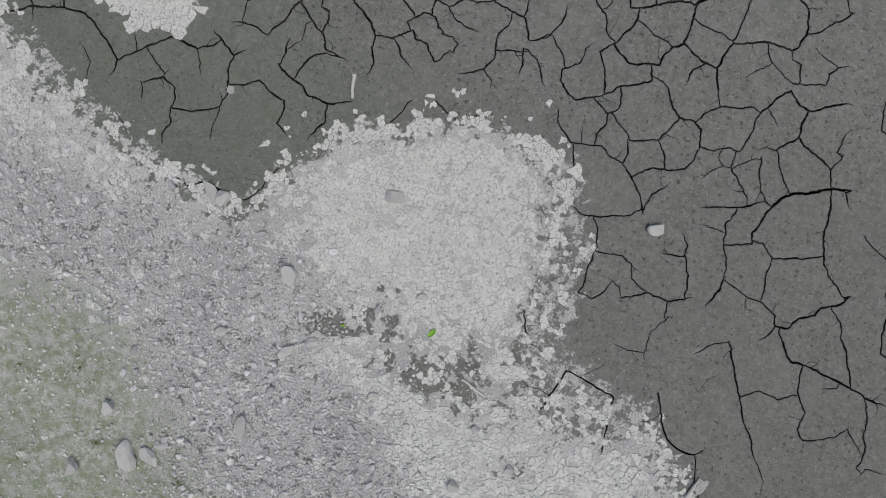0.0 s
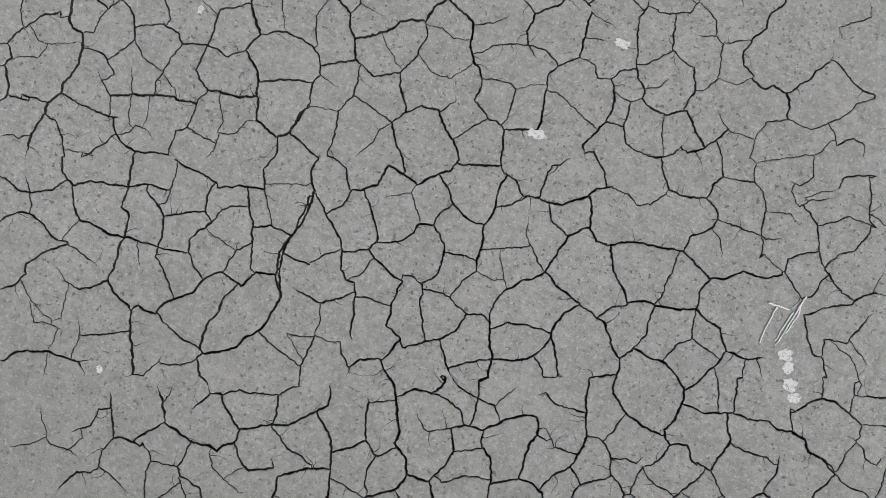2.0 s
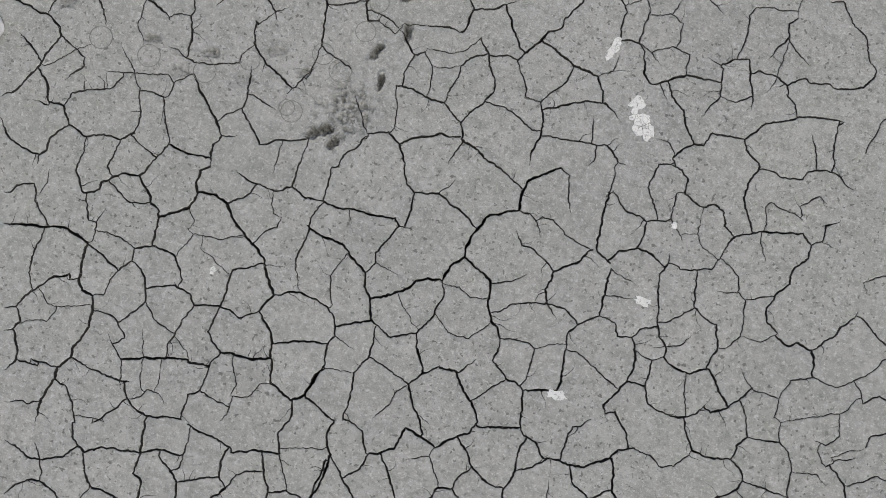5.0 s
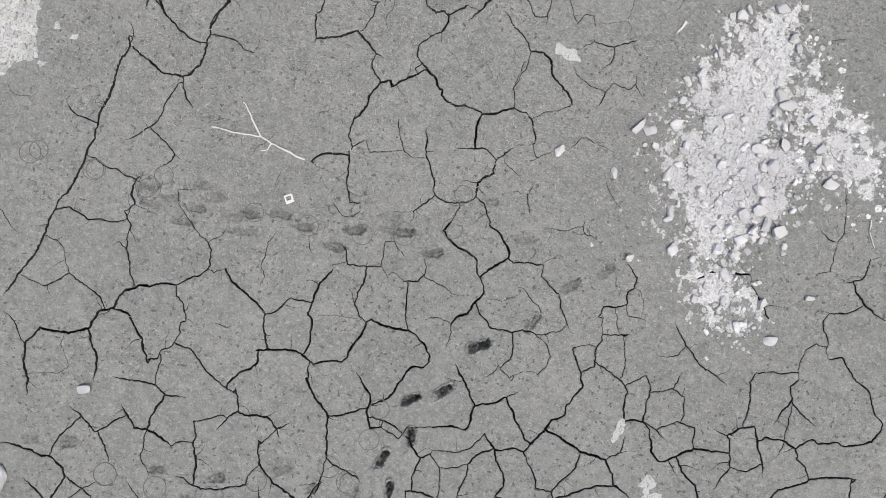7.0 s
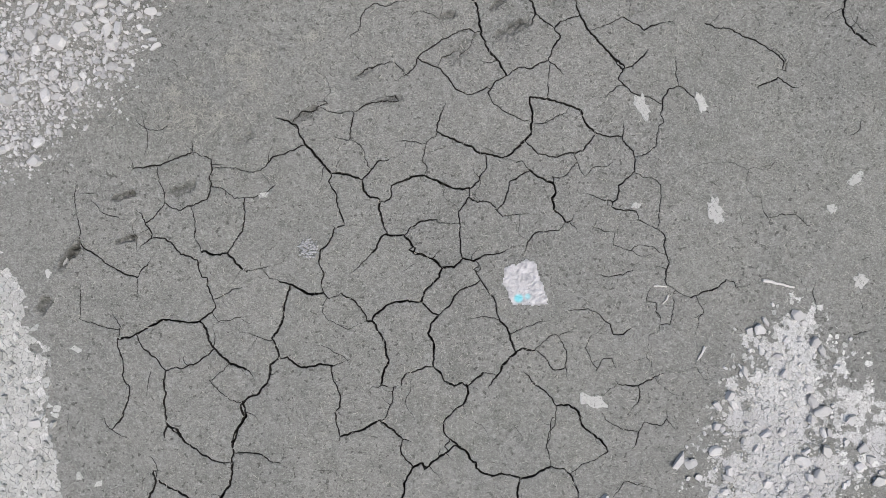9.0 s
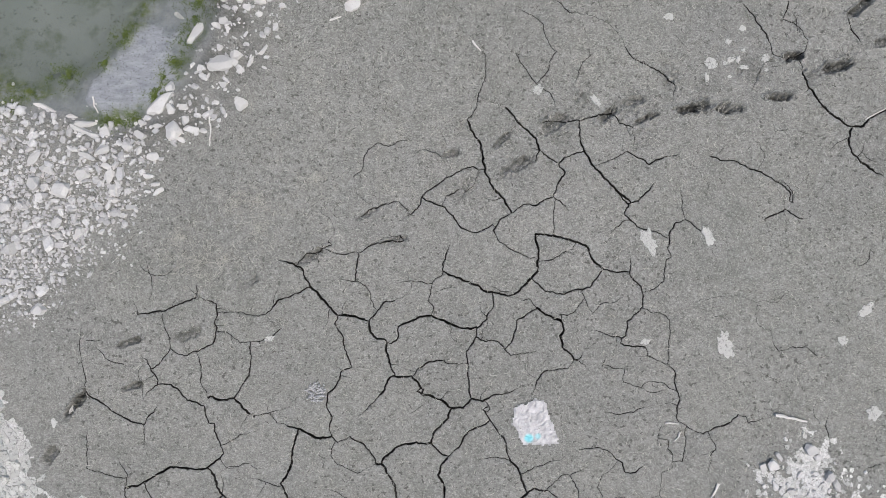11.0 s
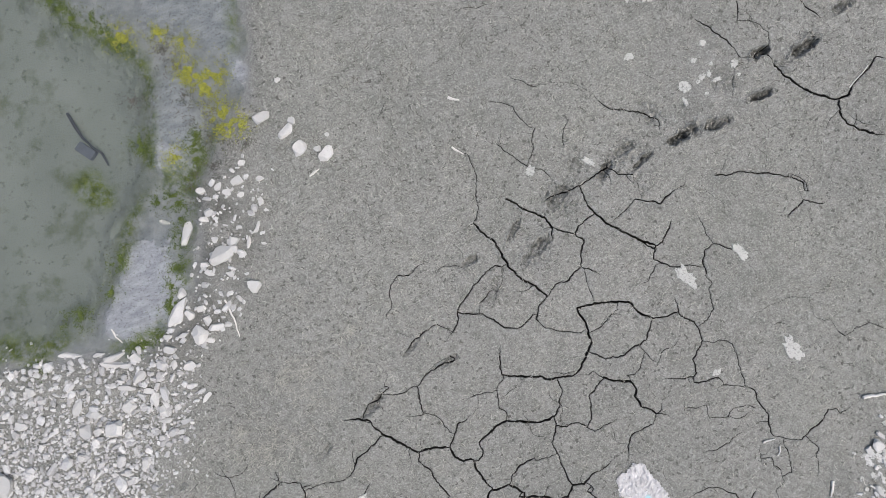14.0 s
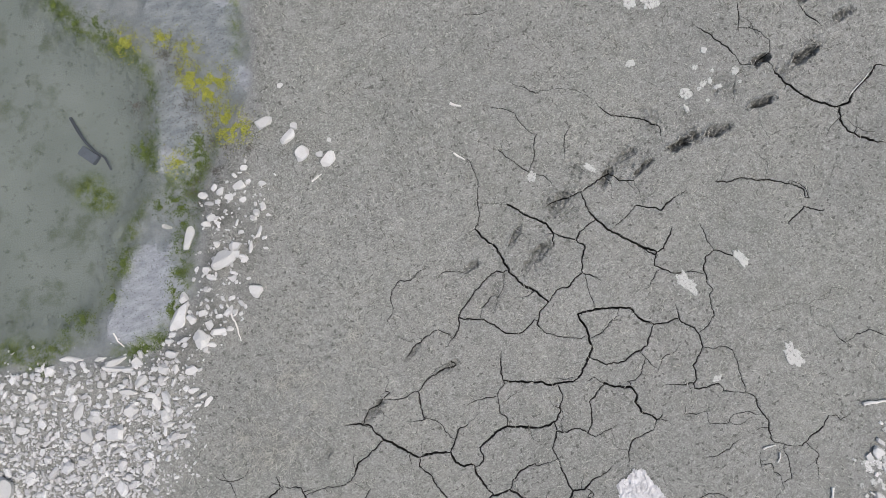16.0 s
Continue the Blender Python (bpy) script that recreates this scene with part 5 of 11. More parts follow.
crack(0.036, (3.13, 6.64), (3.2, 6.92), (3.27, 7.16), (3.41, 7.29), (3.49, 7.33))
crack(0.030, (3.13, 6.64), (3.02, 6.53), (2.87, 6.45), (2.73, 6.3), (2.66, 6.17), (2.62, 5.94))
crack(0.036, (3.13, 6.64), (3.32, 6.51), (3.48, 6.46), (3.65, 6.4))
crack(0.013, (2.56, 6.61), (2.67, 6.39), (2.74, 6.3))
crack(0.013, (2.33, 6.4), (2.56, 6.36))
crack(0.036, (2.64, 5.87), (2.7, 5.67), (2.81, 5.42), (2.83, 5.19))
crack(0.030, (2.09, 6), (2.19, 5.92), (2.35, 5.86), (2.52, 5.91), (2.65, 5.84))
crack(0.020, (1.73, 5.99), (1.91, 6.01), (2.06, 6))
crack(0.028, (1.71, 6.06), (1.76, 5.93), (1.74, 5.85), (1.93, 5.44))
crack(0.020, (1.45, 6.09), (1.55, 6.11), (1.71, 6.04))
crack(0.030, (1.47, 6.02), (1.44, 5.87), (1.42, 5.68), (1.45, 5.58), (1.43, 5.43), (1.63, 5.35), (1.71, 5.23), (1.89, 5.34), (2.11, 5.46), (2.28, 5.62), (2.35, 5.86))
crack(0.020, (0.96, 5.65), (1.13, 5.69), (1.42, 5.68))
crack(0.033, (0.64, 6.17), (0.69, 5.93), (0.8, 5.82), (0.91, 5.82), (0.96, 5.65), (1.02, 5.45), (1.04, 5.2), (1.09, 5.11))
crack(0.018, (0.8, 5.82), (0.97, 5.98), (1.01, 6.14))
crack(0.028, (0.62, 6.17), (0.44, 6.04), (0.3, 5.89))
crack(0.030, (0.65, 6.15), (0.95, 6.27))
crack(0.028, (0.2, 5.53), (0.42, 5.5), (0.58, 5.46), (0.83, 5.61), (0.92, 5.7))
crack(0.018, (0.57, 5.46), (0.64, 5.26), (0.62, 5.08))
crack(0.015, (0.29, 4.98), (0.54, 5.01), (0.63, 5.06), (0.79, 5.03), (0.95, 5.07))
crack(0.020, (0.95, 5.07), (1, 4.94), (1.15, 4.8), (1.15, 4.68))
crack(0.033, (1.15, 4.8), (1.25, 4.94), (1.48, 5.01), (1.64, 4.84), (1.65, 4.83))
crack(0.020, (0.63, 5.06), (0.6, 4.82), (0.57, 4.65), (0.59, 4.51))
crack(0.033, (1.52, 5.02), (1.58, 5.15), (1.65, 5.32))
crack(0.033, (2.26, 5.02), (2.28, 5.04), (2.32, 5.04))
crack(0.033, (2.11, 5.46), (2.24, 5.28), (2.31, 5.16), (2.38, 5.07), (2.41, 5.06))
crack(0.028, (2.35, 5.17), (2.52, 5.29), (2.81, 5.42))
crack(0.033, (2.81, 5.42), (3.05, 5.47), (3.27, 5.59), (3.37, 5.73), (3.43, 5.9))
crack(0.030, (2.7, 5.78), (2.85, 5.9), (3.13, 5.95), (3.42, 5.95))
crack(0.036, (3.65, 6.38), (3.49, 6.2), (3.43, 6.04), (3.43, 5.9), (3.58, 5.65), (3.64, 5.49))
crack(0.028, (3.3, 5.6), (3.45, 5.47), (3.49, 5.39))
crack(0.018, (3.64, 5.44), (3.65, 5.46), (3.71, 5.46))
crack(0.030, (3.27, 8.25), (3.48, 8.02), (3.54, 7.89))
crack(0.033, (3.24, 7.62), (3.36, 7.69), (3.43, 7.82), (3.61, 7.9))
crack(0.018, (3.63, 7.88), (3.82, 7.87), (3.96, 7.77), (4.13, 7.82), (4.23, 7.96))
crack(0.033, (3.38, 7.7), (3.47, 7.51), (3.49, 7.33), (3.62, 7.19), (3.77, 7.18), (3.9, 7.26), (4.16, 7.34), (4.38, 7.35), (4.59, 7.38), (4.7, 7.38))
crack(0.030, (4.09, 8.42), (4.18, 8.23), (4.29, 8.07), (4.46, 8.04), (4.77, 8.1))
crack(0.030, (4.77, 8.1), (4.79, 8.28), (4.89, 8.42), (4.81, 8.64))
crack(0.028, (4.77, 8.1), (4.91, 8.02), (4.98, 7.89), (4.94, 7.77), (4.71, 7.58), (4.69, 7.41))
crack(0.015, (4.95, 7.76), (5.09, 7.64), (5.17, 7.44))
crack(0.018, (4.92, 8.42), (5.07, 8.43), (5.28, 8.47), (5.41, 8.39), (5.51, 8.2), (5.53, 7.92), (5.61, 7.72), (5.61, 7.58))
crack(0.015, (5.28, 8.47), (5.23, 8.7))
crack(0.018, (4.98, 7.89), (5.24, 7.88), (5.42, 7.87), (5.62, 7.83), (5.82, 7.89))
crack(0.013, (5.52, 8.17), (5.83, 8.22), (5.97, 8.12))
crack(0.036, (3.81, 7.19), (3.92, 6.92), (4.03, 6.8), (4.14, 6.69), (4.21, 6.57))
crack(0.033, (4.21, 6.57), (4.44, 6.66), (4.59, 6.65), (4.83, 6.68), (5.03, 6.75), (5.17, 6.68), (5.4, 6.61), (5.55, 6.36))
crack(0.033, (4.7, 7.38), (4.87, 7.28), (5.09, 7.16), (5.29, 7.22), (5.46, 7.37), (5.61, 7.36), (5.79, 7.38), (5.94, 7.47))
crack(0.033, (5.11, 7.15), (5.02, 6.96), (5.05, 6.75))
crack(0.028, (5.05, 6.75), (5.09, 6.44))
crack(0.020, (4.64, 7.34), (4.61, 7.05), (4.59, 6.76), (4.54, 6.67))
crack(0.028, (4.55, 6.64), (4.53, 6.37), (4.53, 6.23), (4.44, 6.06))
crack(0.028, (3.9, 6.27), (4.03, 6.46), (4.22, 6.56))
crack(0.036, (3.65, 6.38), (3.81, 6.34), (4.02, 6.25), (4.15, 6.04), (4.32, 5.89))
crack(0.036, (4.32, 5.89), (4.35, 5.65))
crack(0.028, (4.04, 5.56), (4.04, 5.56), (4.33, 5.68))
crack(0.036, (4.32, 5.89), (4.44, 6.06), (4.64, 6.01), (4.86, 6), (4.99, 5.93), (5.08, 5.87))
crack(0.030, (5.36, 5.96), (5.37, 5.98), (5.51, 6.24), (5.55, 6.36), (5.84, 6.34), (6, 6.42))
crack(0.020, (4.84, 6.04), (4.93, 6.24), (5.1, 6.39), (5.35, 6.3), (5.51, 6.24))
crack(0.018, (5.81, 6.33), (5.84, 6.11))
crack(0.015, (5.94, 6.37), (6.06, 6.17))
crack(0.015, (5.47, 6.12), (5.54, 6.01))
crack(0.020, (5.97, 7.5), (6.12, 7.37), (6.26, 7.26))
crack(0.020, (6.38, 7.34), (6.43, 7.54), (6.5, 7.67))
crack(0.020, (5.97, 7.5), (5.95, 7.68), (6.29, 7.89))
crack(0.028, (6.29, 7.89), (6.18, 8.19), (6.06, 8.3), (5.97, 8.34))
crack(0.018, (6.2, 8.19), (6.36, 8.28), (6.54, 8.41), (6.8, 8.38))
crack(0.028, (6.29, 7.89), (6.42, 7.71), (6.57, 7.58), (6.71, 7.47), (6.9, 7.42), (6.98, 7.52), (7.13, 7.6))
crack(0.020, (6.42, 7.71), (6.54, 7.92), (6.72, 8.03), (6.83, 8.28), (6.83, 8.39))
crack(0.020, (6.33, 8.85), (6.56, 8.94), (6.71, 8.98))
crack(0.020, (6.63, 8.96), (6.72, 8.72), (6.78, 8.44), (6.9, 8.37))
crack(0.015, (5.9, 8.97), (5.96, 8.74), (5.83, 8.59), (5.67, 8.62))
crack(0.015, (5.75, 8.49), (5.9, 8.34), (6.01, 8.46), (6.27, 8.56))
crack(0.020, (6.47, 7.15), (6.59, 7.24), (6.88, 7.37), (6.93, 7.47))
crack(0.028, (6.34, 7.07), (6.46, 6.82), (6.59, 6.64), (6.7, 6.64), (6.84, 6.42), (6.84, 6.41))
crack(0.020, (6.7, 6.64), (6.67, 6.85), (6.77, 6.88), (6.95, 6.89), (6.97, 6.94), (7.08, 7.19), (7.17, 7.36))
crack(0.018, (6.97, 6.94), (7.16, 6.81), (7.3, 6.71))
crack(0.033, (-5.41, 10.99), (-5.16, 11), (-4.96, 10.95), (-4.74, 10.93), (-4.58, 10.83), (-4.54, 10.74), (-4.66, 10.42), (-4.68, 10.31), (-4.78, 10.13), (-4.87, 9.93), (-5.04, 9.8))
crack(0.028, (-4.78, 10.93), (-4.73, 11.12), (-4.63, 11.3), (-4.5, 11.46))
crack(0.020, (-4.65, 11.58), (-4.48, 11.49), (-4.28, 11.33))
crack(0.020, (-4.28, 11.33), (-3.99, 11.56))
crack(0.033, (-4.04, 11.72), (-3.88, 11.55), (-3.82, 11.46), (-3.66, 11.47), (-3.51, 11.41), (-3.39, 11.37), (-3.3, 11.29))
crack(0.033, (-3.67, 11.47), (-3.63, 11.67), (-3.54, 11.87))
crack(0.020, (-4.25, 11.34), (-4.13, 11.19), (-4.04, 11))
crack(0.015, (-3.66, 11.46), (-3.68, 11.14), (-3.57, 11), (-3.54, 10.9))
crack(0.028, (-5.05, 10.63), (-4.82, 10.48), (-4.67, 10.35))
crack(0.020, (-4.53, 10.73), (-4.37, 10.65), (-4.18, 10.56), (-4.16, 10.46), (-4.34, 10.22))
crack(0.036, (-4.66, 10.25), (-4.56, 10.16), (-4.44, 9.91), (-4.25, 9.91), (-4.12, 9.71))
crack(0.020, (-4.25, 9.91), (-4.2, 10.1), (-3.98, 10.21), (-3.78, 10.27), (-3.66, 10.46))
crack(0.020, (-3.24, 10.98), (-3.09, 10.96), (-3, 10.91), (-2.88, 10.88), (-2.61, 10.93), (-2.35, 11.03))
crack(0.036, (-3.08, 11.43), (-3.01, 11.23), (-2.98, 10.96))
crack(0.028, (-3.12, 11.67), (-3.06, 11.47))
crack(0.018, (-3.29, 11.38), (-3.08, 11.42))
crack(0.030, (-2.61, 11.89), (-2.49, 11.86), (-2.25, 11.89), (-2.1, 11.76), (-2.05, 11.63))
crack(0.020, (-2.61, 11.89), (-2.72, 11.79), (-2.82, 11.62))
crack(0.020, (-2.61, 11.89), (-2.64, 12.07), (-2.69, 12.16))
crack(0.015, (-3.1, 11.68), (-2.77, 11.81))
crack(0.018, (-2.1, 11.76), (-1.95, 11.87))
crack(0.028, (-2.3, 11.59), (-2.24, 11.32), (-2.01, 11.1), (-1.89, 11.06), (-1.68, 10.94))
crack(0.015, (-2.35, 11.14), (-2.24, 11.32))
crack(0.018, (-3.8, 10.82), (-3.6, 10.63), (-3.42, 10.39), (-3.31, 10.06), (-3.33, 9.87), (-3.44, 9.75))
crack(0.015, (-3.91, 10.46), (-3.54, 10.54), (-3.14, 10.65))
crack(0.018, (-3.34, 10.38), (-3.12, 10.37), (-2.94, 9.96), (-2.89, 9.83))
crack(0.036, (-2.84, 10.74), (-2.71, 10.56), (-2.51, 10.37), (-2.35, 10.2), (-2.29, 10.11))
crack(0.033, (-2.89, 9.83), (-2.66, 9.79), (-2.34, 9.81), (-2.36, 9.98), (-2.29, 10.11))
crack(0.036, (-2.34, 9.81), (-2.31, 9.72))
crack(0.018, (-2.38, 10.28), (-2.27, 10.41), (-2.14, 10.52))
crack(0.028, (-2.14, 10.52), (-2.14, 10.7), (-2.19, 11.04))
crack(0.030, (-2.14, 10.49), (-1.95, 10.29), (-1.82, 10.14))
crack(0.028, (-1.82, 10.14), (-1.58, 10.27), (-1.25, 10.38))
crack(0.018, (-3.06, 10.39), (-3.04, 10.57), (-2.87, 10.73))
crack(0.030, (-4.12, 9.71), (-3.91, 9.63), (-3.68, 9.72), (-3.47, 9.71))
crack(0.030, (-4.12, 9.71), (-4.3, 9.48), (-4.29, 9.34), (-4.37, 9.24), (-4.36, 9.12))
crack(0.028, (-3.47, 9.71), (-3.32, 9.84))
crack(0.020, (-3.47, 9.71), (-3.5, 9.46), (-3.53, 9.36))
crack(0.018, (-3.88, 9.64), (-3.85, 9.43), (-3.88, 9.28))
crack(0.018, (-3.35, 9.8), (-3.17, 9.71), (-2.97, 9.62))
crack(0.033, (-2.89, 9.83), (-2.98, 9.64), (-3.04, 9.51))
crack(0.030, (-4.97, 9.57), (-4.8, 9.37), (-4.6, 9.28), (-4.37, 9.26))
crack(0.020, (-4.64, 9.88), (-4.43, 9.87))
crack(0.018, (-2.29, 10.11), (-2.09, 10.17))
crack(0.018, (-2.03, 10.69), (-1.75, 10.6))
crack(0.018, (-1.44, 11.23), (-1.54, 11.09), (-1.63, 10.92), (-1.67, 10.8))
crack(0.033, (-1.87, 12.44), (-1.69, 12.2), (-1.54, 12.07), (-1.49, 11.83), (-1.46, 11.66), (-1.44, 11.52))
crack(0.033, (-1.27, 12.62), (-1.17, 12.5), (-1.05, 12.36))
crack(0.028, (-1.53, 12.02), (-1.33, 12.08), (-1.15, 12.19), (-1.05, 12.23))
crack(0.033, (-1.02, 12.26), (-0.9, 12.33), (-0.79, 12.44), (-0.73, 12.6), (-0.61, 12.81))
crack(0.033, (-1.04, 12.32), (-1.05, 12.14), (-0.98, 11.98))
crack(0.020, (-0.98, 12.12), (-0.75, 12.08), (-0.54, 11.97))
crack(0.028, (-0.46, 11.88), (-0.31, 11.74), (-0.2, 11.81))
crack(0.028, (-0.31, 11.74), (-0.37, 11.51), (-0.35, 11.34))
crack(0.030, (-0.42, 11.31), (-0.24, 11.33), (-0.05, 11.28), (0.2, 11.28), (0.3, 11.2), (0.47, 11.1))
crack(0.036, (-0.11, 12.96), (0, 12.81), (0.14, 12.6), (0.23, 12.48), (0.21, 12.29), (0.16, 12.17))
crack(0.028, (-0.23, 12.13), (-0.06, 12.17), (0.16, 12.17))
crack(0.033, (0.23, 12.48), (0.47, 12.56), (0.59, 12.65))
crack(0.028, (0.59, 12.65), (0.72, 12.45), (0.91, 12.18))
crack(0.015, (0.59, 12.65), (0.74, 12.76))
crack(0.028, (1.28, 13.37), (1.42, 13.13), (1.48, 12.93), (1.33, 12.7), (1.33, 12.59))
crack(0.036, (1.33, 12.58), (1.18, 12.48), (1.09, 12.3), (0.92, 12.04))
crack(0.028, (0.56, 11.99), (0.8, 12.06), (0.92, 12.04))
crack(0.036, (1.11, 12.37), (1.35, 12.27), (1.6, 12.16), (1.92, 12.12))
crack(0.028, (0.41, 12.17), (0.54, 12.03), (0.6, 11.87), (0.72, 11.72), (0.75, 11.59))
crack(0.028, (0.75, 11.59), (0.67, 11.42), (0.56, 11.28), (0.49, 11.15))
crack(0.028, (0.55, 12.01), (0.38, 11.91), (0.27, 11.77))
crack(0.020, (0.27, 11.77), (0.28, 11.63), (0.22, 11.47), (0.2, 11.28))
crack(0.015, (-0.2, 11.81), (-0.07, 11.67), (-0.02, 11.43))
crack(0.013, (-0.07, 11.67), (0.15, 11.7), (0.27, 11.77))
crack(0.018, (0.7, 11.43), (0.95, 11.43), (1.11, 11.37), (1.33, 11.26))
crack(0.020, (0.92, 12.02), (1.04, 11.86), (1.14, 11.63), (1.33, 11.62))
crack(0.033, (0.47, 11.11), (0.53, 10.91), (0.77, 10.84), (0.86, 10.76), (1.03, 10.71))
crack(0.018, (1.6, 12.16), (1.56, 11.94), (1.4, 11.74), (1.33, 11.62))
crack(0.028, (1.33, 11.62), (1.42, 11.43), (1.45, 11.22), (1.4, 11.02), (1.42, 10.83))
crack(0.028, (1.39, 11.54), (1.6, 11.66), (1.85, 11.79), (2.06, 11.82))
crack(0.028, (1.48, 11.23), (1.72, 11.26), (2.13, 11.31))
crack(0.020, (2, 11.64), (2.07, 11.37))
crack(0.033, (-0.18, 10.64), (-0, 10.77), (0.25, 10.9), (0.42, 10.91))
crack(0.028, (-0.59, 10.58), (-0.58, 10.65), (-0.35, 10.74), (-0.18, 10.64), (-0.07, 10.45), (-0.04, 10.4))
crack(0.020, (-0.6, 10.61), (-0.64, 10.49), (-0.8, 10.31), (-0.82, 10.16))
crack(0.018, (0.55, 10.85), (0.47, 10.64), (0.46, 10.55))
crack(0.018, (-1.45, 11.52), (-1.25, 11.43), (-1.05, 11.38), (-0.95, 11.3))
crack(0.018, (-1.45, 11.48), (-1.46, 11.3), (-1.5, 11.07))
crack(0.015, (-1.25, 10.38), (-1.27, 10.09))
crack(0.015, (-0.41, 11.28), (-0.33, 11.02), (-0.29, 10.81))
crack(0.015, (-0.91, 11.1), (-0.69, 10.77), (-0.6, 10.65))
crack(0.018, (1.57, 13.28), (1.76, 13.19), (1.94, 13.1), (2.04, 12.98))
crack(0.028, (2.02, 12.94), (2.04, 12.73), (2.04, 12.62))
crack(0.018, (2, 13.06), (2.23, 13.22), (2.31, 13.06), (2.28, 12.91), (2.28, 12.66))
crack(0.015, (2.32, 13.03), (2.58, 13.12), (2.66, 13.35))
crack(0.015, (2.58, 13.11), (2.74, 13.05), (2.75, 12.79))
crack(0.028, (2.04, 12.62), (2.28, 12.66), (2.38, 12.58), (2.45, 12.31), (2.57, 12.22))
crack(0.015, (2.28, 12.66), (2.49, 12.57), (2.62, 12.47))
crack(0.015, (2.48, 12.61), (2.69, 12.74), (2.92, 12.7), (2.92, 12.56))
crack(0.015, (2.88, 13.45), (3.08, 13.37), (3.22, 13.26))
crack(0.015, (1.92, 12.12), (2.08, 12.24), (2.09, 12.46))
crack(0.033, (1.92, 12.12), (2.03, 11.97), (2.06, 11.83), (2.17, 11.79), (2.31, 11.69))
crack(0.033, (2.57, 12.22), (2.77, 12.33), (2.95, 12.45), (3.17, 12.45), (3.38, 12.48))
crack(0.028, (3.38, 12.48), (3.36, 12.65), (3.32, 12.68), (3.49, 12.81), (3.63, 12.85), (3.7, 12.64), (3.84, 12.25))
crack(0.018, (3.32, 12.68), (3.12, 12.73))
crack(0.028, (3.38, 12.48), (3.42, 12.31), (3.31, 12.1), (3.28, 12.02))
crack(0.015, (3.42, 12.31), (3.61, 12.29), (3.79, 12.42))
crack(0.020, (3.49, 12.83), (3.52, 13.02), (3.51, 13.24))
crack(0.015, (3.48, 13.37), (3.55, 13.5), (3.79, 13.54), (4.02, 13.59))
crack(0.028, (2.79, 12.27), (2.86, 12.14), (3.04, 12.02), (3.13, 11.83), (3.27, 11.66), (3.39, 11.67), (3.45, 11.85), (3.76, 11.88), (3.85, 11.89))
crack(0.028, (3.27, 11.65), (3.15, 11.54), (3.07, 11.41), (3.13, 11.34))
crack(0.028, (3.85, 11.89), (3.97, 12.04), (4.04, 12.15), (4.3, 12.26), (4.39, 12.33), (4.76, 12.42), (4.96, 12.44))
crack(0.030, (3.85, 11.88), (3.9, 11.77), (4.07, 11.67), (4.11, 11.63))
crack(0.028, (4.21, 12.56), (4.17, 12.67), (4.02, 12.74), (3.8, 12.75), (3.68, 12.67))
crack(0.028, (4.18, 12.68), (4.35, 12.82), (4.44, 12.78), (4.67, 12.84), (4.75, 12.81), (4.92, 12.85), (5.08, 12.92), (5.15, 13.04), (5.18, 13.15))
crack(0.020, (4.19, 12.57), (4.33, 12.47), (4.39, 12.33))
crack(0.028, (3.98, 13.41), (4.03, 13.25), (3.92, 13.07), (3.86, 12.91))
crack(0.020, (4.03, 13.23), (4.21, 13.08), (4.38, 12.99))
crack(0.020, (4.55, 13.87), (4.67, 13.72), (4.77, 13.61), (4.94, 13.52), (5.04, 13.29), (5.18, 13.15))
crack(0.020, (4.91, 12.39), (4.92, 12.14), (4.99, 11.89))
crack(0.018, (4.61, 12.19), (4.75, 11.95), (4.78, 11.83))
crack(0.030, (2.14, 11.3), (2.26, 11.34), (2.44, 11.19))
crack(0.020, (2.14, 11.3), (2.16, 11.11), (2.09, 11.03))
crack(0.020, (2.45, 11.18), (2.57, 11.17))
crack(0.015, (2.81, 11.59), (2.99, 11.58), (3.08, 11.45))
crack(0.036, (-4.35, 12.86), (-4.51, 12.79), (-4.58, 12.6), (-4.61, 12.55), (-4.83, 12.45), (-5.19, 12.46), (-5.33, 12.26), (-5.31, 12.01), (-5.21, 11.82), (-5.2, 11.61))
crack(0.0100, (-5.68, 19.77), (-5.72, 19.58), (-5.69, 19.31), (-5.66, 19))
crack(0.0210, (-5.01, 19.88), (-4.7, 19.91), (-4.45, 20), (-4.27, 20.07), (-4.27, 20.23))
crack(0.0100, (-4.27, 20.07), (-4.13, 20.02))
crack(0.0100, (-5.01, 19.88), (-5.02, 19.97), (-5.06, 20.06))
crack(0.0045, (-5.01, 19.88), (-5.08, 19.8))
crack(0.0045, (-5.45, 19.88), (-5.35, 19.77), (-5.28, 19.86))
crack(0.0100, (-4.9, 20.41), (-4.79, 20.35), (-4.65, 20.35), (-4.58, 20.39), (-4.54, 20.46))
crack(0.0045, (-4.83, 20.79), (-4.72, 20.65))
crack(0.0045, (-4.99, 20.56), (-4.94, 20.45))
crack(0.0045, (-4.13, 20.59), (-4.2, 20.39))
crack(0.0100, (-4.71, 19.9), (-4.69, 19.72), (-4.62, 19.58), (-4.62, 19.46))
crack(0.0210, (-4.62, 19.46), (-4.51, 19.38), (-4.42, 19.36), (-4.3, 19.41), (-4.1, 19.49), (-4.07, 19.56), (-4.04, 19.69), (-4.06, 19.78), (-4.03, 19.83), (-4.04, 19.98))
crack(0.0210, (-4.62, 19.46), (-4.75, 19.29), (-4.82, 19.23))
crack(0.0210, (-4.98, 19.38), (-4.9, 19.31), (-4.86, 19.19), (-4.78, 19.07), (-4.79, 19.02), (-4.86, 18.97), (-4.93, 18.91))
crack(0.0210, (-4.79, 19.02), (-4.62, 19.02), (-4.53, 18.95), (-4.43, 18.82), (-4.34, 18.8), (-4.23, 18.75), (-4.21, 18.63), (-4.18, 18.54))
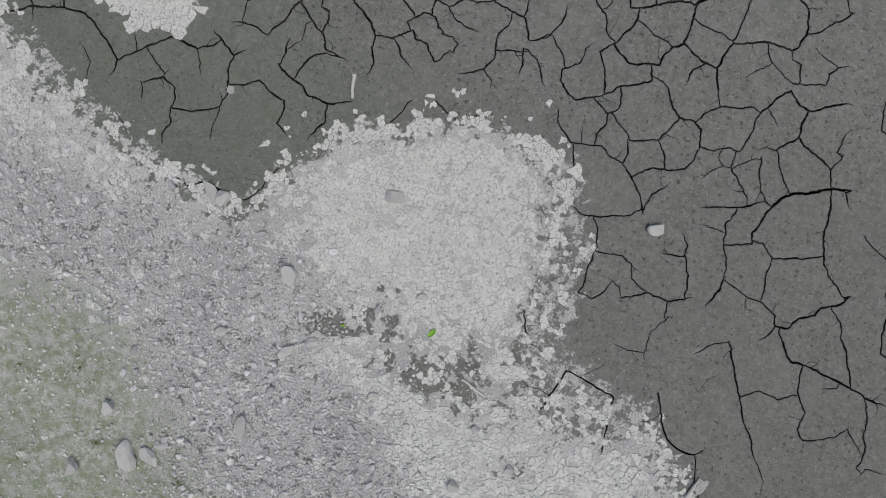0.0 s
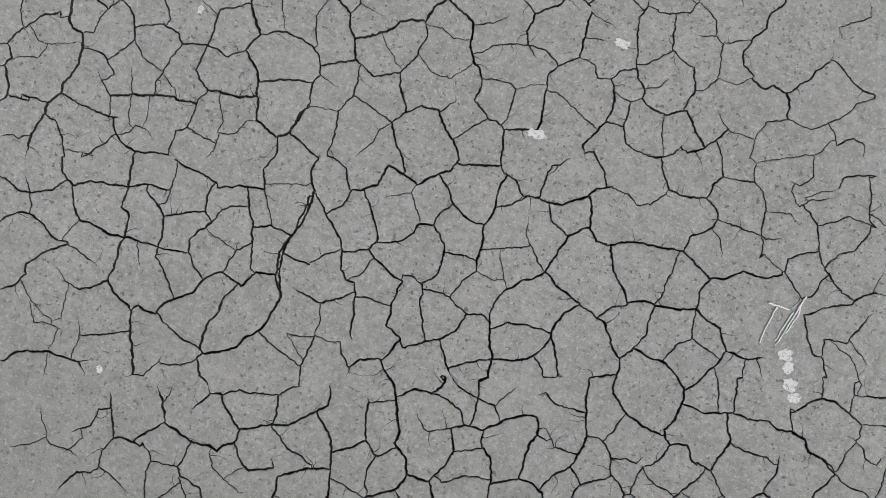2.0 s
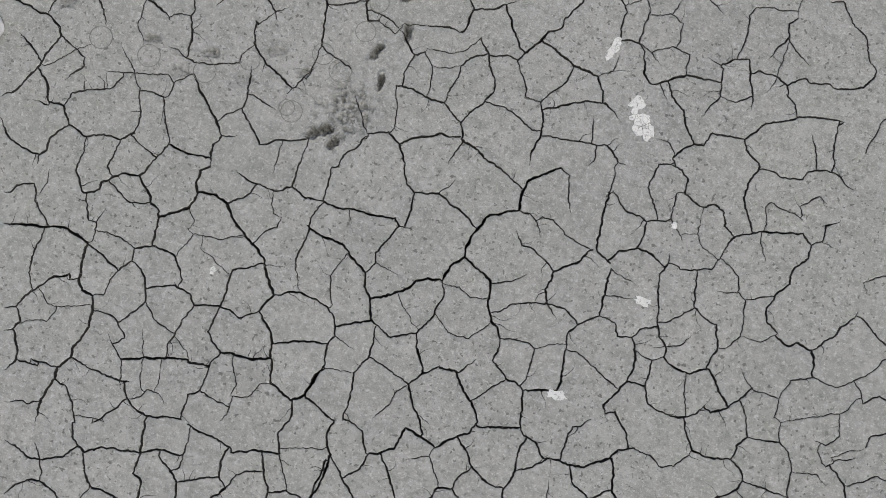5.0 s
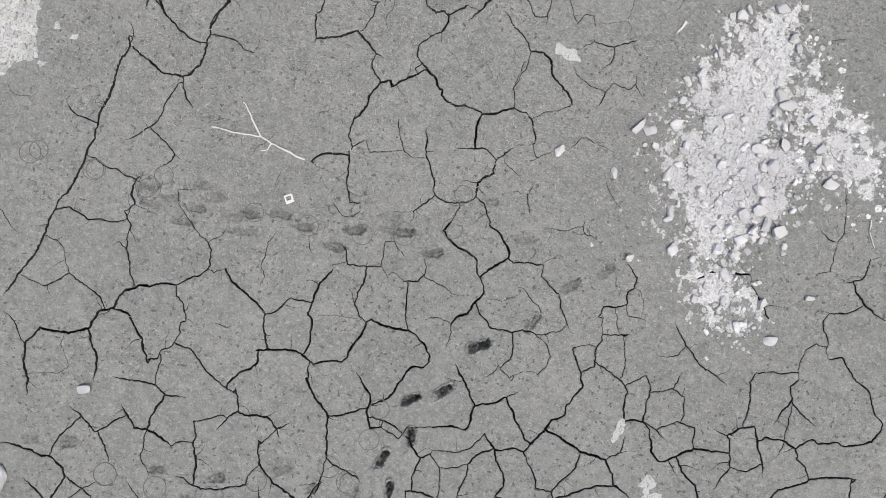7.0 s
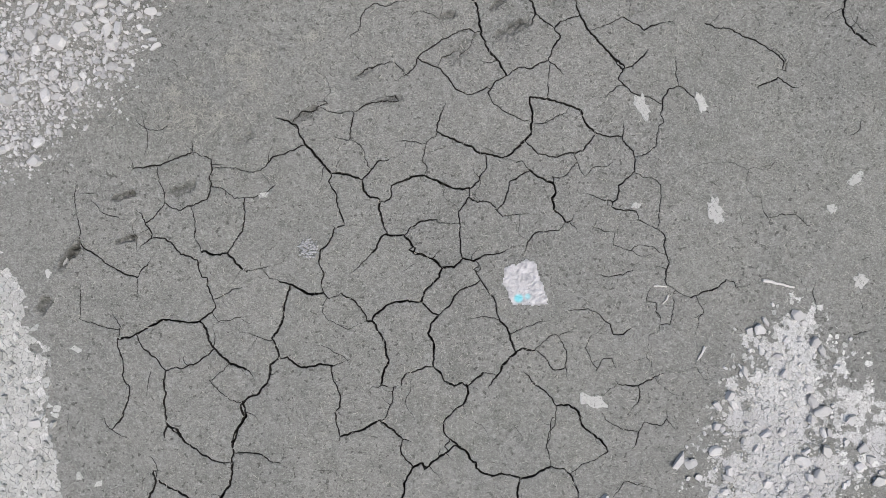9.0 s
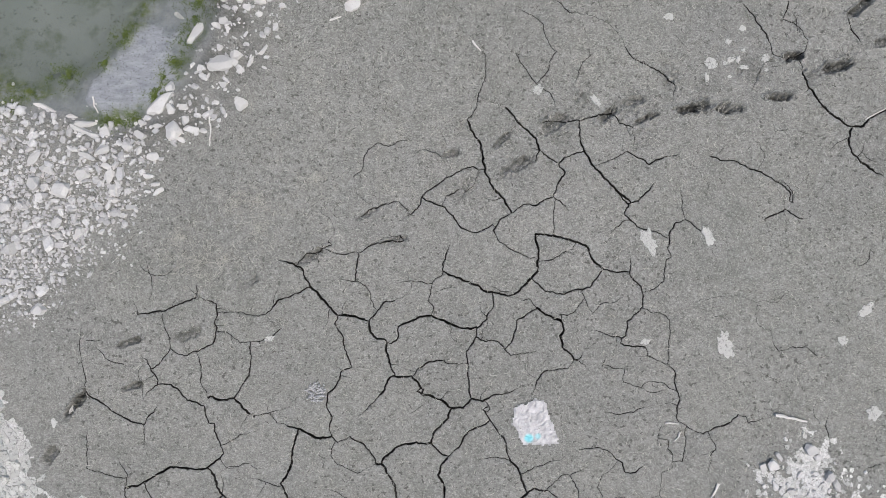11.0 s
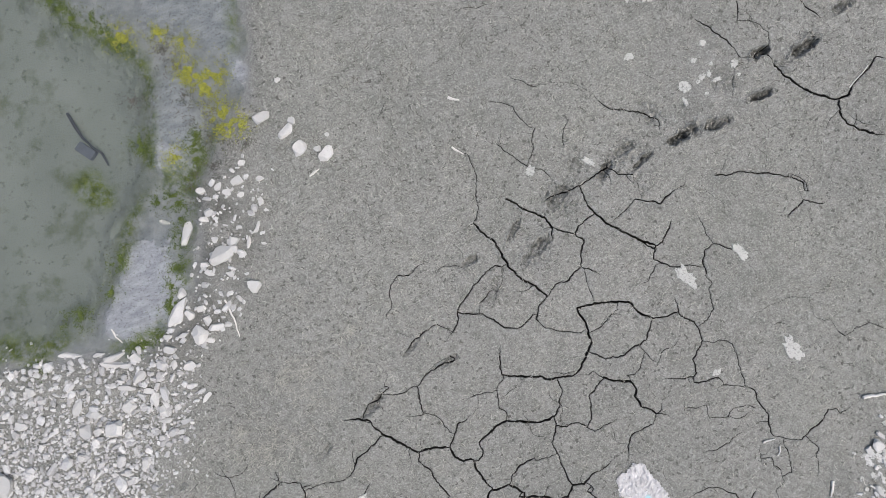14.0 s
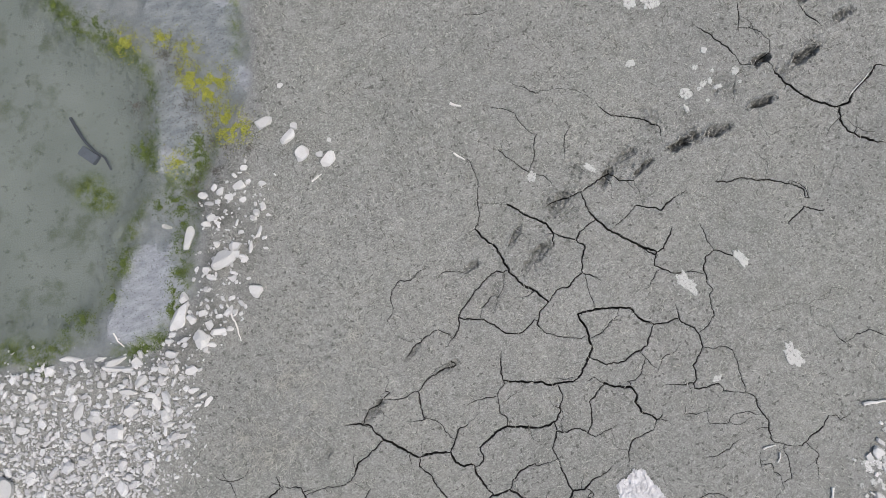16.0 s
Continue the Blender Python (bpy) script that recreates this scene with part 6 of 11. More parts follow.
crack(0.0100, (-5.53, 19.51), (-5.45, 19.43), (-5.4, 19.36), (-5.3, 19.31), (-5.2, 19.29), (-5.08, 19.24))
crack(0.0210, (-5.6, 18.91), (-5.45, 18.82), (-5.32, 18.71), (-5.18, 18.63), (-5.05, 18.57), (-4.97, 18.54))
crack(0.0210, (-4.97, 18.54), (-4.92, 18.63), (-4.84, 18.69), (-4.79, 18.77))
crack(0.0100, (-4.3, 19.41), (-4.27, 19.29), (-4.25, 19.12))
crack(0.0100, (-4.26, 19.03), (-4.19, 18.89), (-4.18, 18.84))
crack(0.0100, (-4.03, 19.87), (-3.91, 19.87), (-3.74, 19.87), (-3.63, 19.83), (-3.53, 19.81), (-3.44, 19.83))
crack(0.0210, (-3.44, 19.83), (-3.36, 19.91), (-3.28, 20), (-3.14, 20.03), (-3.04, 20.07), (-2.88, 20.15))
crack(0.0330, (-3.27, 20.48), (-3.1, 20.44), (-3.06, 20.4), (-2.98, 20.36), (-2.96, 20.27), (-2.88, 20.13), (-2.8, 20.05), (-2.69, 19.92), (-2.57, 19.78), (-2.45, 19.78), (-2.33, 19.75), (-2.19, 19.7))
crack(0.0210, (-3.06, 20.4), (-2.99, 20.48), (-2.92, 20.55), (-2.82, 20.55), (-2.71, 20.61), (-2.61, 20.64))
crack(0.0100, (-4.02, 19.64), (-3.9, 19.61), (-3.79, 19.53), (-3.76, 19.49), (-3.64, 19.5), (-3.44, 19.53), (-3.33, 19.6), (-3.26, 19.65))
crack(0.0045, (-3.44, 19.83), (-3.36, 19.72), (-3.3, 19.63))
crack(0.0210, (-3.64, 19.49), (-3.64, 19.3), (-3.67, 19.09), (-3.76, 18.98), (-3.86, 18.81))
crack(0.0330, (-4.18, 18.84), (-4.15, 18.86), (-4.04, 18.81), (-3.86, 18.83), (-3.77, 18.72), (-3.62, 18.59))
crack(0.0100, (-3.62, 18.61), (-3.48, 18.63), (-3.36, 18.66))
crack(0.0045, (-3.36, 18.66), (-3.17, 18.7))
crack(0.0045, (-3.25, 18.8), (-3.12, 18.78), (-3.05, 18.83))
crack(0.0100, (-3.42, 18.6), (-3.35, 18.51), (-3.23, 18.47))
crack(0.0045, (-3.69, 20.15), (-3.59, 20.21), (-3.45, 20.26))
crack(0.0100, (-4.97, 18.54), (-4.96, 18.39), (-4.97, 18.27))
crack(0.0100, (-5.65, 18.51), (-5.66, 18.24), (-5.67, 18.05))
crack(0.0100, (-5.66, 18.05), (-5.47, 17.99), (-5.3, 17.93), (-5.19, 17.92))
crack(0.0100, (-5.3, 18.17), (-5.23, 18.05), (-5.17, 17.95), (-5.18, 17.85), (-5.21, 17.79))
crack(0.0330, (-5.21, 17.8), (-5.03, 17.83), (-4.89, 17.9), (-4.76, 17.97), (-4.65, 18.03), (-4.48, 18.01), (-4.31, 17.99), (-4.21, 18), (-4.11, 18.08), (-4.01, 18.16))
crack(0.0210, (-4.11, 18.53), (-4.08, 18.35), (-4.04, 18.25), (-4.01, 18.16))
crack(0.0100, (-4.23, 18.7), (-4.17, 18.53))
crack(0.0330, (-4.21, 18), (-4.12, 17.88), (-4.08, 17.74), (-4, 17.63), (-3.86, 17.49), (-3.71, 17.43), (-3.63, 17.4), (-3.56, 17.29))
crack(0.0100, (-3.86, 17.47), (-3.92, 17.39), (-4.1, 17.28), (-3.99, 17.15), (-3.86, 17.04), (-3.71, 16.99))
crack(0.0100, (-4.05, 18.26), (-3.92, 18.31), (-3.78, 18.39), (-3.61, 18.42))
crack(0.0210, (-5.21, 17.79), (-5.21, 17.71), (-5.17, 17.61), (-5.14, 17.54), (-5.15, 17.37), (-5.12, 17.28), (-5.06, 17.21), (-5.08, 17.09), (-5.12, 16.96), (-5.14, 16.86), (-5.22, 16.78))
crack(0.0210, (-4.92, 17.73), (-4.81, 17.61), (-4.72, 17.54), (-4.67, 17.45), (-4.62, 17.41))
crack(0.0210, (-4.62, 17.41), (-4.5, 17.45), (-4.41, 17.43), (-4.29, 17.47), (-4.19, 17.54), (-4.08, 17.62))
crack(0.0330, (-4.62, 17.41), (-4.65, 17.28), (-4.62, 17.14), (-4.65, 17.01), (-4.62, 16.84), (-4.61, 16.73), (-4.67, 16.55))
crack(0.0330, (-4.61, 16.73), (-4.49, 16.68), (-4.42, 16.54))
crack(0.0330, (-3.09, 18.43), (-3.16, 18.22), (-3.21, 17.95), (-3.25, 17.88), (-3.33, 17.78), (-3.26, 17.64), (-3.24, 17.54))
crack(0.0330, (-3.23, 18.47), (-3.08, 18.43), (-2.96, 18.36), (-2.86, 18.31), (-2.71, 18.32))
crack(0.0100, (-3.71, 17.86), (-3.56, 17.82), (-3.33, 17.75))
crack(0.0330, (-3.24, 17.54), (-3.35, 17.46), (-3.39, 17.23), (-3.52, 17.09), (-3.65, 17.04), (-3.72, 16.97), (-3.67, 16.83), (-3.75, 16.7), (-3.84, 16.52))
crack(0.0330, (-3.24, 17.54), (-3.14, 17.55), (-3.06, 17.47), (-2.94, 17.42), (-2.85, 17.43), (-2.74, 17.46), (-2.58, 17.43))
crack(0.0100, (-5.35, 16.76), (-5.2, 16.64), (-5.07, 16.58))
crack(0.0045, (-5.54, 16.8), (-5.37, 16.84))
crack(0.0045, (-5.81, 16.91), (-5.82, 16.74), (-5.79, 16.59))
crack(0.0100, (-2.71, 20.6), (-2.61, 20.55), (-2.47, 20.52), (-2.29, 20.53))
crack(0.0210, (-2.29, 20.53), (-2.16, 20.61), (-2.02, 20.64), (-1.88, 20.67), (-1.74, 20.66))
crack(0.0045, (-2.16, 20.61), (-1.98, 20.71), (-1.78, 20.73))
crack(0.0210, (-2.29, 20.53), (-2.32, 20.39), (-2.34, 20.24))
crack(0.0100, (-2.57, 20.25), (-2.42, 20.2), (-2.28, 20.17), (-2.18, 20.07), (-2.14, 19.93), (-2.13, 19.87))
crack(0.0210, (-2.19, 19.71), (-2.08, 19.83), (-2.01, 19.92), (-1.87, 19.94))
crack(0.0045, (-1.87, 19.94), (-1.71, 20.01), (-1.66, 20.09))
crack(0.0330, (-2.19, 19.7), (-2.18, 19.56), (-2.1, 19.48), (-1.99, 19.45), (-2, 19.34), (-1.95, 19.17), (-1.9, 19.03))
crack(0.0210, (-2.57, 19.76), (-2.61, 19.68), (-2.54, 19.57), (-2.5, 19.4), (-2.47, 19.29), (-2.42, 19.15), (-2.56, 19.09), (-2.57, 19.01), (-2.63, 18.92), (-2.72, 18.85), (-2.73, 18.75), (-2.74, 18.68), (-2.68, 18.56), (-2.72, 18.41), (-2.69, 18.32), (-2.62, 18.25))
crack(0.0330, (-1.9, 19.03), (-1.97, 19), (-2.03, 18.86), (-2.1, 18.8))
crack(0.0100, (-2.1, 18.8), (-2.19, 18.7), (-2.3, 18.6), (-2.38, 18.55))
crack(0.0330, (-1.9, 19.02), (-1.7, 19.02), (-1.62, 18.93), (-1.56, 18.85))
crack(0.0330, (-1.64, 18.83), (-1.52, 18.78), (-1.36, 18.72), (-1.27, 18.63), (-1.23, 18.61), (-1.09, 18.61), (-1.02, 18.67), (-0.97, 18.72))
crack(0.0330, (-1.23, 18.61), (-1.27, 18.49), (-1.33, 18.44), (-1.45, 18.33), (-1.49, 18.21))
crack(0.0210, (-1.68, 19.02), (-1.61, 19.11), (-1.51, 19.17), (-1.38, 19.2), (-1.29, 19.2))
crack(0.0100, (-1.29, 19.17), (-1.18, 19.15), (-1.06, 19.14))
crack(0.0210, (-1.84, 19.61), (-1.85, 19.48), (-1.93, 19.42), (-1.99, 19.44))
crack(0.0330, (-1.84, 19.62), (-1.71, 19.67), (-1.57, 19.73), (-1.43, 19.74), (-1.26, 19.66), (-1.16, 19.61), (-1.06, 19.57), (-0.97, 19.56), (-0.89, 19.58))
crack(0.0045, (-1.85, 19.63), (-1.97, 19.67))
crack(0.0100, (-1.43, 19.74), (-1.4, 19.84))
crack(0.0100, (-1.46, 19.91), (-1.43, 20.05), (-1.4, 20.15), (-1.36, 20.19), (-1.28, 20.23))
crack(0.0100, (-1.82, 20.15), (-1.66, 20.17), (-1.52, 20.15), (-1.4, 20.12))
crack(0.0045, (-1.69, 20.19), (-1.74, 20.33))
crack(0.0210, (-1.28, 20.23), (-1.26, 20.39), (-1.21, 20.52), (-1.16, 20.64))
crack(0.0330, (-1.26, 20.27), (-1.14, 20.21), (-1, 20.14), (-0.83, 20.07), (-0.79, 20.02), (-0.66, 19.99), (-0.49, 19.94))
crack(0.0210, (-0.68, 19.97), (-0.68, 19.81), (-0.76, 19.68), (-0.89, 19.56), (-0.89, 19.48), (-0.96, 19.37), (-1.03, 19.29))
crack(0.0210, (-0.9, 19.46), (-0.79, 19.4), (-0.65, 19.4), (-0.55, 19.29), (-0.49, 19.22))
crack(0.0100, (-0.49, 19.22), (-0.35, 19.25), (-0.19, 19.26), (-0.13, 19.23))
crack(0.0210, (-1.03, 19.29), (-1.01, 19.14), (-1.02, 19), (-1.01, 18.83), (-0.99, 18.72))
crack(0.0330, (-0.99, 18.72), (-0.85, 18.68), (-0.79, 18.71))
crack(0.0210, (-0.81, 18.71), (-0.68, 18.76), (-0.54, 18.77), (-0.42, 18.82))
crack(0.0100, (-0.82, 18.68), (-0.77, 18.58))
crack(0.0330, (-0.49, 19.94), (-0.42, 19.96), (-0.33, 20.04), (-0.21, 20.14), (-0.12, 20.23), (-0.1, 20.38), (-0.11, 20.55), (-0.13, 20.69))
crack(0.0045, (-0.49, 19.94), (-0.38, 19.92), (-0.31, 19.88))
crack(0.0100, (-0.62, 20.7), (-0.57, 20.6), (-0.47, 20.53), (-0.33, 20.46), (-0.23, 20.4))
crack(0.0100, (-0.1, 20.35), (0.08, 20.37), (0.18, 20.44), (0.32, 20.48))
crack(0.0210, (-0.21, 20.14), (-0.11, 20.07), (-0.04, 19.98), (0.2, 19.94), (0.27, 19.97), (0.51, 20.01), (0.59, 20.11), (0.68, 20.21))
crack(0.0330, (-0.13, 20.69), (0.09, 20.66), (0.26, 20.61), (0.5, 20.5), (0.54, 20.37), (0.68, 20.23))
crack(0.0100, (0.41, 19.98), (0.44, 19.88), (0.37, 19.81), (0.29, 19.71), (0.22, 19.68), (0.12, 19.7))
crack(0.0100, (0.44, 19.88), (0.49, 19.75), (0.57, 19.69))
crack(0.0210, (-0.15, 19.77), (-0.29, 19.7), (-0.4, 19.64), (-0.44, 19.49), (-0.48, 19.37))
crack(0.0330, (-0.15, 19.79), (-0.05, 19.7), (0.05, 19.65), (0.15, 19.6), (0.17, 19.51), (0.12, 19.44), (0.14, 19.3), (0.22, 19.23), (0.28, 19.14))
crack(0.0100, (-0.15, 19.77), (-0.24, 19.9))
crack(0.0100, (0.15, 19.6), (0.14, 19.7))
crack(0.0210, (0.28, 19.14), (0.34, 19.15), (0.39, 19.24))
crack(0.0100, (0.28, 19.14), (0.2, 19.04), (0.09, 19.04), (-0.04, 19.03))
crack(0.0210, (-0.04, 19.03), (-0.11, 19), (-0.19, 18.9), (-0.24, 18.76))
crack(0.0100, (0.28, 19.14), (0.41, 19.07), (0.44, 18.98))
crack(0.0100, (0.46, 19.46), (0.56, 19.49), (0.7, 19.43))
crack(0.0100, (0.61, 19.04), (0.7, 19.18))
crack(0.0045, (-0.28, 19.11), (-0.3, 19.01))
crack(0.0045, (0.08, 18.65), (0.22, 18.69), (0.29, 18.8))
crack(0.0100, (-2.62, 18.25), (-2.52, 18.28), (-2.47, 18.32))
crack(0.0210, (-2.47, 18.32), (-2.41, 18.26), (-2.31, 18.22), (-2.23, 18.11), (-2.17, 18))
crack(0.0330, (-2.17, 17.98), (-2.09, 17.96), (-2.02, 17.83), (-1.95, 17.71), (-1.94, 17.59), (-1.9, 17.49), (-1.96, 17.39), (-1.99, 17.28), (-2, 17.2))
crack(0.0045, (-2.36, 17.88), (-2.25, 17.94), (-2.17, 17.98))
crack(0.0100, (-2.67, 18.23), (-2.71, 18.1), (-2.63, 17.98), (-2.51, 17.93))
crack(0.0330, (-2.08, 18.03), (-1.97, 18.11), (-1.9, 18.17), (-1.73, 18.2), (-1.49, 18.2))
crack(0.0330, (-1.49, 18.2), (-1.39, 18.08), (-1.29, 18.03), (-1.39, 17.91), (-1.42, 17.81), (-1.35, 17.67), (-1.36, 17.53), (-1.36, 17.4))
crack(0.0210, (-1.29, 18.03), (-1.16, 18.13), (-1.07, 18.28), (-1.04, 18.32), (-0.86, 18.39))
crack(0.0210, (-0.85, 18.58), (-0.78, 18.47), (-0.69, 18.33), (-0.61, 18.23), (-0.58, 18.09), (-0.55, 17.98))
crack(0.0330, (-0.55, 17.97), (-0.47, 17.88), (-0.42, 17.77), (-0.37, 17.6))
crack(0.0100, (-0.95, 17.96), (-0.81, 17.99), (-0.67, 17.99), (-0.55, 17.96))
crack(0.0210, (-1.36, 17.4), (-1.45, 17.41), (-1.55, 17.37), (-1.62, 17.34), (-1.71, 17.31))
crack(0.0330, (-1.36, 17.4), (-1.28, 17.33), (-1.23, 17.22), (-1.11, 17.16), (-1.01, 17.2), (-0.96, 17.16), (-0.83, 17.26), (-0.76, 17.32))
crack(0.0100, (-0.76, 17.32), (-0.61, 17.29))
crack(0.0330, (-0.7, 17.13), (-0.61, 17.25), (-0.54, 17.33), (-0.51, 17.41), (-0.41, 17.51), (-0.27, 17.61), (-0.11, 17.58))
crack(0.0210, (-0.11, 17.58), (-0, 17.5), (0.1, 17.34))
crack(0.0045, (-0.24, 17.63), (-0.3, 17.77))
crack(0.0100, (-0.11, 17.6), (-0.01, 17.69), (0.08, 17.76), (0.17, 17.75), (0.36, 17.85))
crack(0.0100, (-0.42, 17.79), (-0.26, 17.87), (-0.12, 17.9), (0.09, 17.96))
crack(0.0330, (-0.96, 17.18), (-0.94, 17.07), (-1, 16.94))
crack(0.0210, (-1, 16.94), (-1.12, 16.86), (-1.25, 16.71), (-1.25, 16.61), (-1.17, 16.5))
crack(0.0330, (-1.17, 16.52), (-1.04, 16.42))
crack(0.0210, (-1.17, 16.52), (-1.24, 16.42))
crack(0.0100, (-1, 16.92), (-0.96, 16.77))
crack(0.0210, (-0.28, 17.34), (-0.18, 17.23), (-0.05, 17.11), (0.08, 17), (0.13, 16.9))
crack(0.0330, (0.13, 16.9), (0.29, 16.91), (0.4, 16.82), (0.45, 16.65), (0.65, 16.49), (0.74, 16.35))
crack(0.0100, (0.13, 16.86), (0.08, 16.63), (-0.01, 16.38))
crack(0.0100, (-0.39, 16.68), (-0.28, 16.52))
crack(0.0100, (-2.58, 17.43), (-2.47, 17.47), (-2.39, 17.5))
crack(0.0210, (-2.61, 17.38), (-2.55, 17.2), (-2.5, 17.06), (-2.51, 16.93), (-2.57, 16.86), (-2.54, 16.69), (-2.51, 16.57), (-2.52, 16.47))
crack(0.0100, (-2.18, 17.12), (-2.11, 17.17), (-2, 17.18), (-1.87, 17.16), (-1.76, 17.17))
crack(0.0210, (-1.85, 17.14), (-1.87, 16.97), (-1.93, 16.85), (-1.98, 16.77))
crack(0.0330, (-2.51, 16.57), (-2.3, 16.63), (-2.16, 16.69), (-2.02, 16.76), (-1.95, 16.7), (-1.85, 16.63), (-1.75, 16.52), (-1.65, 16.49))
crack(0.0100, (0.21, 17.68), (0.26, 17.58), (0.25, 17.37), (0.28, 17.2))
crack(0.0100, (0.49, 17.6), (0.56, 17.45), (0.63, 17.36))
crack(0.0100, (0.23, 18.04), (0.37, 18.07), (0.54, 18.08), (0.69, 17.99))
crack(0.0045, (-1.6, 16.98), (-1.48, 17.01))
crack(0.0210, (0.77, 21.31), (0.87, 21.2), (0.94, 21.09), (1.02, 21), (0.98, 20.93), (0.96, 20.88))
crack(0.0210, (1.02, 21.01), (1.14, 21.04), (1.25, 21.15), (1.36, 21.26))
crack(0.0100, (0.7, 20.66), (0.82, 20.68), (0.89, 20.74), (0.96, 20.81), (1.06, 20.79))
crack(0.0210, (0.96, 20.88), (1.06, 20.79), (1.11, 20.73), (1.25, 20.69))
crack(0.0100, (1.25, 20.69), (1.37, 20.64), (1.45, 20.59))
crack(0.0100, (1.67, 21.2), (1.68, 21.01), (1.67, 20.91), (1.7, 20.79))
crack(0.0210, (1.7, 20.79), (1.58, 20.76), (1.52, 20.67), (1.47, 20.46))
crack(0.0210, (1.7, 20.79), (1.79, 20.73), (1.87, 20.66), (1.95, 20.6), (1.99, 20.5), (2.07, 20.45))
crack(0.0100, (1.47, 20.46), (1.51, 20.34), (1.44, 20.29), (1.41, 20.05), (1.31, 19.98), (1.17, 19.93))
crack(0.0210, (0.66, 20.23), (0.76, 20.2), (0.95, 20.19))
crack(0.0210, (1.02, 20.37), (1, 20.15), (1.07, 20.06), (1.13, 20), (1.14, 19.75), (1.01, 19.63), (0.94, 19.58), (0.92, 19.41))
crack(0.0210, (0.7, 19.43), (0.76, 19.4), (0.87, 19.38))
crack(0.0210, (0.85, 19.32), (0.93, 19.29), (1.15, 19.26))
crack(0.0100, (1.14, 19.73), (1.26, 19.67), (1.36, 19.66), (1.46, 19.58), (1.45, 19.36), (1.41, 19.05))
crack(0.0100, (1.15, 19.26), (1.17, 19.16), (1.3, 19.09), (1.41, 19.05))
crack(0.0210, (1.41, 19.05), (1.5, 18.94), (1.49, 18.8), (1.54, 18.63), (1.48, 18.42), (1.51, 18.35))
crack(0.0100, (0.61, 19.08), (0.75, 19.02), (0.89, 19))
crack(0.0100, (0.86, 18.86), (1.08, 18.78), (1.17, 18.85), (1.33, 18.83), (1.41, 18.76), (1.5, 18.72))
crack(0.0045, (1.75, 19.79), (2.1, 19.84), (2.34, 19.84), (2.51, 19.75), (2.61, 19.78), (2.75, 19.74), (2.86, 19.84), (2.99, 19.76), (3.17, 19.76))
crack(0.0045, (2.54, 19.74), (2.51, 19.52), (2.6, 19.42), (2.67, 19.42), (2.71, 19.24))
crack(0.0045, (2.28, 19.22), (2.41, 19.22), (2.43, 19.1))
crack(0.0100, (2.77, 19.15), (2.9, 19.19), (3.11, 19.19), (3.24, 19.05), (3.38, 19.07))
crack(0.0045, (2.58, 19.11), (2.54, 18.9), (2.61, 18.87), (2.77, 18.76), (2.8, 18.62))
crack(0.0100, (2.88, 21.24), (3.02, 21.09), (3.02, 20.96))
crack(0.0210, (2.67, 20.77), (2.8, 20.82), (2.92, 20.88), (3.04, 20.79), (3.13, 20.75))
crack(0.0045, (3.13, 20.75), (3.35, 20.76))
crack(0.0045, (2.92, 20.88), (2.92, 20.98))
crack(0.0045, (2.67, 20.77), (2.7, 20.59))
crack(0.0100, (0.61, 18.5), (0.8, 18.46), (0.97, 18.48), (1.07, 18.53), (1.21, 18.56))
crack(0.0100, (3.87, 18.61), (4.05, 18.66))
crack(0.0100, (1.23, 18.06), (1.27, 18.26), (1.34, 18.34))
crack(0.0100, (1.51, 18.35), (1.62, 18.28), (1.8, 18.19))
crack(0.0210, (1.8, 18.19), (1.92, 18.25), (2.06, 18.28), (2.24, 18.41))
crack(0.0100, (2.24, 18.41), (2.33, 18.38), (2.36, 18.3), (2.55, 18.35))
crack(0.0100, (1.58, 18.25), (1.59, 18.15), (1.53, 17.87))
crack(0.0100, (1.92, 18.09), (1.95, 18.02), (1.88, 17.93), (1.87, 17.83), (1.8, 17.71))
crack(0.0210, (0.69, 17.99), (0.81, 17.88), (0.84, 17.76), (0.96, 17.76), (1.09, 17.86))
crack(0.0045, (0.56, 17.74), (0.7, 17.84))
crack(0.0045, (1.42, 17.95), (1.41, 17.81), (1.28, 17.75), (1.24, 17.47), (1.3, 17.42), (1.31, 17.29))
crack(0.0100, (0.63, 17.32), (0.72, 17.47), (0.82, 17.47))
crack(0.0045, (0.85, 17.35), (1.1, 17.44))
crack(0.0100, (0.7, 17.01), (0.84, 17.11))
crack(0.0210, (0.85, 17.2), (0.88, 17.16), (1.13, 17.13), (1.29, 17.2), (1.45, 17.28))
crack(0.0210, (1.13, 17.12), (1.15, 17), (1.11, 16.91), (1.04, 16.83))
crack(0.0100, (0.66, 16.82), (0.76, 16.7), (0.99, 16.59), (1.13, 16.57))
crack(0.0210, (1.13, 16.57), (1.09, 16.42), (1.05, 16.34))
crack(0.0100, (1.13, 16.57), (1.2, 16.69), (1.41, 16.65), (1.48, 16.75), (1.47, 16.85))
crack(0.0100, (1.48, 16.71), (1.6, 16.57))
crack(0.0045, (1.36, 17.18), (1.56, 17.02), (1.73, 16.99))
crack(0.0045, (1.68, 17.32), (1.85, 17.35), (1.93, 17.21), (2.08, 17.17))
crack(0.0100, (3.33, 18.38), (3.3, 18.19), (3.33, 18.01))
crack(0.0100, (3.87, 18.13), (3.91, 17.96))
crack(0.0100, (3.73, 17.68), (3.9, 17.74), (4.01, 17.78))
crack(0.0045, (-0.53, 23.56), (-0.42, 23.42))
crack(0.0100, (-0.25, 23.47), (-0.1, 23.38), (0.07, 23.25), (0.09, 23.11), (0.15, 22.97), (0.22, 22.91), (0.12, 22.74), (0.06, 22.62))
crack(0.0100, (0.15, 23.63), (0.29, 23.5), (0.41, 23.36))
